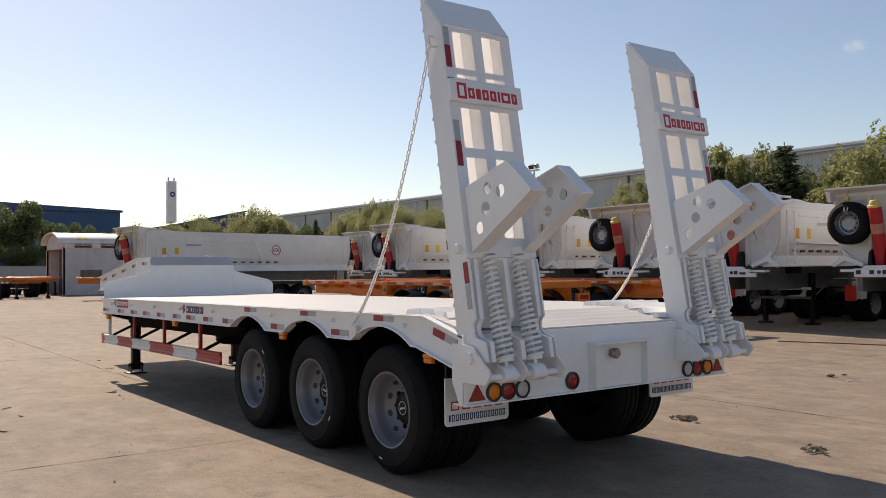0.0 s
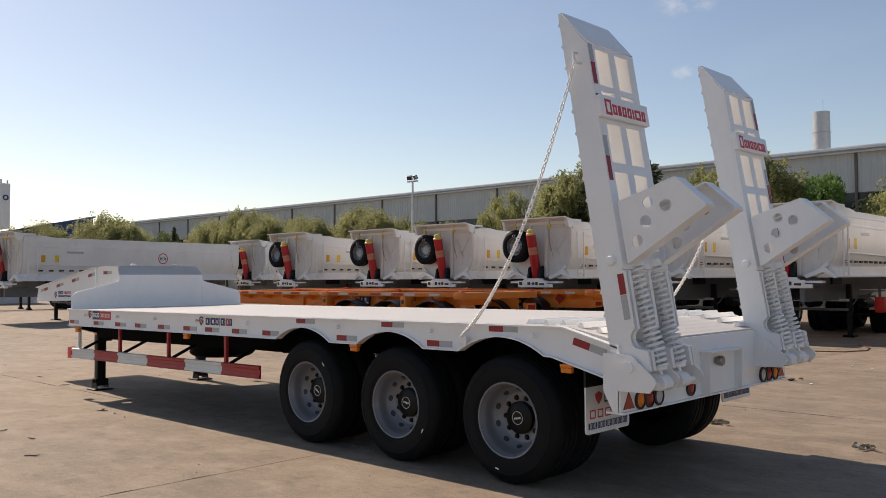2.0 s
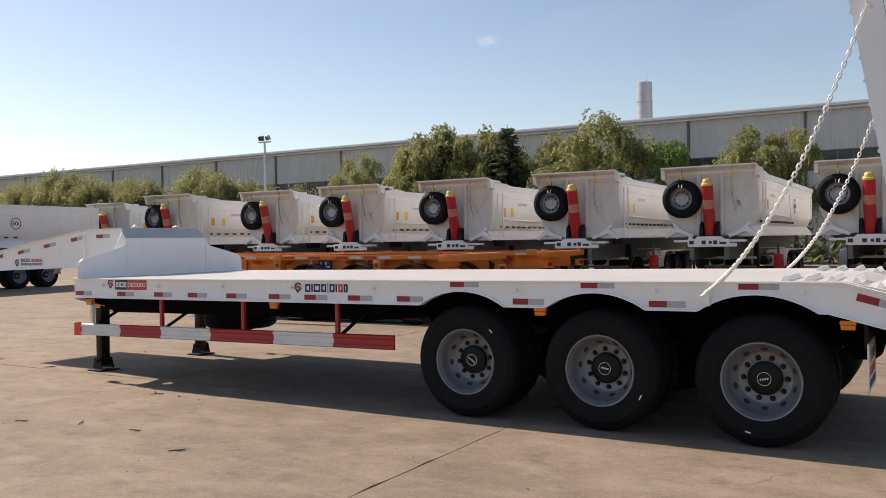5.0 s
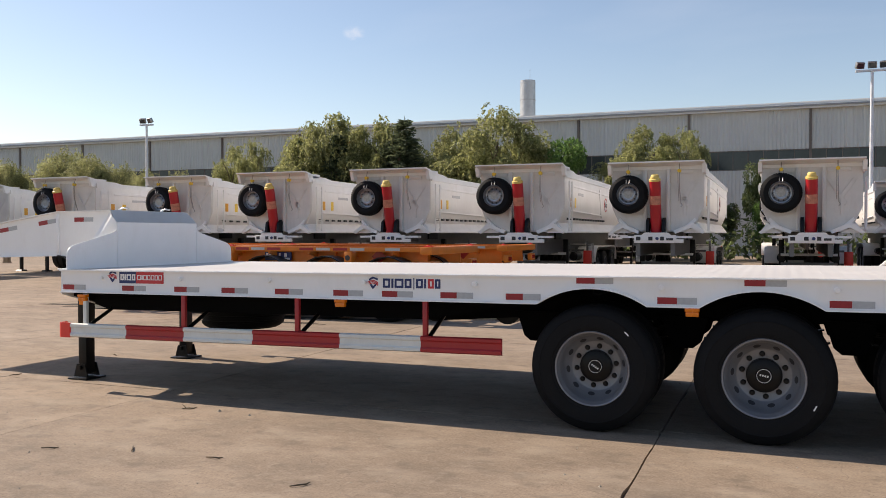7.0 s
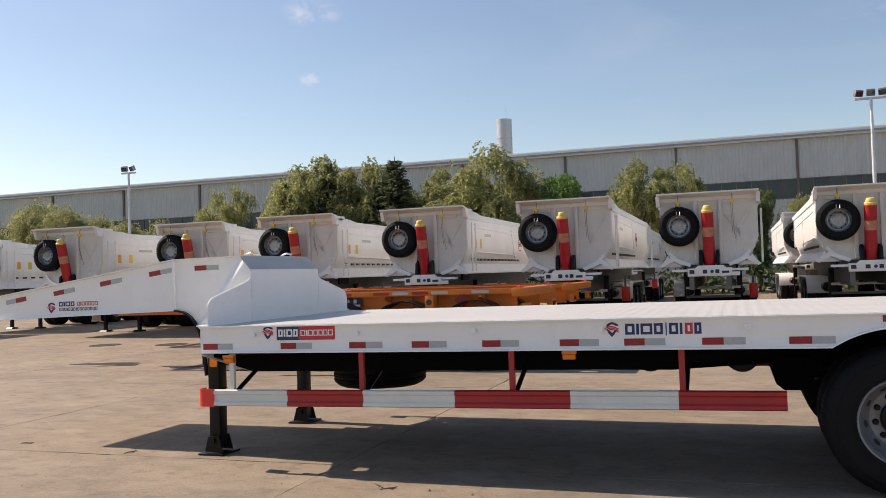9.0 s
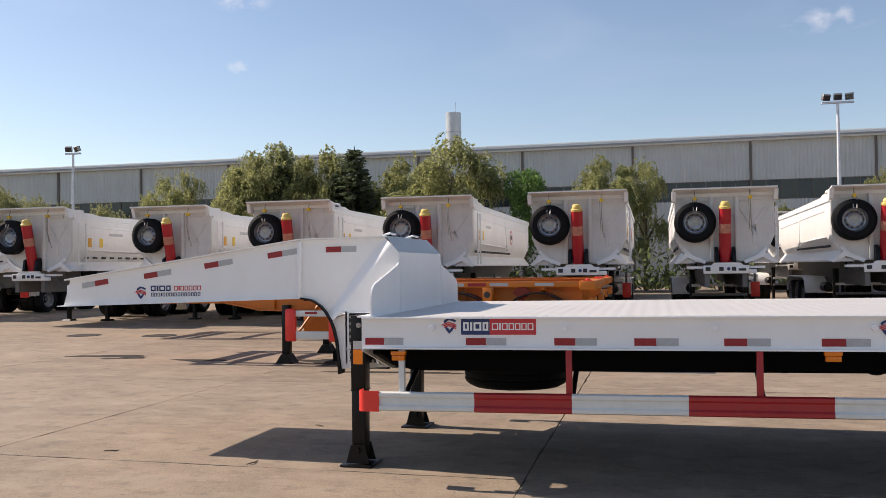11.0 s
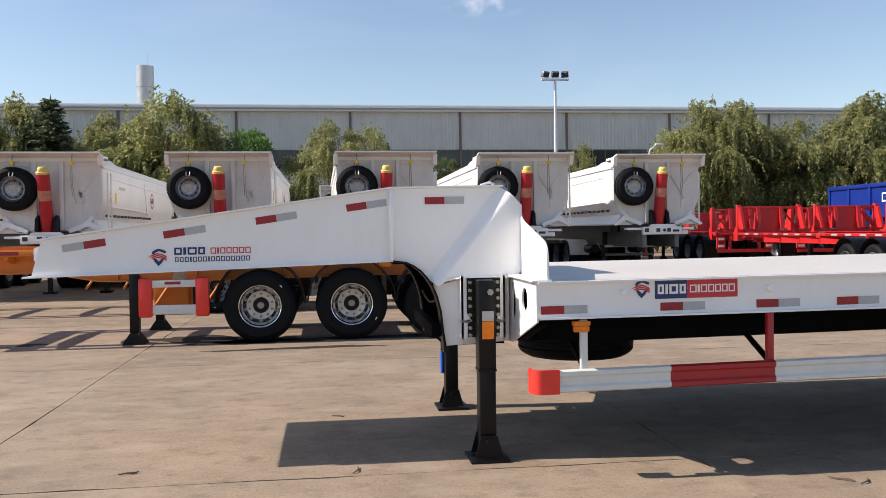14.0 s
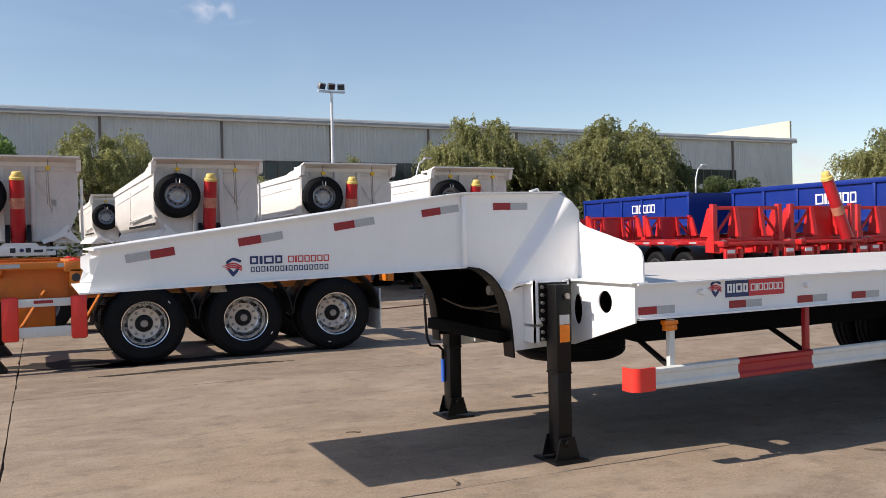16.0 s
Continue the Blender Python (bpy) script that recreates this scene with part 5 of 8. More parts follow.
# chains that hold the ramps
bm = B()
lk = [(0.013 * math.cos(t) + (0.0105 if math.cos(t) > 0 else -0.0105), 0.0125 * math.sin(t), 0) for t in (2 * math.pi * k / 14 for k in range(14))]
tube(bm, lk, 0.005, 6, closed=True)
LINK = mesh_of("chain_link", bm, CHAIN)
for y, pa, pb in ((-0.2, (2.08, -0.2, 3.27), (0.92, -0.17, 1.2)), (2.82, (2.06, 2.82, 3.27), (1.05, 2.8, 1.27))):
    pa, pb = Vector(pa), Vector(pb)
    s = 1 if y < 1 else -1
    bm = B()
    tube(bm, [pa + Vector((-0.01, s * 0.045, 0.08)), pa + Vector((-0.01, 0, 0.08)), pa + Vector((0.0, 0, 0.02)), pa + Vector((0.02, 0.0, 0.0)), pa + Vector((0.03, s * 0.045, 0.0))], 0.011, 8)
    ch = part("ramp_chain", bm, CHAIN, TR, "white steel chain tying the ramp to the bed")
    bm = B()
    tube(bm, [pb + Vector((-0.03, s * 0.05, -0.03)), pb + Vector((-0.03, 0, -0.02)), pb + Vector((0.0, 0, 0.0)), pb + Vector((0.03, 0, -0.02)), pb + Vector((0.03, s * 0.05, -0.03))], 0.009, 8)
    box(bm, pb.x - 0.05, pb.x + 0.03, min(YL, pb.y) if s > 0 else YR, YL if s > 0 else max(YR, pb.y), pb.z - 0.1, pb.z - 0.02)
    part("chain_anchor", bm, CHAIN, ch)
    n = int((pa - pb).length / 0.032)
    for i in range(n):
        f = (i + 0.5) / n
        p = pa.lerp(pb, f) + Vector((0.0, 0, -0.3)) * 4 * f * (1 - f)
        q = pa.lerp(pb, f + 0.01) + Vector((0.0, 0, -0.3)) * 4 * (f + 0.01) * (0.99 - f)
        e1 = (q - p).normalized()
        e2 = e1.cross(Vector((0, 1, 0))).normalized() if i % 2 else Vector((0, 1, 0))
        e2 = (e2 - e1 * e2.dot(e1)).normalized()
        e3 = e1.cross(e2)
        o = part("chain_link", LINK, None, ch)
        o.matrix_basis = Matrix(((e1.x, e2.x, e3.x, p.x), (e1.y, e2.y, e3.y, p.y), (e1.z, e2.z, e3.z, p.z), (0, 0, 0, 1)))

# ---------------------------------------------------------------- tipping trailers
RIM_STEEL = mat("galvanised_rim", (0.29, 0.3, 0.32), 0.34, metal=0.85, var=0.4, scale=8, dirt=(0.1, 0.095, 0.09), dirt_amount=0.7)
bm = B(); lathe(bm, [(0.3, 0.006), (0.306, -0.006), (0.298, -0.014), (0.285, 0.01), (0.275, 0.06), (0.262, 0.1), (0.235, 0.105), (0.2, 0.075), (0.16, 0.06), (0.14, 0.066), (0.0, 0.07)], n=40)
WHEEL_SPARE = [mesh_of("spare_rim", bm, RIM_STEEL)]
bm = B(); lathe(bm, [(0.0, 0.062), (0.105, 0.062), (0.112, 0.07)], n=24)
WHEEL_SPARE.append(mesh_of("hub_hole", bm, STEEL))
bm = B(); lathe(bm, [(0.0, 0.068), (0.02, 0.068), (0.026, 0.09)], n=12)
WHEEL_SPARE.append(mesh_of("hand_hole", bm, PRINT_BLACK))
CRIMSON = mat("crimson_cylinder_paint", (0.44, 0.014, 0.022), 0.38, var=0.12, scale=4, bump=0.04, dirt=(0.2, 0.04, 0.04), dirt_amount=0.35)
HEAD_YELLOW = mat("pale_yellow_wrap", (0.68, 0.5, 0.13), 0.55, var=0.25, scale=9, dirt=(0.7, 0.66, 0.5), dirt_amount=0.6)
LABEL_ORANGE = mat("orange_yellow_label", (0.7, 0.33, 0.02), 0.5)
G_TIP = "row of white tipping trailers"


def tipper(at, label, ratings=True):
    """Stands with its front wall at y = 0 and runs along +y."""
    D = thing("tipper_trailer", label, "trailer", G_TIP, at)
    P_ = lambda nm, bm, m_, l="", par=None: part(nm, bm, m_, par or D, l)
    sec = [(-1.22, 3.36), (-1.22, 2.35), (-1.05, 1.95), (-0.8, 1.68), (0.8, 1.68), (1.05, 1.95), (1.22, 2.35), (1.22, 3.36)]
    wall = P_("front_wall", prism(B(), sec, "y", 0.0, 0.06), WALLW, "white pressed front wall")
    L = 10.3
    bm = B()
    for a, b in zip(sec, sec[1:]):
        ha, hb = a[1], b[1]
        vs = []
        for yv in (0.06, L):
            for (px_, pz) in (a, b):
                z = pz if not (abs(px_) > 1.2 and pz > 3) or yv < 1 else 3.31
                vs.append(bm.verts.new((px_, yv, z)))
        bm.faces.new((vs[0], vs[1], vs[3], vs[2]))
    bmesh.ops.remove_doubles(bm, verts=bm.verts, dist=0.001)
    ex = bmesh.ops.solidify(bm, geom=bm.faces[:], thickness=0.012)
    body = P_("body", bm, WHITE2, "white half-pipe tipping body")
    P_("tail_gate", prism(B(), [(x, min(z, 3.31)) for x, z in sec], "y", L, L + 0.06), WHITE2)
    for s in (-1, 1):
        bm = B()
        prism(bm, [(0.06, 3.44), (0.9, 3.42), (1.3, 3.36), (L, 3.33), (L, 3.2), (0.06, 3.2)], "x", s * 1.22, s * 1.27)
        P_("top_rail", bm, WHITE2)
        bm = B()
        prism(bm, [(s * 1.05, 1.93), (s * 1.24, 1.68), (s * 1.24, 1.64), (s * 0.7, 1.64), (s * 0.98, 1.8)], "y", 0.0, L)
        P_("skirt", bm, WHITE2)
        xa, xb = sorted((s * 1.215, s * 1.25))
        for pts in ([(0.9, 3.03), (5.1, 2.99), (5.1, 2.93), (0.9, 2.97)], [(5.0, 3.08), (5.28, 3.07), (5.55, 2.14), (5.42, 2.14)], [(5.3, 2.98), (9.9, 2.93), (9.9, 2.87), (5.3, 2.92)], [(9.86, 3.05), (10.1, 3.05), (10.1, 2.2), (10.0, 2.2)], [(0.8, 2.3), (5.45, 2.24), (5.45, 2.2), (0.8, 2.26)]):
            P_("side_rib", prism(B(), pts, "x", xa, xb, 0.008), WHITE2)
        for k in range(14):
            yv = 0.7 + 0.42 * k
            bm = B(); box(bm, min(s * 1.13, s * 1.18), max(s * 1.13, s * 1.18), yv, yv + 0.16, 2.02, 2.08)
            P_("side_marker", bm, PRINT_BLACK)
        for yv, m_ in ((0.75, LABEL_ORANGE), (1.3, YELLOW)) if s > 0 else ():
            bm = B(); box(bm, min(s * 1.236, s * 1.24), max(s * 1.236, s * 1.24), yv, yv + 0.17, 2.38, 2.66)
            P_("label", bm, m_, "yellow warning label")
        if s > 0:
            bm = B(); box(bm, 1.236, 1.24, 1.8, 2.5, 2.75, 2.83)
            P_("lettering", bm, TAPE_SILVER)
    if ratings:
        mm = Matrix.Translation((1.242, 6.2, 2.6)) @ Matrix.Rotation(radians(90), 4, 'Z') @ Matrix.Rotation(radians(90), 4, 'X')
        bm = B(); lathe(bm, [(0.0, 0.0), (0.2, 0.0)], n=28); moved(bm, mm @ Matrix.Rotation(radians(-90), 4, 'X') @ Matrix.Translation((0, 0, 0)))
        disc = P_("rating_sign", bm, PRINT_WHITE, "round white sign reading 60t with a red ring")
        bm = B(); lathe(bm, [(0.2, 0.003), (0.24, 0.003), (0.24, -0.003), (0.2, -0.003), (0.2, 0.003)], n=28); moved(bm, mm @ Matrix.Rotation(radians(-90), 4, 'X'))
        P_("red_ring", bm, PRINT_RED, par=disc)
        words("numerals", "60t", 0.25, PRINT_BLACK, disc, mm @ Matrix.Translation((0, 0, 0.004)))
    # canopy over the front wall
    bm = B()
    prism(bm, [(-0.42, 3.53), (-0.42, 3.565), (0.0, 3.5), (0.5, 3.5), (0.5, 3.42), (0.06, 3.36), (-0.02, 3.36), (-0.02, 3.45)], "x", -1.27, 1.27)
    P_("canopy", bm, WHITE2, "white spill canopy")
    for s in (-1, 1):
        bm = B(); prism(bm, [(-0.3, 3.5), (0.0, 3.46), (0.0, 3.28), (-0.1, 3.22), (-0.22, 3.25)], "x", min(s * 1.2, s * 1.3), max(s * 1.2, s * 1.3))
        P_("corner_block", bm, WHITE2)
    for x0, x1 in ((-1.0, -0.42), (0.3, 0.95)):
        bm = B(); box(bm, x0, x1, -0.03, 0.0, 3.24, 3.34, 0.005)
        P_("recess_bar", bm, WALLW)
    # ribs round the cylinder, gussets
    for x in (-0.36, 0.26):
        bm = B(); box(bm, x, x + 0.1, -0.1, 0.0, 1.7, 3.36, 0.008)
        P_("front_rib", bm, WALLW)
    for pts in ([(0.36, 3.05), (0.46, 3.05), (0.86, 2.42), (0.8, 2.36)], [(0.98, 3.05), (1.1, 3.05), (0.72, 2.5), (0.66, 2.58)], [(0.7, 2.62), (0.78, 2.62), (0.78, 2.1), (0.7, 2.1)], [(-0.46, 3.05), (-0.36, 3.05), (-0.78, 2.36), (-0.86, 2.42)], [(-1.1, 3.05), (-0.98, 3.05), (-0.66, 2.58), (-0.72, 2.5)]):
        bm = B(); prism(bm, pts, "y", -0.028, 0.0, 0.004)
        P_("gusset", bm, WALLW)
    for s in (-1, 1):
        bm = B(); prism(bm, [(s * 0.45, 1.7), (s * 0.95, 1.92), (s * 1.28, 1.66), (s * 1.2, 1.62), (s * 0.92, 1.78), (s * 0.5, 1.62)], "y", -0.14, 0.02)
        P_("lower_wing", bm, WHITE2)
        bm = B(); prism(bm, [(s * 0.62, 1.7), (s * 1.0, 2.05), (s * 1.04, 1.98), (s * 0.7, 1.66)], "y", -0.06, 0.0)
        P_("lower_gusset", bm, WHITE2)
    # hydraulic cylinder, leaning out at its head
    LEAN = Matrix.Translation((0, -0.3, 2.4)) @ Matrix.Rotation(radians(13), 4, 'X') @ Matrix.Translation((0, 0.3, -2.4))
    bm = B(); lathe(bm, [(0.0, 1.62), (0.135, 1.62), (0.15, 1.7), (0.15, 2.5), (0.15, 3.07), (0.12, 3.1), (0.0, 3.1)], (0, -0.3, 0), "z", 20); moved(bm, LEAN)
    cyl = P_("hydraulic_cylinder", bm, CRIMSON, "red hydraulic tipping cylinder")
    bm = B(); lathe(bm, [(0.0, 3.22), (0.08, 3.22), (0.1, 3.2), (0.115, 3.15), (0.12, 3.12), (0.142, 3.11), (0.154, 3.1), (0.154, 3.05), (0.148, 3.05)], (0, -0.3, 0), "z", 20); moved(bm, LEAN)
    P_("cylinder_head", bm, HEAD_YELLOW, "yellow wrapped cylinder head", cyl)
    bm = B(); lathe(bm, [(0.148, 2.42), (0.1535, 2.42), (0.153, 2.66), (0.146, 2.66)], (0, -0.3, 0), "z", 20); moved(bm, LEAN)
    P_("paper_band", bm, mat("paper_band_tan", (0.5, 0.2, 0.13), 0.6, var=0.3, scale=14) if "paper_band_tan" not in bpy.data.materials else bpy.data.materials["paper_band_tan"], par=cyl)
    for s in (-1, 1):
        bm = B(); prism(bm, [(-0.34, 1.66), (-0.06, 1.66), (-0.04, 1.96), (-0.12, 2.06), (-0.28, 1.98)], "x", s * 0.21 - 0.045, s * 0.21 + 0.045, 0.01)
        P_("cradle", bm, BLACK, "black cylinder cradle", cyl)
    # spare wheel hung on the wall
    w = new("spare_wheel", WHEEL_LUGS[0]); w.parent = D
    w.matrix_basis = pose(-0.73, -0.36, 2.69)
    tagged(w, "black spare wheel with a grey rim")
    part("rim", WHEEL_SPARE[0], None, w)
    part("hub_hole", WHEEL_SPARE[1], None, w)
    for k in range(10):
        h_ = part("hand_hole", WHEEL_SPARE[2], None, w)
        h_.matrix_basis = Matrix.Rotation(2 * math.pi * k / 10, 4, 'Y') @ Matrix.Translation((0.2, 0, 0))
    for x in (-0.73, 0.62):
        bm = B(); lathe(bm, [(0.0, -0.05), (0.05, -0.05), (0.035, -0.02), (0.035, 0.02), (0.05, 0.05), (0.0, 0.05)], (x, -0.3, 3.3), "y", 14)
        pl = P_("pulley", bm, YELLOW, "yellow hoist pulley")
        bm = B(); rod(bm, (x, -0.3, 3.35), (x, -0.25, 3.5), 0.012, 6)
        P_("pulley_hanger", bm, STEEL, par=pl)
        bm = B()
        if x > 0:
            tube(bm, [(x, -0.3, 3.28), (x + 0.01, -0.3, 2.8), (x + 0.03, -0.2, 2.45), (x + 0.07, -0.2, 2.38), (x + 0.03, -0.2, 2.34)], 0.012, 6)
            tube(bm, [(x - 0.04, -0.3, 3.28), (x - 0.03, -0.3, 2.9), (x - 0.02, -0.2, 2.5)], 0.008, 6)
        else:
            tube(bm, [(x - 0.05, -0.3, 3.28), (x - 0.04, -0.4, 3.0), (x, -0.4, 2.9), (x + 0.04, -0.4, 3.0), (x + 0.05, -0.3, 3.28)], 0.014, 6)
        P_("hoist_rope", bm, STEEL, par=pl)
    # ladder at the corner
    bm = B(); rod(bm, (1.32, 0.2, 1.7), (1.32, 0.2, 3.1), 0.024, 6); rod(bm, (1.32, 0.55, 1.7), (1.32, 0.55, 3.1), 0.024, 6)
    lad = P_("ladder", bm, WHITE2, "thin white access ladder")
    for k in range(6):
        bm = B(); rod(bm, (1.32, 0.2, 1.8 + 0.24 * k), (1.32, 0.55, 1.8 + 0.24 * k), 0.012, 6)
        P_("rung", bm, WHITE2, par=lad)
    # chassis nose with coupling plate
    bm = B(); box(bm, -0.55, 0.55, -0.42, -0.3, 1.37, 1.58, 0.01); box(bm, 0.55, 0.74, -0.4, -0.3, 1.37, 1.47, 0.006); prism(bm, [(-0.36, 1.58), (0.42, 1.58), (0.34, 1.65), (-0.28, 1.65)], "y", -0.42, -0.3)
    nose = P_("nose_plate", bm, WHITE2, "white chassis nose plate with couplings")
    bm = B(); box(bm, -0.95, 0.95, -0.3, -0.05, 1.5, 1.56)
    P_("nose_shelf", bm, WHITE2, par=nose)
    for x, w_ in ((-0.5, 0.12), (-0.17, 0.11), (0.14, 0.1), (0.3, 0.18)):
        bm = B(); box(bm, x, x + w_, -0.426, -0.42, 1.44, 1.5 if w_ > 0.15 else 1.54)
        P_("socket", bm, PRINT_BLACK, par=nose)
    bm = B(); lathe(bm, [(0, -0.05), (0.03, -0.05), (0.045, 0.0)], (0.06, -0.42, 1.49), "y", 12)
    P_("coupling", bm, NAVY, par=nose)
    for x in (-0.52, 0.4):
        bm = B(); box(bm, x, x + 0.12, -0.3, L - 0.4, 1.02, 1.4)
        P_("chassis_beam", bm, GREY)
        xl = -0.8 if x < 0 else 0.66
        bm = B(); box(bm, xl, xl + 0.14, 2.3, 2.46, 0.7, 1.45, 0.006); box(bm, xl + 0.02, xl + 0.12, 2.32, 2.44, 0.05, 0.75); prism(bm, [(2.2, 0.0), (2.56, 0.0), (2.5, 0.06), (2.26, 0.06)], "x", xl - 0.08, xl + 0.22)
        P_("landing_leg", bm, BLACK, "black telescopic landing leg")
        bm = B(); tube(bm, [(xl + 0.07, 2.46, 0.78), (xl + 0.07, 3.1, 1.1)], 0.02, 6)
        P_("leg_brace", bm, GREY)
        # one long mudguard over the three wheels, on its bracket
        xa, xz = (-1.25, -0.62) if x < 0 else (0.62, 1.25)
        out = [(4.36, 0.72), (4.37, 0.86), (4.43, 1.0), (4.54, 1.11), (4.7, 1.18), (4.9, 1.2), (7.8, 1.2), (8.0, 1.18), (8.16, 1.11), (8.27, 1.0), (8.33, 0.86), (8.34, 0.72)]
        inn = [(a + (0.035 if a < 6 else -0.035), b - 0.03) for a, b in out]
        bm = B(); prism(bm, out + inn[::-1], "x", xa, xz)
        P_("mudguard", bm, WHITE2, "white long mudguard over the wheels")
        for yv in (4.62, 6.2, 7.5):
            bm = B(); box(bm, *((xz - 0.05, -0.42) if x < 0 else (0.42, xa + 0.05)), yv, yv + 0.05, 1.1, 1.15)
            P_("mudguard_bracket", bm, GREY)
        # air tank between the legs and the wheels
        bm = B(); lathe(bm, [(0.0, -0.42), (0.1, -0.41), (0.14, -0.36), (0.14, 0.36), (0.1, 0.41), (0.0, 0.42)], (xl + 0.07, 3.75, 0.9), "y", 16)
        P_("air_tank", bm, BLACK, "black air tank")
    bm = B(); box(bm, 1.0, 1.24, 3.62, 3.84, 0.64, 1.08, 0.012)
    xb_ = P_("extinguisher_box", bm, BRIGHTRED, "red extinguisher box on the chassis")
    bm = B(); box(bm, 0.5, 1.0, 3.7, 3.76, 1.06, 1.12); box(bm, 1.08, 1.14, 3.7, 3.76, 1.08, 1.4)
    P_("box_bracket", bm, GREY, par=xb_)
    bm = B(); rod(bm, (1.2, 3.92, 0.66), (1.2, 3.92, 1.3), 0.016, 6); rod(bm, (1.2, 4.22, 0.66), (1.2, 4.22, 1.3), 0.016, 6); rod(bm, (1.2, 3.92, 1.28), (0.5, 3.92, 1.28), 0.016, 6); rod(bm, (1.2, 4.22, 1.28), (0.5, 4.22, 1.28), 0.016, 6)
    sl = P_("step_ladder", bm, WHITE2, "short white step ladder")
    for k in range(4):
        bm = B(); rod(bm, (1.2, 3.92, 0.7 + 0.16 * k), (1.2, 4.22, 0.7 + 0.16 * k), 0.013, 6)
        P_("rung", bm, WHITE2, par=sl)
    for z in (0.98, 0.72):
        bm = B(); box(bm, -0.75, 0.75, 2.2, 2.3, z, z + 0.07)
        P_("cross_bar", bm, ZINC if z > 0.9 else GREY)
    bm = B(); box(bm, -0.64, 0.64, 0.5, L - 0.3, 1.4, 1.655)
    P_("sub_frame", bm, GREY, "grey frame under the tipping body")
    bm = B(); box(bm, -0.7, 0.7, 1.2, 1.9, 1.45, 1.66)
    P_("body_bearer", bm, BLACK)
    for yv in (5.0, 6.35, 7.7):
        for s in (-1, 1):
            wheel(D, pose(s * 1.2, yv, 0.52, 0, 0, 90 if s > 0 else -90), WHEEL_FAR, nuts=False)
        bm = B(); rod(bm, (-1.0, yv, 0.52), (1.0, yv, 0.52), 0.07, 10)
        P_("axle", bm, BLACK)
    return D


first = tipper(pose(-3.03, 16.86, 0), "white tipping trailer with red cylinder and spare wheel")
ROW = ((0.85, 17.35, -0.5), (-6.72, 16.38, 0.4), (-10.81, 16.5, 0.0), (-14.87, 16.47, 0.5), (-18.92, 16.87, 0.0), (-23.02, 15.9, -0.4),
       (-29.95, 7.18, 5.0), (-7.25, 32.0, 0.3), (0.6, 28.4, 0.2), (4.6, 28.6, -0.2), (-29.85, 18.4, 0.2))
for x, y, a in ROW:
    copy_thing(first, pose(x, y, 0, 0, 0, a))

# ---------------------------------------------------------------- container chassis


def fender(bm, x, y, r=0.65, w=0.62):
    pts_o = [(x + r * math.cos(t), 0.555 + r * math.sin(t)) for t in (math.pi * k / 12 for k in range(13))]
    pts_i = [(x + (r - 0.02) * math.cos(t), 0.555 + (r - 0.02) * math.sin(t)) for t in (math.pi * (12 - k) / 12 for k in range(13))]
    return prism(bm, pts_o + pts_i, "y", y, y + w)


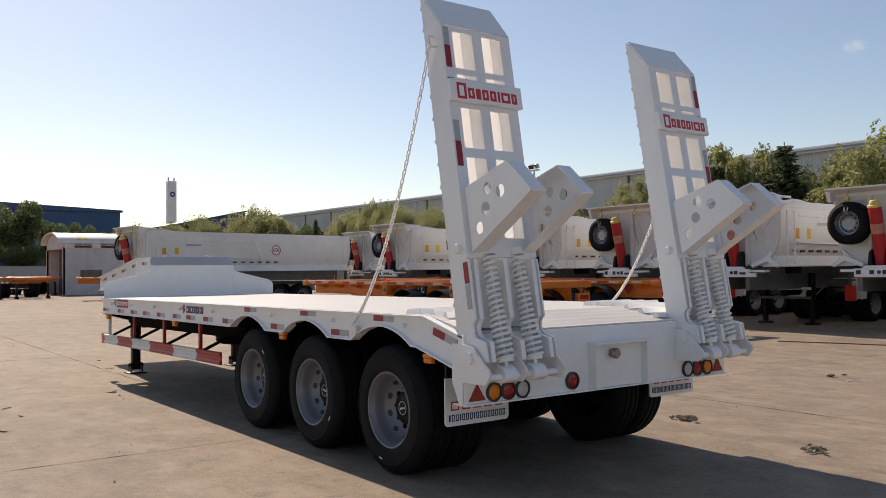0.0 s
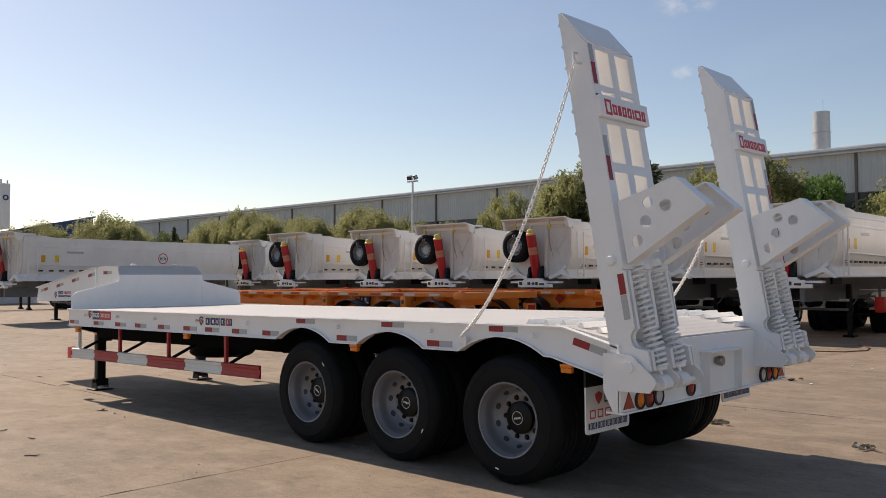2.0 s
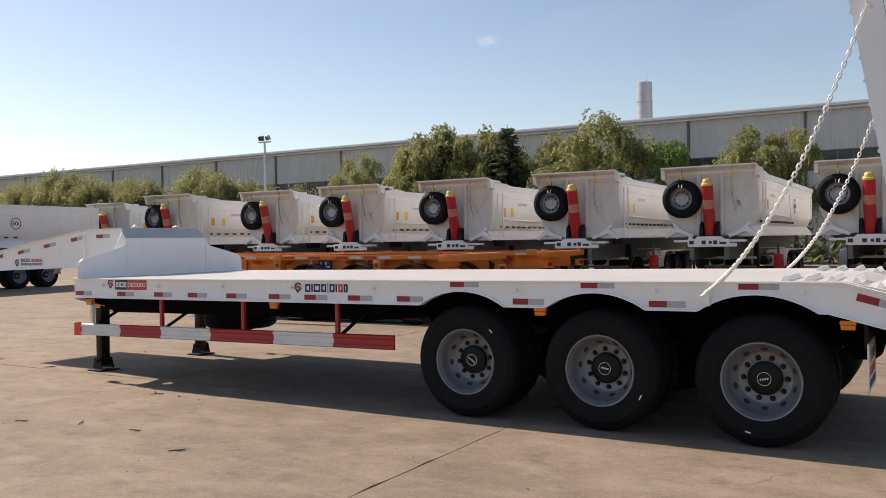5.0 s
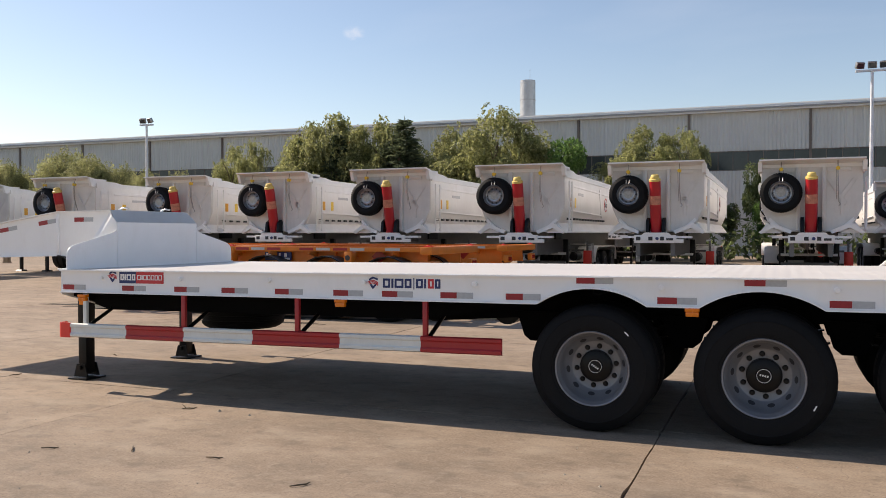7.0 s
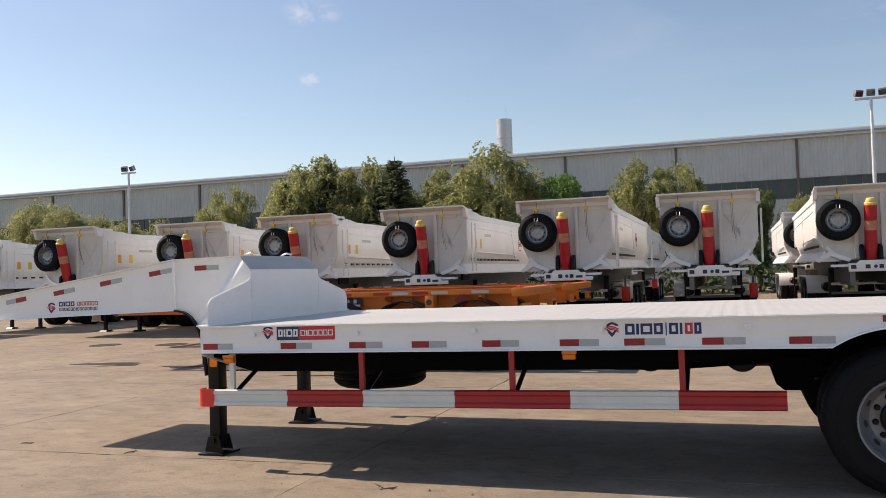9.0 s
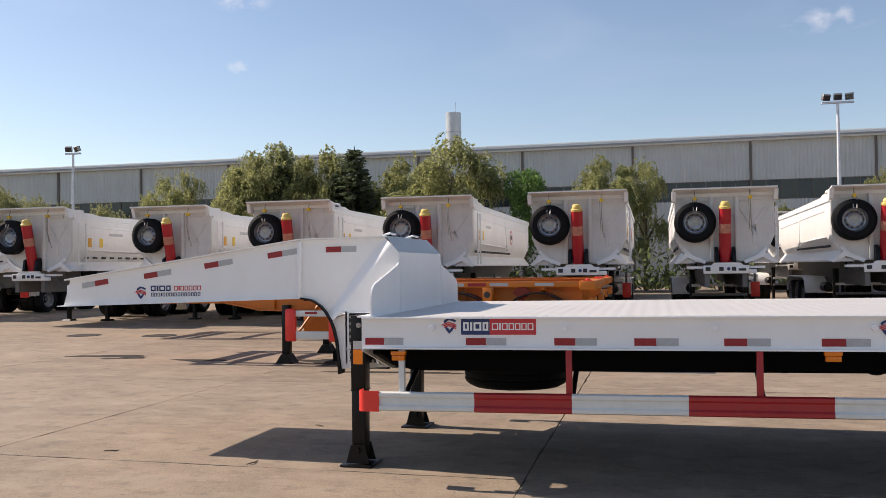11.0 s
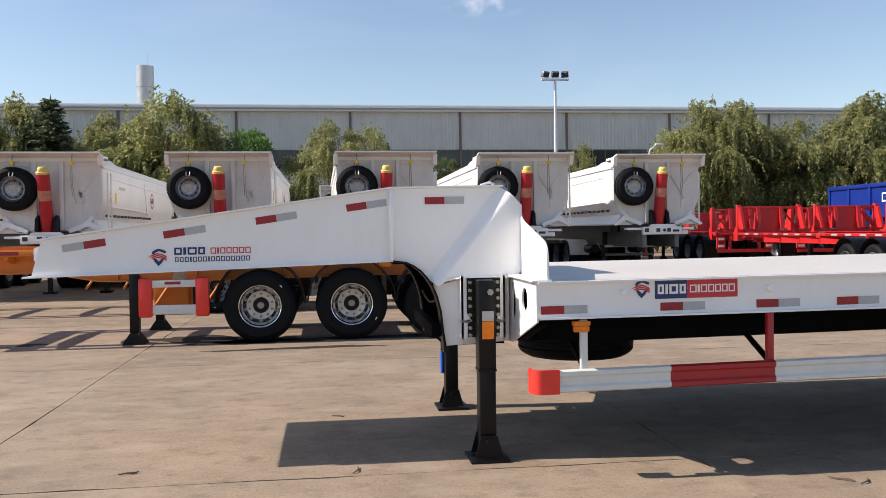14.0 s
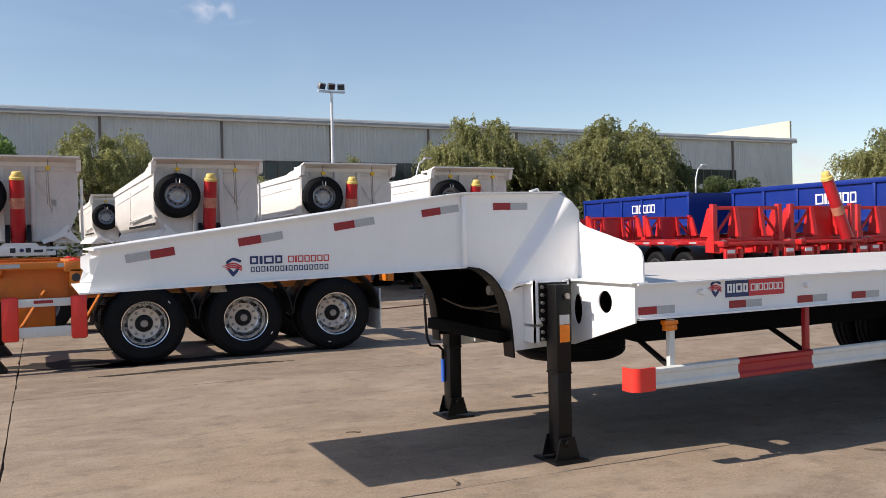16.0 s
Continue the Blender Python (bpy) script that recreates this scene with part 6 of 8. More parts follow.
def chassis(at, paint, label, group, length=11.6, uprights=(), wheels=(1.9, 3.21, 4.53), kind=WHEEL_SILVER, fenders=True, guard=True, z1=1.38, lx=None, tail=0, neck=0.0):
    """A skeletal container trailer; runs along +x from its tail at x = 0, near side at y = 0."""
    C = thing("container_chassis", label, "trailer", group, at)
    P_ = lambda nm, bm, m_, l="", par=None: part(nm, bm, m_, par or C, l)
    for y in ((0.3, 2.02) if neck else (0.72, 1.6)):
        bm = B()
        if neck:
            prism(bm, [(0.1, z1 - 0.34), (neck - 1.15, z1 - 0.34), (neck - 0.45, 0.92), (neck + 0.5, 0.9), (length - 0.2, 0.95), (length - 0.2, z1 - 0.1), (0.1, z1 - 0.1)], "y", y + 0.06, y + 0.08)
            box(bm, 0.1, length - 0.2, y, y + 0.14, z1 - 0.12, z1 - 0.1)
            prism(bm, [(0.1, z1 - 0.36), (neck - 1.15, z1 - 0.36), (neck - 0.45, 0.9), (neck + 0.5, 0.88), (length - 0.2, 0.93), (length - 0.2, 0.95), (neck + 0.5, 0.9), (neck - 0.45, 0.92), (neck - 1.15, z1 - 0.34), (0.1, z1 - 0.34)], "y", y, y + 0.14)
        else:
            prism(bm, [(y, z1 - 0.12), (y, z1 - 0.14), (y + 0.06, z1 - 0.15), (y + 0.06, 1.01), (y, 1.0), (y, 0.98), (y + 0.14, 0.98), (y + 0.14, 1.0), (y + 0.08, 1.01), (y + 0.08, z1 - 0.15), (y + 0.14, z1 - 0.14), (y + 0.14, z1 - 0.12)], "x", 0.1, length)
        beam = P_("main_beam", bm, paint)
        if neck:
            for x in (neck - 0.2, neck + 0.9, neck + 2.1, neck + 3.2):
                bm = B(); box(bm, x, x + 0.02, y, y + 0.06, 0.93, z1 - 0.12)
                P_("stiffener", bm, paint, par=beam)
    if neck:
        for x in (neck + 0.35, neck + 1.05):
            bm = B(); tube(bm, [(x, 0.06, 0.52), (x + 0.3, 0.28, 1.0)], 0.025, 8)
            P_("guard_strut", bm, paint)
    for x in (0.0, length * 0.48, length - 0.2):
        bm = B()
        if uprights:
            box(bm, x, x + 0.2, 0.06, 2.4, z1 - 0.13, z1 - 0.04, 0.012)
            for ya in (0.0, 2.28):
                box(bm, x, x + 0.24, ya, ya + 0.18, z1 - 0.16, z1 - 0.01, 0.012)
        else:
            box(bm, x, x + 0.24, 0.0, 2.46, z1 - (0.15 if neck else 0.17), z1 - 0.01, 0.012)
        bol = P_("bolster", bm, paint, "painted cross bolster with twist locks")
        for y in (0.03, 2.29):
            bm = B(); box(bm, x + 0.05, x + 0.19, y + 0.01, y + 0.13, z1 - 0.01, z1 + 0.005); lathe(bm, [(0.035, z1 + 0.005), (0.035, z1 + 0.012), (0.024, z1 + 0.024), (0.0, z1 + 0.028)], (x + 0.12, y + 0.07, 0), 'z', 10)
            P_("twist_lock", bm, BRIGHTRED if paint is ORANGE else STEEL, par=bol)
    dep = 0.3 if neck else 0.22
    for k in range(9):
        x = 0.7 + k * (length - 1.5) / 8
        bm = B(); prism(bm, [(0.06, z1 - 0.1), (2.4, z1 - 0.1), (2.4, z1 - 0.15), (1.75, z1 - dep), (0.71, z1 - dep), (0.06, z1 - 0.15)], "x", x, x + 0.05)
        P_("outrigger", bm, paint)
    for y, yf in ((0.02, 0.018), (2.38, 2.442)):
        bm = B(); box(bm, 0.24, length - 0.2, y, y + 0.06, z1 - 0.1, z1 - 0.02, 0.004); box(bm, 0.24, length - 0.2, y + (0.02 if y < 1 else -0.08), y + (0.14 if y < 1 else 0.04), z1 - 0.022, z1 - 0.014)
        P_("side_rail", bm, paint, "thin painted side rail")
        n_ = int((length - 0.8) / 0.36)
        for k in range(n_):
            if k % 5 == 4:
                continue
            x = 0.4 + k * 0.36
            bm = B(); box(bm, x, x + 0.3, *sorted((yf, yf + (-0.003 if y < 1 else 0.003))), z1 - 0.085, z1 - 0.035)
            P_("reflector", bm, TAPE_RED if k % 2 else TAPE_SILVER)
    for x in (length * 0.48 + 0.05, length * 0.795):
        bm = B(); box(bm, x, x + 0.16, 0.0, 0.2, z1 - 0.34, z1 - 0.1, 0.02)
        lug = P_("lock_box", bm, paint)
        bm = B(); lathe(bm, [(0.0, -0.003), (0.05, -0.003), (0.052, 0.0)], (x + 0.08, 0.0, z1 - 0.22), "y", 16)
        P_("box_hole", bm, PRINT_BLACK, par=lug)
    bm = B(); box(bm, length * 0.57, length * 0.57 + 0.6, 0.3, 0.32, z1 - 0.29, z1 - 0.13)
    P_("sign_panel", bm, NAVY if paint is ORANGE else PRINT_WHITE, "small printed panel under the rail")
    if neck:
        bm = B()
        for k in range(4):
            box(bm, length * 0.57 + 0.03 + 0.065 * k, length * 0.57 + 0.08 + 0.065 * k, 0.297, 0.299, z1 - 0.21, z1 - 0.15)
        box(bm, length * 0.57 + 0.32, length * 0.57 + 0.36, 0.297, 0.299, z1 - 0.22, z1 - 0.15); box(bm, length * 0.57 + 0.44, length * 0.57 + 0.5, 0.297, 0.299, z1 - 0.22, z1 - 0.15); box(bm, length * 0.57 + 0.36, length * 0.57 + 0.57, 0.297, 0.299, z1 - 0.28, z1 - 0.24)
        P_("panel_print", bm, PRINT_WHITE)
    bm = B(); prism(bm, [(length - 1.3, z1 - 0.2), (length - 1.15, z1 - 0.35), (length - 1.0, z1 - 0.2), (length - 1.15, z1 - 0.05)], "y", 0.285, 0.289)
    P_("hazard_diamond", bm, LENS_RED, "red diamond sign")
    tx = length if tail else 0.0
    td = -1 if tail else 1
    if not tail:
        bm = B(); box(bm, 0.0, 0.05, 0.1, 2.36, 0.5, 0.64, 0.006)
        P_("rear_bumper", bm, paint)
    for y in (() if tail else (0.55, 1.78)):
        bm = B(); box(bm, *sorted((tx + td * 0.02, tx + td * 0.12)), y, y + 0.1, 0.64, z1 - 0.22)
        P_("bumper_bracket", bm, paint)
    for y in (0.04, 2.06):
        bm = B(); box(bm, *sorted((tx - td * 0.04, tx + td * 0.06)), y, y + 0.36, 0.95 if tail else 0.66, 1.12, 0.01)
        lb = P_("lamp_box", bm, paint)
        for z, m_ in (((0.99, LENS_RED),) if tail else ((0.72, PRINT_WHITE), (0.86, LENS_RED), (1.0, PRINT_WHITE))):
            bm = B(); box(bm, *sorted((tx - td * 0.04, tx - td * 0.05)), y + 0.06, y + 0.3, z, z + 0.09)
            P_("tail_lamp", bm, m_, par=lb)
    for x in wheels:
        wheel(C, pose(x, 0.03, 0.52), kind, nuts=kind is not WHEEL_FAR)
        wheel(C, pose(x, 2.43, 0.52, 0, 0, 180), kind, nuts=False)
        bm = B(); rod(bm, (x, 0.2, 0.52), (x, 2.26, 0.52), 0.07, 12)
        P_("axle", bm, BLACK)
        bm = B(); box(bm, x - 0.5, x + 0.5, 0.72, 0.82, 0.62, 0.7); box(bm, x - 0.5, x + 0.5, 1.64, 1.74, 0.62, 0.7); box(bm, x + 0.55, x + 0.7, 0.7, 1.76, 0.6, 0.92)
        P_("spring_pack", bm, BLACK)
        if fenders:
            for y in (-0.03, 1.83):
                P_("fender", fender(B(), x, y), BLACK, "black glossy plastic wheel fender")
    fx = wheels[-1] + 0.66 if tail else wheels[0] - 0.68
    for y in (0.0, 1.86):
        bm = B(); prism(bm, [(y, 0.3), (y + 0.04, 0.25), (y + 0.56, 0.25), (y + 0.6, 0.3), (y + 0.6, 0.85), (y, 0.85)], "x", fx, fx + 0.02)
        P_("mud_flap", bm, ZINC if kind is WHEEL_ALLOY else BLACK)
    lx = lx or length * 0.57
    for y in (0.25, 2.1):
        bm = B(); box(bm, lx, lx + 0.13, y, y + 0.13, 0.12, 1.0, 0.006); prism(bm, [(lx - 0.1, 0.0), (lx + 0.23, 0.0), (lx + 0.12, 0.16), (lx + 0.01, 0.16)], "y", y - 0.06, y + 0.19)
        P_("landing_leg", bm, BLACK, "black landing leg")
    if guard:
        gx = lx + 0.24
        for z, h in ((0.44, 0.13), (0.82, 0.1)):
            bm = B(); box(bm, gx, gx + 0.78, 0.0, 0.03, z, z + h, 0.004)
            P_("guard_rail", bm, WGUARD, "white side guard rail")
        for x, m_ in ((gx - 0.06, BRIGHTRED), (gx + 0.72, BRIGHTRED)):
            bm = B(); box(bm, x, x + 0.19, -0.03, 0.06, 0.4, 0.95, 0.03)
            P_("guard_end", bm, m_, "bright red guard end")
        bm = B(); box(bm, gx + 0.3, gx + 0.52, -0.004, 0.0, 0.86, 0.9)
        P_("reflector", bm, TAPE_RED)
        bm = B(); box(bm, gx + 0.05, gx + 0.55, 0.5, 0.9, 0.45, 0.9, 0.02)
        P_("tool_box", bm, paint)
    ZS = 2.33
    for x in uprights:
        d_ = 1 if x < length / 2 else -1
        bm = B(); box(bm, x + 0.03, x + 0.13, 0.3, 2.16, z1 - 0.04, z1 + 0.05, 0.01)
        up = P_("container_stop", bm, paint, "painted upright container stop frame")
        for y in (0.02, 2.29):
            bm = B(); box(bm, x, x + 0.15, y, y + 0.15, z1 - 0.3, ZS, 0.01); prism(bm, [(x - 0.04, z1 - 0.32), (x + 0.3, z1 - 0.32), (x + 0.3, z1 - 0.05), (x + 0.15, z1 + 0.2), (x - 0.04, z1 + 0.2)], 'y', y - 0.02, y + 0.17); prism(bm, [(x + 0.075, z1 + 0.1), (x + 0.075 + d_ * 0.5, z1 + 0.1), (x + 0.075 + d_ * 0.5, z1 + 0.16), (x + 0.075 + d_ * 0.2, ZS - 0.12), (x + 0.075, ZS - 0.06)], "y", y + 0.03, y + 0.12)
            P_("stop_post", bm, paint, par=up)
        bm = B(); box(bm, x + 0.03, x + 0.12, 0.17, 2.29, ZS - 0.16, ZS - 0.06, 0.008)
        P_("top_bar", bm, paint, par=up)
        for y in (0.74, 1.6):
            bm = B(); prism(bm, [(x - 0.02, ZS - 0.08), (x + 0.14, ZS - 0.08), (x + 0.3, z1 + 0.1), (x - 0.16, z1 + 0.1)], "y", y, y + 0.12)
            P_("inner_post", bm, paint, par=up)
        bm = B(); box(bm, x + 0.05, x + 0.09, 0.86, 1.6, z1 + 0.05, ZS - 0.16)
        P_("stop_panel", bm, paint, par=up)
        for ya, yb in ((0.15, 0.76), (2.31, 1.7)):
            bm = B(); tube(bm, [(x + 0.075, ya, z1 + 0.14), (x + 0.075, yb, ZS - 0.16)], 0.04, 8)
            P_("stop_brace", bm, paint, par=up)
    return C


G_OR = "parked orange container chassis"
# near one: runs towards -x from its tail
chassis(pose(-14.2, 7.1, 0), ORANGE, "orange skeletal container trailer with polished alloy wheels", G_OR, length=8.5, wheels=(5.03, 6.34, 7.63), kind=WHEEL_ALLOY, lx=3.18, z1=1.39, tail=1, neck=3.2)
chassis(pose(-17.8, 11.9, 0), ORANGE, "orange skeletal container trailer with black fenders", G_OR, length=12.0, wheels=(7.4, 8.71, 10.02), kind=WHEEL_SILVER, guard=False, z1=1.36, tail=1, neck=4.6)
for x, y in ((-58.9, 3.5), (-58.9, 6.3), (-66.8, 8.4)):
    chassis(pose(x, y, 0), ORANGE, "short orange skeletal container trailer far across the yard", G_OR, length=6.8, wheels=(0.7, 1.95), lx=6.3, guard=False, fenders=False)
chassis(pose(-46.0, 20.5, 0, 0, 0, -97), ORANGE, "orange skeletal container trailer far across the yard", G_OR, length=11.6, guard=False, fenders=False)
G_RED = "parked red container chassis"
for x, y, a in ((8.42, 12.5, 87), (11.2, 12.4, 86), (14.3, 12.7, 86), (9.75, 27.2, 88), (12.5, 26.0, 88), (15.0, 27.6, 87)):
    chassis(pose(x, y, 0, 0, 0, a), RED, "red skeletal container trailer with upright stops", G_RED, length=11.7, kind=WHEEL_FAR, uprights=(0.42, 11.4), wheels=(1.7, 3.01, 4.32), guard=False, z1=1.34)
bm = B(); lathe(bm, [(0.0, 0.0), (0.17, 0.0), (0.16, 1.8), (0.14, 1.88), (0.0, 1.88)], n=18, axis="z")
cy = thing("hydraulic_cylinder", "red hydraulic cylinder with a yellow head leaning on a red trailer", "cylinder", at=pose(10.56, 12.56, 1.34, 0, -25, 0))
part("barrel", bm, CRIMSON, cy)
bm = B(); lathe(bm, [(0.15, 1.82), (0.172, 1.82), (0.168, 1.9), (0.13, 1.92), (0.12, 2.02), (0.09, 2.06), (0.0, 2.06)], n=18, axis="z")
part("head", bm, HEAD_YELLOW, cy, "yellow wrapped cylinder head")
bm = B(); lathe(bm, [(0.171, 0.75), (0.172, 0.75), (0.172, 1.0), (0.171, 1.0)], n=18, axis="z")
part("paper_band", bm, bpy.data.materials["paper_band_tan"], cy)

# ---------------------------------------------------------------- blue tipping bodies


def blue_tipper(at, label):
    D = thing("blue_tipper", label, "trailer", "parked blue tipping trailers", at)
    L = 9.0
    bm = B(); prism(bm, [(-1.22, 3.35), (-1.22, 1.9), (-0.9, 1.5), (0.9, 1.5), (1.22, 1.9), (1.22, 3.35)], "x", 0, L)
    body = part("body", bm, BLUE, D, "blue ribbed tipping body")
    for s in (-1, 1):
        bm = B(); box(bm, -0.05, L + 0.05, min(s * 1.22, s * 1.3), max(s * 1.22, s * 1.3), 3.22, 3.4, 0.01)
        part("top_rail", bm, BLUE, body)
        bm = B(); box(bm, 0, L, min(s * 1.22, s * 1.28), max(s * 1.22, s * 1.28), 1.86, 1.98, 0.01)
        part("bottom_rail", bm, BLUE, body)
        for k in range(6):
            x = k * (L - 0.14) / 5
            bm = B(); box(bm, x, x + 0.14, min(s * 1.22, s * 1.29), max(s * 1.22, s * 1.29), 1.98, 3.22, 0.01)
            part("side_post", bm, BLUE, body)
        bm = letters(B(), [0.38, 0.1, 0.3, 0.28, 0.28, 0.28], 4.5, 0.4, 0.05, a=0, z0=2.55)
        if s > 0:
            moved(bm, Matrix.Translation((L, 0, 0)) @ Matrix.Rotation(math.pi, 4, 'Z'))
        part("lettering", moved(bm, Matrix.Translation((0, s * 1.225, 0))), PRINT_WHITE, body, "white maker print as bars")
        bm = letters(B(), [0.07] * 7, 0.5, 0.16, 0.03, a=0, z0=2.05)
        if s > 0:
            moved(bm, Matrix.Translation((L, 0, 0)) @ Matrix.Rotation(math.pi, 4, 'Z'))
        part("lettering", moved(bm, Matrix.Translation((0, s * 1.225, 0))), PRINT_WHITE, body)
    bm = B(); box(bm, 0.2, L - 0.2, -0.5, -0.38, 1.0, 1.45); box(bm, 0.2, L - 0.2, 0.38, 0.5, 1.0, 1.45)
    part("chassis_beam", bm, RED, D)
    for x in (1.2, 2.5, 6.6):
        wheel(D, pose(x, -1.2, 0.52), WHEEL_FAR, nuts=False)
        wheel(D, pose(x, 1.2, 0.52, 0, 0, 180), WHEEL_FAR, nuts=False)
    return D


bt = blue_tipper(pose(17.0, 24.9, 0, 0, 0, 86), "royal blue tipping trailer with white print")
for x, y, a in ((17.7, 14.4, 88), (21.4, 14.2, 87), (25.2, 14.6, 88), (20.6, 26.0, 86), (24.4, 26.5, 86), (28.2, 27.0, 87), (32.0, 27.6, 87)):
    copy_thing(bt, pose(x, y, 0, 0, 0, a))

# ---------------------------------------------------------------- factory hall
HX0, HX1, HY, HZ = -124.68, 60.0, 60.0, 10.75
hall = thing("factory_hall", "long grey corrugated factory hall with a dark window band", "building", at=pose(0, HY, 0))
BAY = 8.45


def corrugated(w, z0, z1, pitch=0.28, depth=0.035):
    bm = B()
    n = int(w / pitch)
    xs = []
    for i in range(n):
        a = i * w / n
        p = w / n
        xs += [(a, 0.0), (a + 0.3 * p, 0.0), (a + 0.42 * p, -depth), (a + 0.82 * p, -depth), (a + 0.95 * p, 0.0)]
    xs.append((w, 0.0))
    lo = [bm.verts.new((x, y, z0)) for x, y in xs]
    hi = [bm.verts.new((x, y, z1)) for x, y in xs]
    for i in range(len(xs) - 1):
        bm.faces.new((lo[i], lo[i + 1], hi[i + 1], hi[i]))
    return bm


UP = mesh_of("upper_cladding", corrugated(BAY, 7.75, 10.65), CLAD, False)
LOW = mesh_of("lower_cladding", corrugated(BAY, 0.0, 6.3), CLAD, False)
LOW_END = mesh_of("end_cladding", corrugated(BAY, 6.3, 7.75), CLAD, False)
bm = B(); box(bm, 0.03, BAY / 8 - 0.03, 0.05, 0.07, 6.36, 7.69)
PANE = mesh_of("pane", bm, GLASS)
bm = B(); box(bm, 0, BAY, 0.1, 0.14, 6.3, 7.75)
BACKING = mesh_of("window_band", bm, GLASS)
bm = B(); box(bm, 0, BAY, 0.0, 0.08, 6.28, 6.36); box(bm, 0, BAY, 0.0, 0.08, 7.69, 7.77)
for k in range(9):
    box(bm, k * BAY / 8 - 0.03, k * BAY / 8 + 0.03, 0.02, 0.08, 6.36, 7.69)
FRM = mesh_of("window_frame", bm, PIPE)
bm = B(); box(bm, -0.085, 0.085, -0.16, 0.0, 0.0, 10.6)
POST = mesh_of("downpipe", bm, PIPE)
x = HX0
while x < HX1 - 1:
    sx = min(1.0, (60.5 - x) / BAY)
    for me in (UP, LOW):
        o = part(me.name, me, None, hall)
        o.location, o.scale = (x, 0, 0), (sx, 1, 1)
    if x > 51:
        o = part("end_cladding", LOW_END, None, hall)
        o.location, o.scale = (x, 0, 0), (sx, 1, 1)
        part("downpipe", POST, None, hall).location = (x - 0.5, 0, 0)
        x += BAY
        continue
    w = part("window_band", BACKING, None, hall, "dark glazed window band")
    w.location, w.scale = (x, 0, 0), (sx, 1, 1)
    part("window_frame", FRM, None, w)
    for k in range(8):
        pn = part("pane", PANE, None, w)
        pn.location, pn.rotation_euler = (k * BAY / 8, 0, 0), (0.006 * math.sin(k * 3.1 + x), 0, 0.01 * math.sin(k * 2.3 + x))
    if sx == 1.0:
        part("downpipe", POST, None, hall).location = (x, 0, 0)
    x += BAY
HX1 = 60.5
bm = B(); prism(bm, [(-0.35, 10.62), (-0.35, 11.0), (-0.3, 11.12), (0.3, 11.17), (14, 11.5), (28, 11.17), (28, 10.97), (0.2, 10.64)], "x", HX0 - 0.3, HX1 + 0.3)
part("roof", bm, CLAD_TRIM, hall, "pale grey low-pitched metal roof")
bm = B(); box(bm, HX0 - 0.3, HX1 + 0.3, -0.42, -0.352, 10.76, 10.88)
part("gutter", bm, EDGE, hall)
bm = B(); box(bm, HX1 - 0.05, HX1, 0, 28, 0, 10.6); box(bm, HX0, HX0 + 0.05, 0, 28, 0, 10.6); box(bm, HX0, HX1, 27.9, 28, 0, 10.6)
part("end_wall", bm, CLAD, hall)
bm = B(); prism(bm, [(0.05, 11.1), (9.6, 11.35), (14, 11.45), (14, 13.0), (0.05, 12.97)], "x", HX1 - 0.25, HX1)
part("parapet", bm, mat("cream_parapet", (0.52, 0.5, 0.4), 0.6, var=0.05, scale=0.5), hall, "pale raised parapet")

# ---------------------------------------------------------------- chimney and tower
ch = thing("chimney", "pale grey round metal chimney behind the hall", "chimney", at=pose(-26.79, 87.3, 0))
bm = B(); lathe(bm, [(0.0, 0), (0.9, 0), (0.87, 19.04), (0.74, 19.04), (0.74, 18.7), (0.0, 18.7)], n=28, axis="z")
part("flue", bm, mat("flue_steel", (0.4, 0.41, 0.42), 0.4, metal=0.6, var=0.15, scale=1.2, dirt=(0.2, 0.19, 0.18), dirt_amount=0.3), ch)
bm = B(); lathe(bm, [(0.87, 16.8), (0.91, 16.8), (0.91, 16.86), (0.87, 16.86)], n=28, axis="z")
part("band", bm, STEEL, ch)
bm = B(); rod(bm, (0.45, -0.7, 19.0), (0.45, -0.7, 20.2), 0.018, 6)
part("lightning_rod", bm, STEEL, ch)
tw = thing("water_tower", "tall slim white tower with a round grey emblem", "tower", at=Matrix.LocRotScale((-200, 66.7, 0), None, (1.63, 1.63, 1.63)))
bm = B(); box(bm, -0.6, 0.6, -0.62, 0.62, 0, 14.6, 0.05)
part("shaft", bm, CLAD_TRIM, tw)
bm = B(); box(bm, -0.1, 0.1, -0.5, -0.35, 14.6, 15.2); box(bm, -0.1, 0.1, 0.35, 0.5, 14.6, 15.1)
part("antenna", bm, STEEL, tw)
bm = B(); lathe(bm, [(0.2, 0.0), (0.4, 0.0), (0.4, 0.03), (0.2, 0.03)], (0.61, 0, 12.6), "x", 20)
part("emblem", bm, NAVY, tw)

# ---------------------------------------------------------------- floodlight masts and street lamps


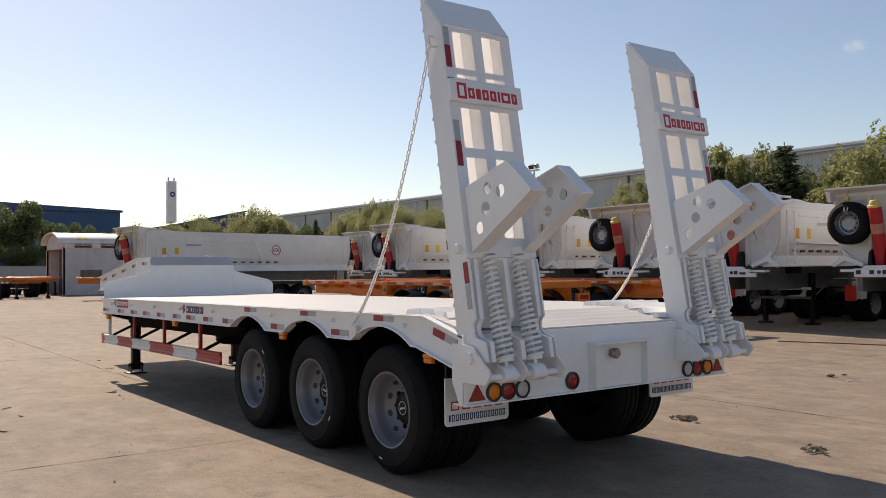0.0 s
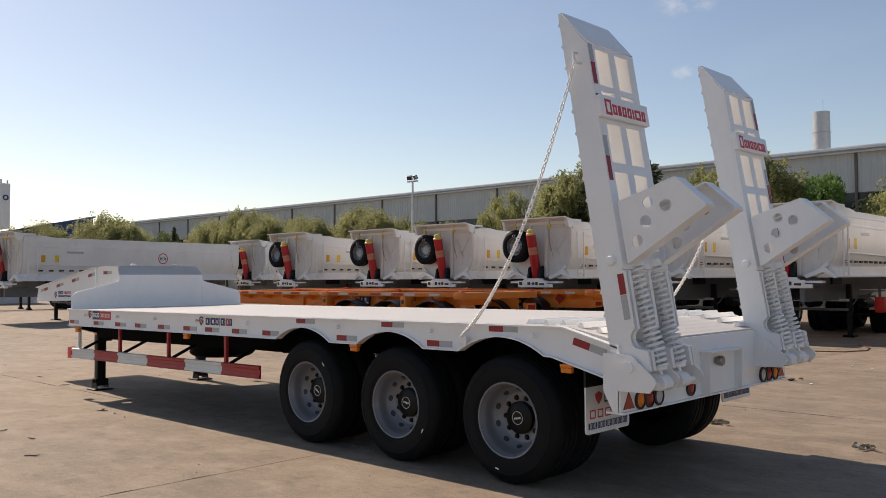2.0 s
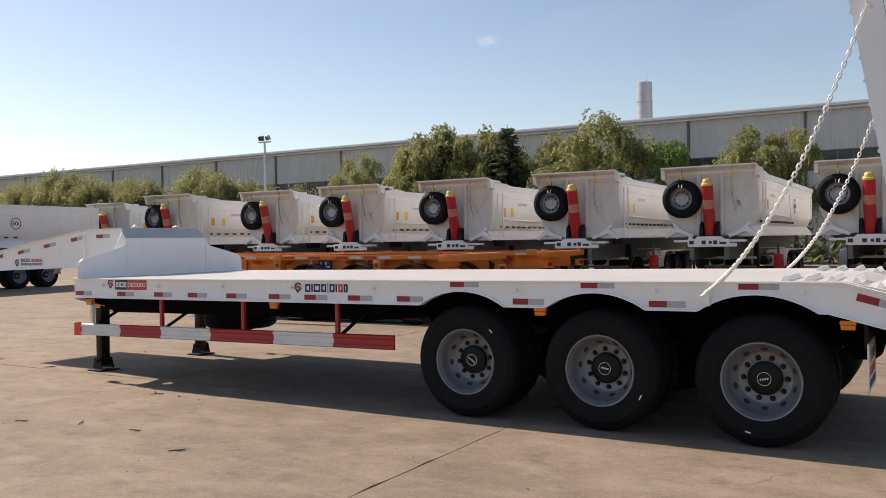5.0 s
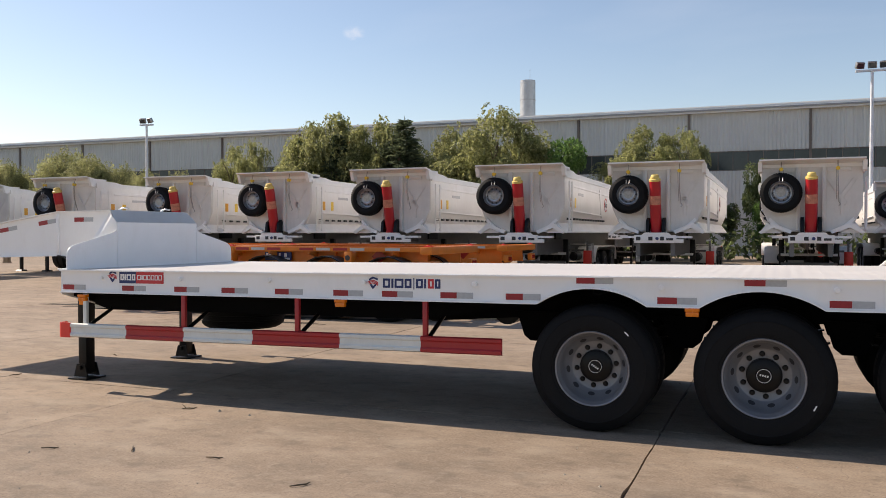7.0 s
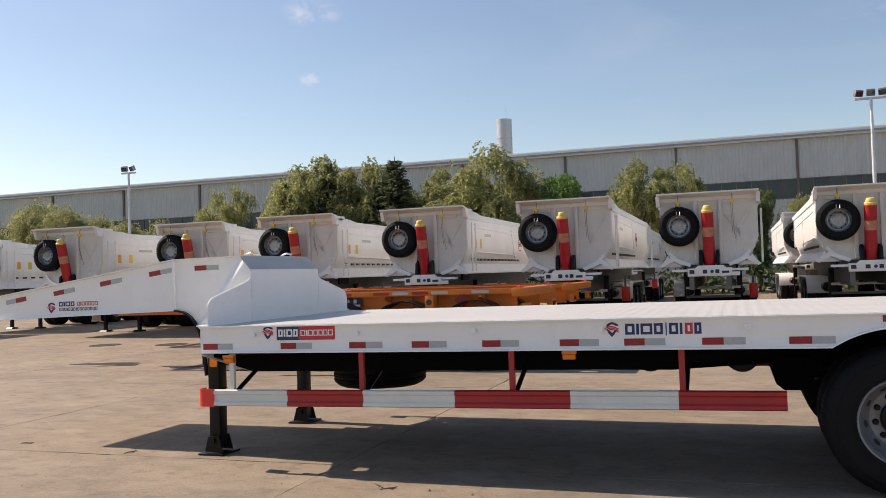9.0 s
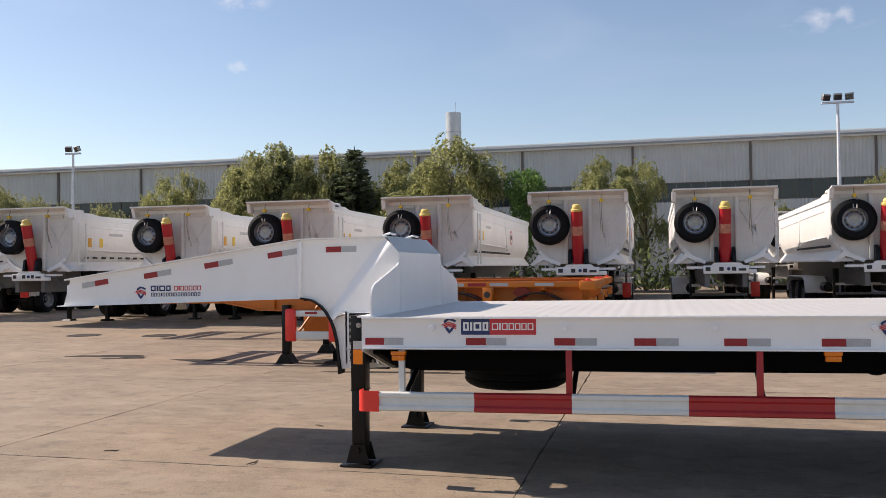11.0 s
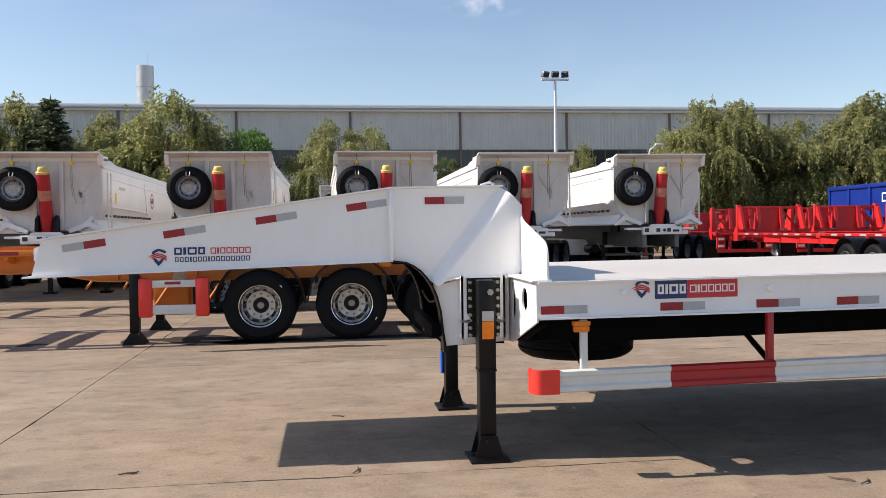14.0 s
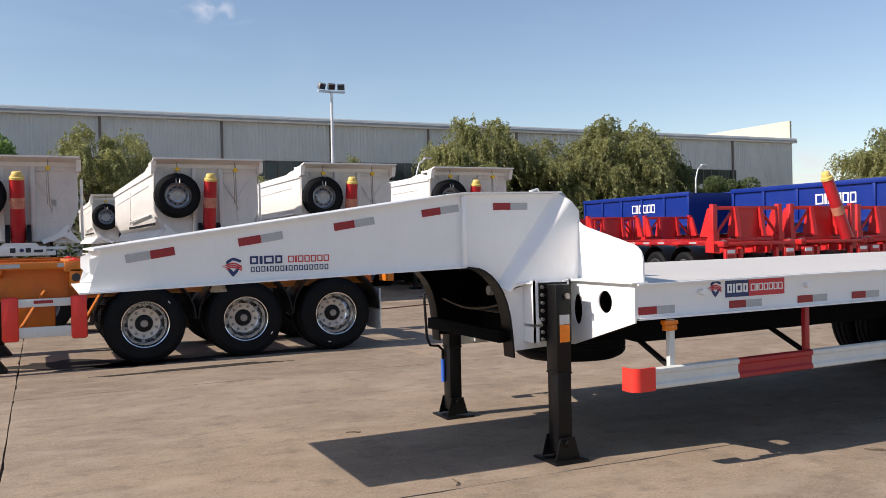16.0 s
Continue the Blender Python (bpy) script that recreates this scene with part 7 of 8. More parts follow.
def mast(x, y, h, w=1.0):
    m_ = thing("floodlight_mast", "tall white steel mast with square floodlights", "light mast", "yard floodlights", pose(x, y, 0))
    bm = B(); lathe(bm, [(0.0, 0.0), (0.16, 0.0), (0.15, 0.3), (0.13, 0.32), (0.07, h - 0.3), (0.0, h - 0.3)], n=14, axis="z")
    part("pole", bm, ZINC, m_)
    bm = B(); box(bm, -0.75 * w, 0.75 * w, -0.08, 0.08, h - 0.35, h - 0.25)
    part("cross_arm", bm, ZINC, m_)
    for dx, a in ((-0.55 * w, 20), (0.0, 0), (0.55 * w, -20)) if w > 0.8 else ((-0.3, 20), (0.3, -20)):
        bm = B(); box(bm, -0.2, 0.2, -0.1, 0.12, -0.16, 0.16, 0.02)
        moved(bm, Matrix.Translation((dx, -0.02, h - 0.02)) @ Matrix.Rotation(radians(a), 4, 'Z') @ Matrix.Rotation(radians(25), 4, 'X'))
        lamp_ = part("floodlight", bm, STEEL, m_, "grey square floodlight")
        bm = B(); box(bm, -0.17, 0.17, -0.106, -0.101, -0.13, 0.13)
        moved(bm, Matrix.Translation((dx, -0.02, h - 0.02)) @ Matrix.Rotation(radians(a), 4, 'Z') @ Matrix.Rotation(radians(25), 4, 'X'))
        part("glass", bm, GLASS, lamp_)
    return m_


mast(4.29, 40.37, 10.02)
mast(-39.7, 39.3, 9.25, 0.7)
for x in (11.6, 34.4):
    sl = thing("street_lamp", "small white curved street lamp", "street lamp", "curved street lamps", pose(x, 45, 0))
    bm = B(); tube(bm, [(-0.4, 0, 0), (-0.35, 0, 4.0), (-0.3, 0, 5.6), (-0.1, 0, 6.3), (0.3, 0, 6.62)], [0.08, 0.07, 0.055, 0.05, 0.045], 8)
    part("pole", bm, ZINC, sl)
    bm = B(); box(bm, 0.25, 0.75, -0.1, 0.1, 6.6, 6.7, 0.03)
    part("lamp_head", bm, CLAD_TRIM, sl)

# ---------------------------------------------------------------- buildings at the far left
for x, y, w, d, h, nm, lab in ((-150, 6, 26, 30, 10.3, "blue_hall", "dark blue metal-clad hall far across the yard"),):
    b = thing(nm, lab, "building", at=pose(x, y, 0))
    bm = B(); box(bm, 0, d, -60, w, 0, h)
    part("wall", bm, ROOFB, b)
    bm = B(); prism(bm, [(-60.5, h), (w + 0.3, h), (w + 0.3, h + 0.3), (w / 2 - 30, h + 2), (-60.5, h + 0.3)], "x", -0.3, d + 0.3)
    part("roof", bm, ROOFB, b)
b = thing("blue_shed", "blue shed with a rising mono-pitch roof", "building", at=pose(-135, 40.0, 0))
bm = B(); prism(bm, [(0, 0), (11.7, 0), (11.7, 11.05), (0, 8.5)], "x", 0, 14)
part("wall", bm, ROOFB, b)
bm = B(); prism(bm, [(-0.3, 8.5), (12.0, 11.1), (12.0, 11.35), (-0.3, 8.75)], "x", -0.2, 14.2)
part("roof", bm, ROOFB, b)
b = thing("white_shed", "white shed with a barrel roof and an open dark end", "shed", at=pose(-60, 11.03, 0))
arc = [(-2.8 + 2.95 * math.cos(t), 3.85 + 0.85 * math.sin(t)) for t in (math.pi * k / 16 for k in range(17))]
bm = B(); prism(bm, arc + [(-2.8 + 2.88 * math.cos(t), 3.78 + 0.85 * math.sin(t)) for t in (math.pi * k / 16 for k in range(16, -1, -1))], "y", -0.4, 9.3)
rf = part("roof", bm, SHED_ROOF, b, "faded white barrel roof sheeting")
for y in (1.0, 4.3):
    pts = [(-2.8 + 2.96 * math.cos(t), 3.85 + 0.86 * math.sin(t)) for t in (0.25 + 0.09 * k for k in range(9))]
    bm = B(); prism(bm, pts + [(p, q - 0.02) for p, q in reversed(pts)], "y", y, y + 0.7)
    part("roof_strip", bm, mat("faded_yellow_sheet", (0.72, 0.56, 0.3), 0.6, var=0.3, scale=1.5), rf, "faded yellow roof strip")
bm = B(); holed(bm, [(0.0, 0.0), (9.0, 0.0), (9.0, 3.5), (0.0, 3.5)], [[(1.2, 1.1), (2.75, 1.1), (2.75, 1.85), (1.2, 1.85)]], "x", -0.15, 0.0)
part("wall", bm, SHED, b, "pale pinkish plastered shed wall")
bm = B(); box(bm, -0.09, -0.05, 1.2, 2.75, 1.1, 1.85); box(bm, -0.05, -0.02, 1.95, 2.01, 1.1, 1.85)
part("window_board", bm, BOARD, b, "brown boarded window")
bm = B(); box(bm, -5.6, -5.45, 0, 9.0, 0, 3.8)
part("back_wall", bm, SHED, b)
bm = B(); box(bm, -5.45, -0.15, 8.85, 9.0, 0, 3.8)
part("end_wall", bm, SHED, b)
bm = B(); prism(bm, [(-5.6, 3.4), (0.0, 3.4)] + [(-2.8 + 2.8 * math.cos(t), 3.78 + 0.8 * math.sin(t)) for t in (math.pi * k / 16 for k in range(17))], "y", 0.0, 0.12)
part("gable", bm, SHED, b, "white rounded gable over the open end")
for x in (-5.6, -0.15):
    bm = B(); box(bm, x, x + 0.15, -0.02, 0.13, 0, 3.4)
    part("post", bm, SHED, b)
# dark sheet added inside the open end in place of the interior's shade
bm = B(); box(bm, -5.4, -0.2, 0.9, 0.96, 0, 3.6)
part("interior_shade", bm, PIPE, b, "dark brown sheet in the open end standing in for the shade inside")
for y in (0.1, 2.0, 4.4, 6.8):
    bm = B(); box(bm, -0.1, 0.08, y, y + 0.65, 3.5, 3.8)
    part("eave_bracket", bm, SHED_ROOF, b)
bm = B(); box(bm, 0, 0.3, 0, 57, 0, 2.2); box(bm, -0.05, 0.35, 0, 57, 2.2, 2.32)
wl = new("boundary_wall", mesh_of("boundary_wall", bm, EDGE))
wl.matrix_basis = pose(-86, -40, 0)
tagged(wl, "low grey plastered yard wall below the trees", "wall")

# ---------------------------------------------------------------- trees


def leaf_mesh(name, centres, axes, size, material, rng):
    """One small two-sided pointed leaf clump at each centre, along its axis."""
    n = len(centres)
    side = rng.normal(size=(n, 3))
    side -= (side * axes).sum(1, keepdims=True) * axes
    side /= np.linalg.norm(side, axis=1, keepdims=True) + 1e-9
    ln = size * rng.uniform(0.7, 1.4, (n, 1))
    wd = ln * rng.uniform(0.14, 0.26, (n, 1))
    a, b = centres - axes * ln * 0.5, centres + axes * ln * 0.5
    c, d = centres + side * wd, centres - side * wd
    v = np.stack([a, c, b, d], 1).reshape(-1, 3)
    me = bpy.data.meshes.new(name)
    me.from_pydata(v.tolist(), [], np.arange(4 * n).reshape(-1, 4).tolist())
    me.materials.append(material)
    return me


def willow_mesh(seed, h, r, material, n_strand=2400, leaf=0.15, heads=26, loose=1.25):
    """Feathery tufts through an uneven crown, their twigs rising, arching over and hanging."""
    rng = np.random.default_rng(seed)
    tufts = [(0.1 * r, 0.0, h * 0.93, 0.9)]
    for k in range(heads):
        t = 2.4 * k + rng.uniform(-0.5, 0.5)
        e = rng.uniform(-0.75, 1.0)
        d = rng.uniform(0.5, 0.95) * r * math.sqrt(max(0.05, 1 - e * e * 0.85))
        tufts.append((d * math.cos(t), d * math.sin(t), h * (0.56 + 0.36 * e * rng.uniform(0.75, 1.03)), rng.uniform(0.5, 1.0)))
    cs, ax = [], []
    for _ in range(n_strand):
        dx, dy, top, big = tufts[rng.integers(len(tufts))]
        t = rng.uniform(0, 2 * math.pi)
        p = np.array([dx, dy, top]) + rng.normal(size=3) * np.array([0.34, 0.34, 0.28]) * big * loose
        out = np.array([math.cos(t), math.sin(t), 0.0]) * rng.uniform(0.15, 0.75) + np.array([dx, dy, 0.0]) / r * 0.35
        ln = min(p[2] - 1.0, rng.uniform(0.5, 1.0) * rng.uniform(0.9, 2.5) * (1.0 if top > 0.6 * h else 1.35))
        lift = rng.uniform(0.05, 0.75) if top > 0.7 * h else rng.uniform(0.0, 0.4)
        k = int(ln / 0.062) + 3
        g = (np.arange(k) + rng.uniform(0, 1)) / k
        q = p + np.outer(g * (1 - 0.35 * g) * ln * 0.9, out)
        q[:, 2] += ln * (lift * g - (0.55 + lift) * g ** 2)
        q += rng.normal(size=(k, 3)) * 0.045
        a = np.outer(1 - 0.6 * g, out) + rng.normal(size=(k, 3)) * 0.5
        a[:, 2] += lift - 2 * (0.55 + lift) * g
        cs.append(q)
        ax.append(a / (np.linalg.norm(a, axis=1, keepdims=True) + 1e-9))
    return leaf_mesh("crown", np.concatenate(cs), np.concatenate(ax), leaf, material, rng)


def round_mesh(seed, h, r, material, n=9000, leaf=0.2, low=0.25):
    rng = np.random.default_rng(seed)
    blobs = [(rng.uniform(-0.6, 0.6) * r, rng.uniform(-0.6, 0.6) * r, h * rng.uniform(low + 0.1, 0.85), r * rng.uniform(0.3, 0.5)) for _ in range(14)]
    cs, ax = [], []
    for _ in range(n):
        bx, by, bz, br = blobs[rng.integers(len(blobs))]
        d = rng.normal(size=3)
        d /= np.linalg.norm(d)
        p = np.array([bx, by, bz]) + d * br * rng.uniform(0.65, 1.08)
        t = d * 0.5 + rng.normal(size=3) * 0.7
        cs.append(p)
        ax.append(t / np.linalg.norm(t))
    return leaf_mesh("crown", np.array(cs), np.array(ax), leaf, material, rng)


def conifer_mesh(seed, h, r, material):
    """Tiers of outstretched boughs with flat sprays, closing to a spike."""
    rng = np.random.default_rng(seed)
    cs, ax = [], []
    z = h * 0.08
    while z < h * 0.985:
        f = 1 - z / h
        for b in range(int(6 + 6 * f)):
            t = rng.uniform(0, 2 * math.pi)
            ln = r * (f ** 0.85) * rng.uniform(0.55, 1.12) + 0.12
            d = np.array([math.cos(t), math.sin(t), 0.0])
            side = np.array([-d[1], d[0], 0.0])
            tilt = rng.uniform(-0.3, 0.1)
            for i in range(int(ln / 0.07) + 2):
                u = 0.07 * i
                q = d * u + np.array([0, 0, z + tilt * u + 0.09 * u * u])
                for w in (-1, 1, 0):
                    a = d * 0.8 + side * w * 0.8 + rng.normal(size=3) * 0.25
                    a /= np.linalg.norm(a)
                    cs.append(q + a * 0.12 * rng.uniform(0.3, 1.3) + rng.normal(size=3) * 0.03)
                    ax.append(a)
        z += 0.3 * (0.45 + 0.75 * f)
    cs += [np.array([0, 0, h - 0.05 * k]) for k in range(8)]
    ax += [np.array([0.0, 0.0, 1.0])] * 8
    return leaf_mesh("crown", np.array(cs), np.array(ax), 0.24, material, rng)


def trunk_bm(seed, h, r, limbs=7):
    rng = random.Random(seed)
    bm = B()
    pts = [(0.06 * math.sin(i * 1.3 + seed) * i, 0.05 * math.cos(i * 1.7 + seed) * i, h * 0.75 * i / 6) for i in range(7)]
    tube(bm, pts, [0.2 - 0.024 * i for i in range(7)], 8)
    for k in range(limbs):
        p = Vector(pts[2 + k % 4])
        t = 2 * math.pi * k / limbs + rng.uniform(-0.3, 0.3)
        q = p + Vector((math.cos(t) * r * 0.3, math.sin(t) * r * 0.3, h * 0.14))
        s = q + Vector((math.cos(t) * r * 0.3, math.sin(t) * r * 0.3, h * 0.07))
        tube(bm, [p, q, s], [0.08, 0.05, 0.02], 6)
    return bm


VARIANTS = {}
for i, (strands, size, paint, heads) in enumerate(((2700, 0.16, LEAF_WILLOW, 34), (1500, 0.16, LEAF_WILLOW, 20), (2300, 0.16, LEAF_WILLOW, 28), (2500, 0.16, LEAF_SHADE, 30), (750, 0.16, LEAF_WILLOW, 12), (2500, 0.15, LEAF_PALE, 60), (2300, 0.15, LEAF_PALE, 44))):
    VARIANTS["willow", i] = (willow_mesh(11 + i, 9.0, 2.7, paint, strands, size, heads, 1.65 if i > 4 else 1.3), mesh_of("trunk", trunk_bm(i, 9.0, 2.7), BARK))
for i in range(2):
    VARIANTS["conifer", i] = (conifer_mesh(31 + i, 8.5, 2.1, LEAF_DARK), mesh_of("trunk", trunk_bm(9 + i, 8.0, 0.8, 4), BARK))
    VARIANTS["broadleaf", i] = (round_mesh(51 + i, 8.0, 2.7, LEAF_BRIGHT if i == 0 else LEAF_BUSH, n=9000, leaf=0.27), mesh_of("trunk", trunk_bm(20 + i, 8.0, 2.6), BARK))
LABELS = {"willow": "yellow-green weeping willow with drooping twigs", "conifer": "dark green pointed conifer", "broadleaf": "leafy green broadleaf tree"}
NAMES = {"willow": "willow_tree", "conifer": "conifer_tree", "broadleaf": "broadleaf_tree"}


def tree(kind, x, y, h, i, rot=0.0, wide=1.0):
    crown, trunk = VARIANTS[kind, i]
    base = {"willow": 9.0, "conifer": 8.5, "broadleaf": 8.0}[kind]
    k = h / base
    t = thing(NAMES[kind], LABELS[kind], "tree", "trees along the hall", Matrix.LocRotScale((x, y, 0), Euler((0, 0, rot)), (k * wide, k * wide, k)))
    part("trunk", trunk, None, t)
    part("crown", crown, None, t)
    return t


TREES = [("willow", -39.2, 48.5, 8.5, 4, 0.55), ("willow", -37.0, 48, 8.7, 4, 0.5),
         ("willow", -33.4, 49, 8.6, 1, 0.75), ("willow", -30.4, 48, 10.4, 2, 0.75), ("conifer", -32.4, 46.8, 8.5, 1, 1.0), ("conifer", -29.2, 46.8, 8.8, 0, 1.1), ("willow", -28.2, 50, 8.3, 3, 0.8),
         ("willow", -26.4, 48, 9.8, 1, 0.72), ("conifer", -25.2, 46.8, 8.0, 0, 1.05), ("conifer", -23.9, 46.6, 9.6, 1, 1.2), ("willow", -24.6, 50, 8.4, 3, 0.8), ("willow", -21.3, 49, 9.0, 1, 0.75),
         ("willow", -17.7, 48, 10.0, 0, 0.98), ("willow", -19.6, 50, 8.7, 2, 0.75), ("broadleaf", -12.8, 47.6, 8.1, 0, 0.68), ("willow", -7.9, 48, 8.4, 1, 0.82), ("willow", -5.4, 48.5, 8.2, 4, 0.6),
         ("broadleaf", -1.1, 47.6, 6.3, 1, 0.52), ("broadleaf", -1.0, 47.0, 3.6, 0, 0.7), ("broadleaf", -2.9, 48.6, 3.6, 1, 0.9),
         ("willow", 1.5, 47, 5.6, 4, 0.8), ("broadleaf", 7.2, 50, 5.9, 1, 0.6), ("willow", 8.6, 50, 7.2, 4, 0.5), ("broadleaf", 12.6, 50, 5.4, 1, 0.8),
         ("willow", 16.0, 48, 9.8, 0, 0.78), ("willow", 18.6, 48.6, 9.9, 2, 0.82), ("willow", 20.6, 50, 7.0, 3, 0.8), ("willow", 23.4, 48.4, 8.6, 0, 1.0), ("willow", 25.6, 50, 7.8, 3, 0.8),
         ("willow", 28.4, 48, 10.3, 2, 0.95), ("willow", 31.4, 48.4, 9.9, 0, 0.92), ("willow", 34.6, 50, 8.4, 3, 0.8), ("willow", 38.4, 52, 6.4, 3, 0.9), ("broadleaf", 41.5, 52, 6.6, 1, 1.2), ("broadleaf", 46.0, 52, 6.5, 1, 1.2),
         ("willow", 58.6, 48, 10.6, 0, 0.95), ("willow", 64.6, 49, 9.9, 2, 1.0)]
rg = random.Random(5)
TREES += [("willow", -112.5, 48, 9.6, 5, 0.9), ("willow", -109.2, 47.5, 11.0, 6, 0.95), ("willow", -105.6, 48.5, 10.2, 5, 0.9), ("willow", -102.2, 48, 9.4, 6, 0.85),
          ("broadleaf", -93.0, 48, 8.0, 1, 0.75), ("broadleaf", -96.0, 49, 7.2, 1, 0.7), ("conifer", -89.4, 47.5, 8.2, 0, 0.6), ("broadleaf", -87.0, 49, 7.2, 1, 0.7),
          ("willow", -124, 44, 9.4, 6, 0.9), ("willow", -119.7, 44, 10.2, 5, 0.9), ("willow", -115.5, 43, 8.8, 6, 0.8),
          ("broadleaf", -97, 14.6, 10.0, 1, 1.0), ("broadleaf", -99, 11.2, 9.4, 1, 1.1), ("broadleaf", -100, 18.4, 8.0, 1, 0.75), ("broadleaf", -101, 22.0, 7.9, 1, 0.7), ("broadleaf", -104, 26.5, 7.2, 1, 0.8), ("willow", -108, 31, 8.0, 6, 0.8), ("willow", -112, 37, 8.6, 5, 0.9),
          ("broadleaf", -93, 7.5, 5.4, 1, 1.3), ("broadleaf", -92.5, 11.0, 5.0, 1, 1.4), ("broadleaf", -92, 14.3, 4.8, 1, 1.3), ("broadleaf", -93, 17.2, 4.4, 1, 1.2)]
for x, h in ((-84.0, 8.7), (-81.0, 9.5), (-77.8, 9.2), (-75.2, 9.9), (-72.3, 9.7), (-69.4, 8.8), (-66.8, 8.9), (-63.9, 8.4), (-61.2, 8.6), (-58.2, 8.5), (-55.2, 9.2), (-52.3, 8.3), (-49.4, 7.8), (-46.4, 7.5), (-43.6, 7.2)):
    TREES.append(("willow", x + rg.uniform(-0.4, 0.4), 47.8 + rg.uniform(-0.8, 1.4), h - 0.55 + rg.uniform(-0.3, 0.2), 5 + rg.randrange(2), rg.uniform(0.6, 0.8)))
for kind, x, y, h, i, w in TREES:
    tree(kind, x, y, h, i, rg.uniform(0, 6), w * (1.3 if kind == "willow" else 1.0))
# low hedge behind the parked row
rng = np.random.default_rng(3)
N = 15000
c = np.stack([rng.uniform(-70, 62, N), 45 + rng.normal(size=N) * 0.8, np.abs(rng.normal(size=N)) * 0.9 + 0.2], 1)
c[:, 2] *= 0.8 + 0.5 * np.sin(c[:, 0] * 0.9) ** 2
a = rng.normal(size=(N, 3)); a /= np.linalg.norm(a, axis=1, keepdims=True)
hd = new("hedge", leaf_mesh("hedge", c, a, 0.42, LEAF_BUSH, rng))
tagged(hd, "low green hedge and weeds along the hall", "hedge", kind="stuff")

# ---------------------------------------------------------------- litter on the concrete
rl = random.Random(8)
for x, y, n, lab in ((1.24, 3.74, 26, "small heap of grey dry leaves on the concrete"), (2.94, 3.32, 15, "dry crumpled leaves on the concrete"), (-9.2, 9.9, 20, "scraps of dry leaves on the concrete"), (7.2, 8.2, 8, "scraps of dry leaves on the concrete")):
    bm = B()
    for _ in range(n):
        px_, py, a_ = rl.gauss(0, 0.085), rl.gauss(0, 0.045), rl.uniform(0, 6.28)
        s_ = rl.uniform(0.012, 0.034)
        z0 = 0.004 + rl.uniform(0, 0.025)
        rise = [rl.uniform(0.0, 0.03) for _ in range(6)]
        ps = [(s_ * 1.7, 0), (s_ * 0.5, s_ * 0.6), (-s_ * 0.8, s_ * 0.45), (-s_ * 1.5, 0), (-s_ * 0.7, -s_ * 0.5), (s_ * 0.6, -s_ * 0.55)]
        top = [bm.verts.new((px_ + u * math.cos(a_) - v * math.sin(a_), py + u * math.sin(a_) + v * math.cos(a_), z0 + q)) for (u, v), q in zip(ps, rise)]
        bot = [bm.verts.new(v.co - Vector((0, 0, 0.003))) for v in top]
        mid, low = bm.verts.new((px_, py, z0 * 0.6)), bm.verts.new((px_, py, z0 * 0.6 - 0.003))
        for i in range(6):
            k = (i + 1) % 6
            bm.faces.new((top[i], top[k], mid))
            bm.faces.new((bot[k], bot[i], low))
            bm.faces.new((bot[i], bot[k], top[k], top[i]))
    lt = new("leaf_litter", mesh_of("leaf_litter", bm, DRY, False))
    lt.matrix_basis = pose(x, y, 0)
    tagged(lt, lab, "litter", "leaf litter")

# ---------------------------------------------------------------- concrete slabs, last
# drain covers and wet stains in the yard
for x, y in ((-16.8, 12.7), (-18.9, 12.6)):
    mc = thing("manhole_cover", "round dark cast-iron cover set in the concrete", "manhole cover", "round drain covers", pose(x, y, 0))
    bm = B(); lathe(bm, [(0.0, 0.006), (0.33, 0.006), (0.335, 0.002)], n=28, axis="z")
    part("lid", bm, IRON, mc)
    bm = B(); lathe(bm, [(0.345, 0.002), (0.35, 0.009), (0.42, 0.009), (0.43, 0.001)], n=28, axis="z")
    part("rim", bm, IRON, mc)
for x, y, rx, ry, a_ in ((-14.9, 8.05, 0.75, 0.2, 0.1), (-14.35, 7.75, 0.4, 0.12, 0.3), (-12.75, 7.6, 0.5, 0.16, 0.0), (-9.95, 7.6, 0.95, 0.42, -0.5), (-9.2, 7.25, 0.9, 0.22, 0.0), (-7.9, 7.35, 1.4, 0.16, 0.02), (-8.6, 6.4, 1.1, 0.1, 0.05)):
    bm = B()
    vs = []
    for k in range(36):
        t = 2 * math.pi * k / 36
        q = 1 + 0.22 * math.sin(3 * t + x) + 0.14 * math.sin(7 * t + y) + rl.uniform(-0.07, 0.07)
        u, v = rx * q * math.cos(t), ry * q * math.sin(t)
        vs.append((x + u * math.cos(a_) - v * math.sin(a_), y + u * math.sin(a_) + v * math.cos(a_)))
    prism(bm, vs, "z", -0.001, 0.0025)
    st = new("wet_stain", mesh_of("wet_stain", bm, WET))
    tagged(st, "dark wet oily stain on the concrete", "stain", "wet stains on the yard")
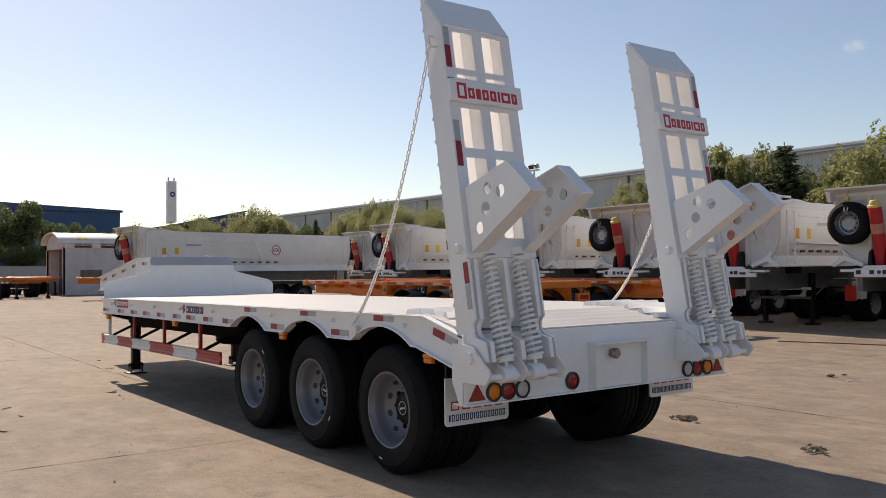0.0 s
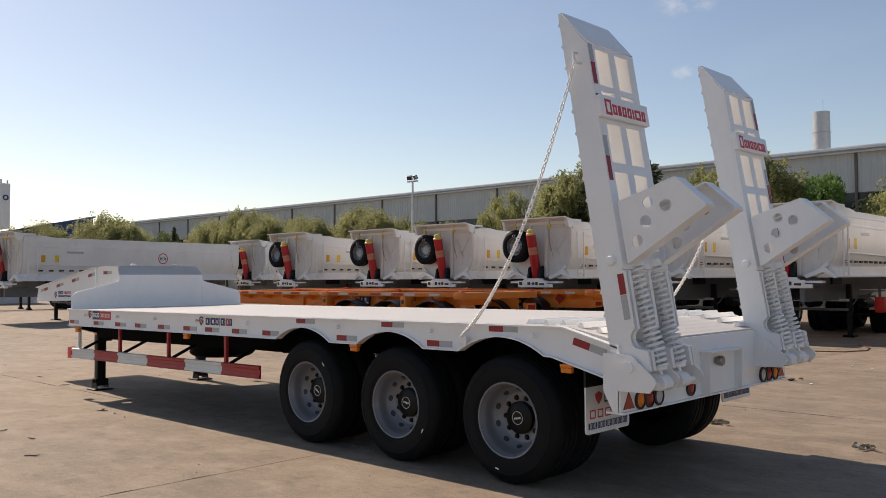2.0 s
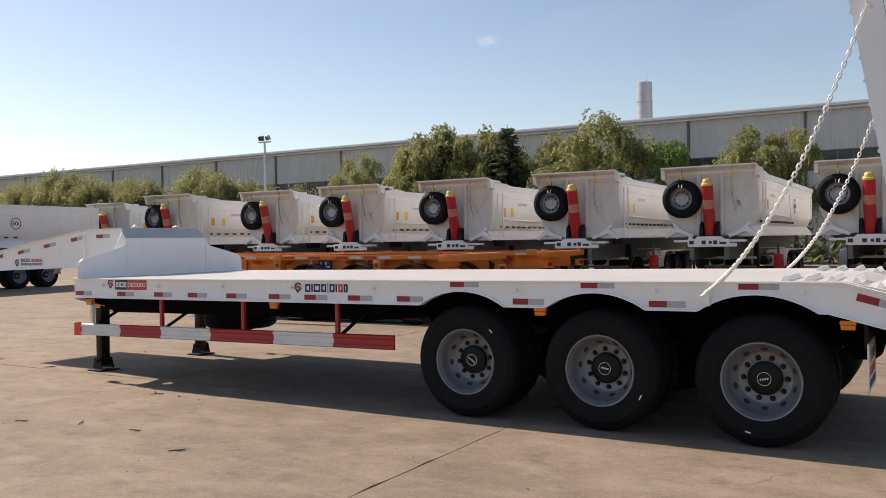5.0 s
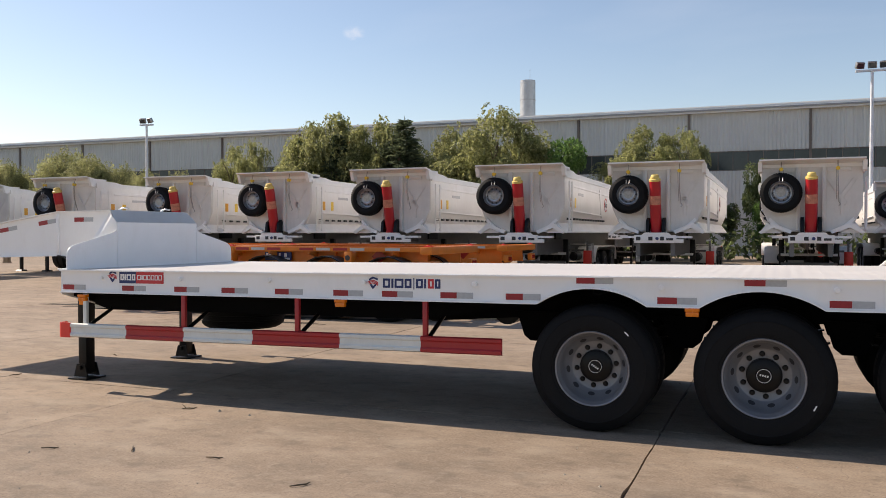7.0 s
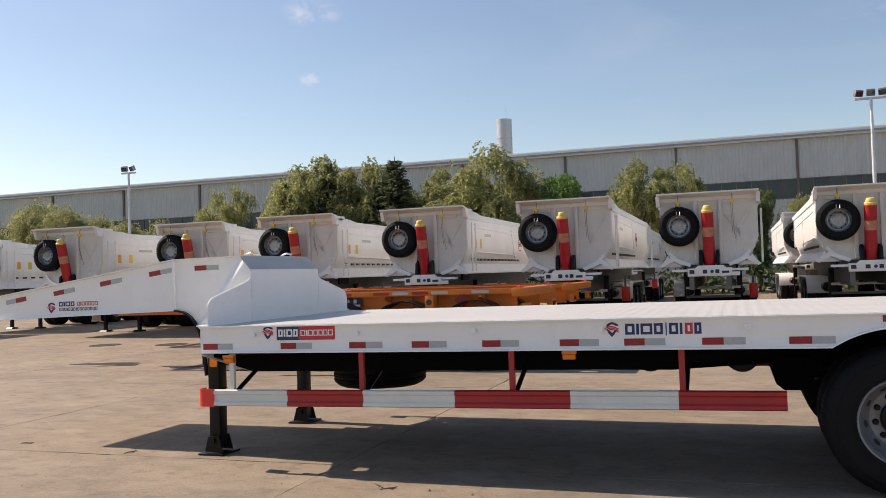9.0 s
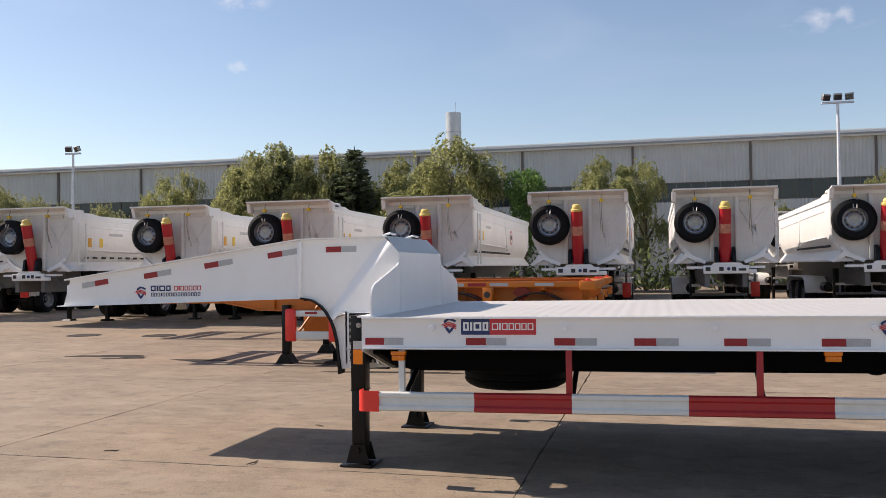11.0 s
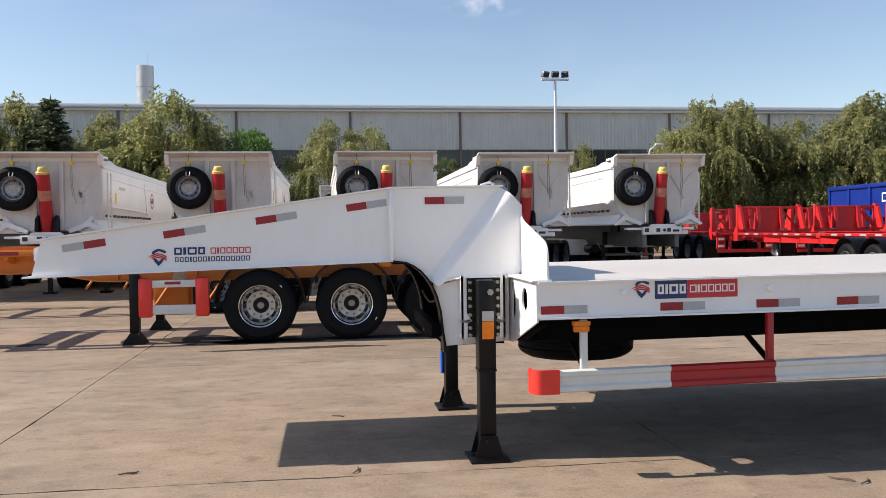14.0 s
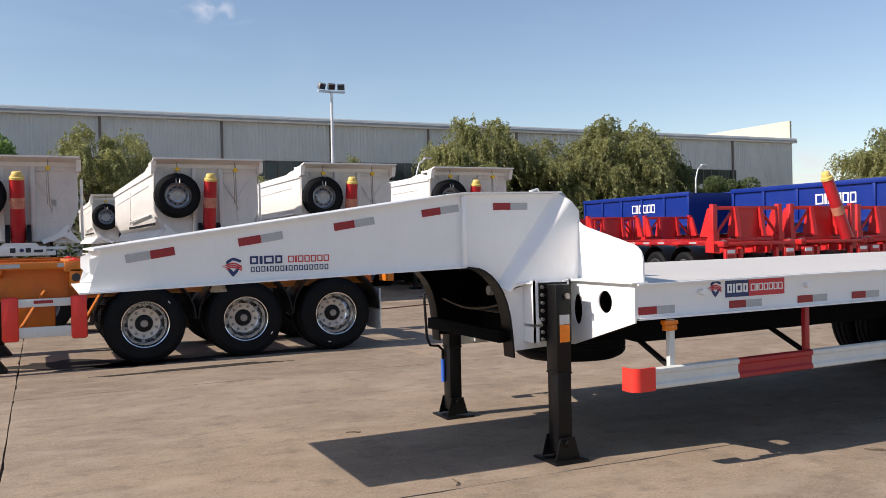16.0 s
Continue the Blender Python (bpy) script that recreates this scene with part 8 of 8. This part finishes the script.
# a hose and scraps behind the trailer's tail
bm = B(); tube(bm, [(-3.6, 13.2, 0.012), (-2.42, 13.66, 0.012), (-1.41, 13.96, 0.012), (-0.79, 14.24, 0.012), (-0.54, 14.86, 0.012), (-0.72, 15.66, 0.012), (-1.2, 16.4, 0.012)], 0.012, 6)
hs = new("air_hose", mesh_of("air_hose", bm, HOSE))
tagged(hs, "thin reddish-brown air hose lying on concrete", "hose")
for x, y, sc, m_, lab in ((0.32, 8.35, 0.07, BARK, "small dark scrap lying on concrete"), (0.35, 8.64, 0.05, BARK, "small dark scrap lying on concrete"), (0.73, 8.07, 0.03, PRINT_WHITE, "crumpled scrap of white paper on concrete"), (0.31, 11.26, 0.028, PRINT_WHITE, "crumpled scrap of white paper on concrete"), (0.73, 11.02, 0.028, PRINT_WHITE, "crumpled scrap of white paper on concrete")):
    bm = B()
    bmesh.ops.create_icosphere(bm, subdivisions=1, radius=sc)
    for v in bm.verts:
        v.co *= rl.uniform(0.6, 1.15)
        v.co.z = max(-0.002, v.co.z * 0.35 + 0.3 * sc)
    sp = new("scrap", mesh_of("scrap", bm, m_, False))
    sp.matrix_basis = pose(x, y, 0, 0, 0, rl.uniform(0, 180))
    tagged(sp, lab, "litter", "scraps on the yard")
# loose grit, twigs and scraps lying near the trailer
bm = B()
for _ in range(380):
    px_, py = rl.uniform(-16, 7), rl.uniform(-4.6, 9)
    if rl.random() < 0.55:
        py = rl.uniform(-4.6, 0)
    s_ = rl.uniform(0.003, 0.009) if rl.random() < 0.93 else rl.uniform(0.01, 0.02)
    a_ = rl.uniform(0, 6.28)
    top = bm.verts.new((px_ + rl.uniform(-0.3, 0.3) * s_, py, s_ * 0.9))
    ring = [bm.verts.new((px_ + s_ * rl.uniform(0.7, 1.3) * math.cos(a_ + k * 1.257), py + s_ * rl.uniform(0.7, 1.3) * math.sin(a_ + k * 1.257), -0.001)) for k in range(5)]
    for k in range(5):
        bm.faces.new((ring[k], ring[(k + 1) % 5], top))
gr = new("grit", mesh_of("grit", bm, DRY, False))
tagged(gr, "loose dark grit and crumbs on the concrete", "grit", kind="stuff")
for x, y, a_ in ((-8.03, 0.29, 1.2), (-8.12, 1.97, -0.5), (-5.07, -0.46, 2.4), (-4.96, -0.52, 0.6), (-5.0, -2.1, 0.3), (-3.67, -1.88, 0.1), (-4.4, -1.9, 2.2), (-2.75, -2.23, 0.8), (-9.51, 0.49, 0.2), (1.6, -2.4, 0.9)):
    c0 = Vector((x, y, 0.006))
    d0 = Vector((math.cos(a_), math.sin(a_), 0)) * 0.07
    bm = B(); tube(bm, [c0 - d0, c0 - d0 * 0.2 + Vector((0.012, -0.01, 0.006)), c0 + d0 * 0.5, c0 + d0 + Vector((-0.012, 0.012, 0.004))], [0.004, 0.006, 0.006, 0.003], 5)
    tw = new("twig", mesh_of("twig", bm, BARK))
    tagged(tw, "small dry brown twig lying on concrete", "twig", "twigs on the concrete")


def slab_mesh(seed):
    """A slab whose edges are chipped and uneven."""
    rs = random.Random(seed)
    pts = []
    n = 22
    for k in range(4):
        drift = 0.0
        for i in range(n):
            drift = drift * 0.7 + rs.uniform(-0.0035, 0.0035)
            d = 0.0052 + drift + (rs.uniform(0.006, 0.016) if rs.random() < 0.1 else 0.0)
            d = max(0.001, d)
            u = SLAB * i / n if i else 0.006
            x_, y_ = (u, d) if i else (d, d)
            pts.append([(x_, y_), (SLAB - y_, x_), (SLAB - x_, SLAB - y_), (y_, SLAB - x_)][k])
    bm = B()
    c = Vector((SLAB / 2, SLAB / 2, 0))
    top = [bm.verts.new((*p, 0.0)) for p in pts]
    bot = [bm.verts.new((*p, -0.03)) for p in pts]
    bm.faces.new(top)
    for i in range(len(pts)):
        j = (i + 1) % len(pts)
        bm.faces.new((bot[i], bot[j], top[j], top[i]))
    return mesh_of("concrete_slab", bm, CONCRETE)


SLABS = [slab_mesh(k) for k in range(5)]
for i in range(-7, 8):
    for j in range(-2, 9):
        part("concrete_slab", SLABS[rl.randrange(5)], None, ground).location = (JX + i * SLAB, JY + j * SLAB, rl.uniform(-0.002, 0.0))
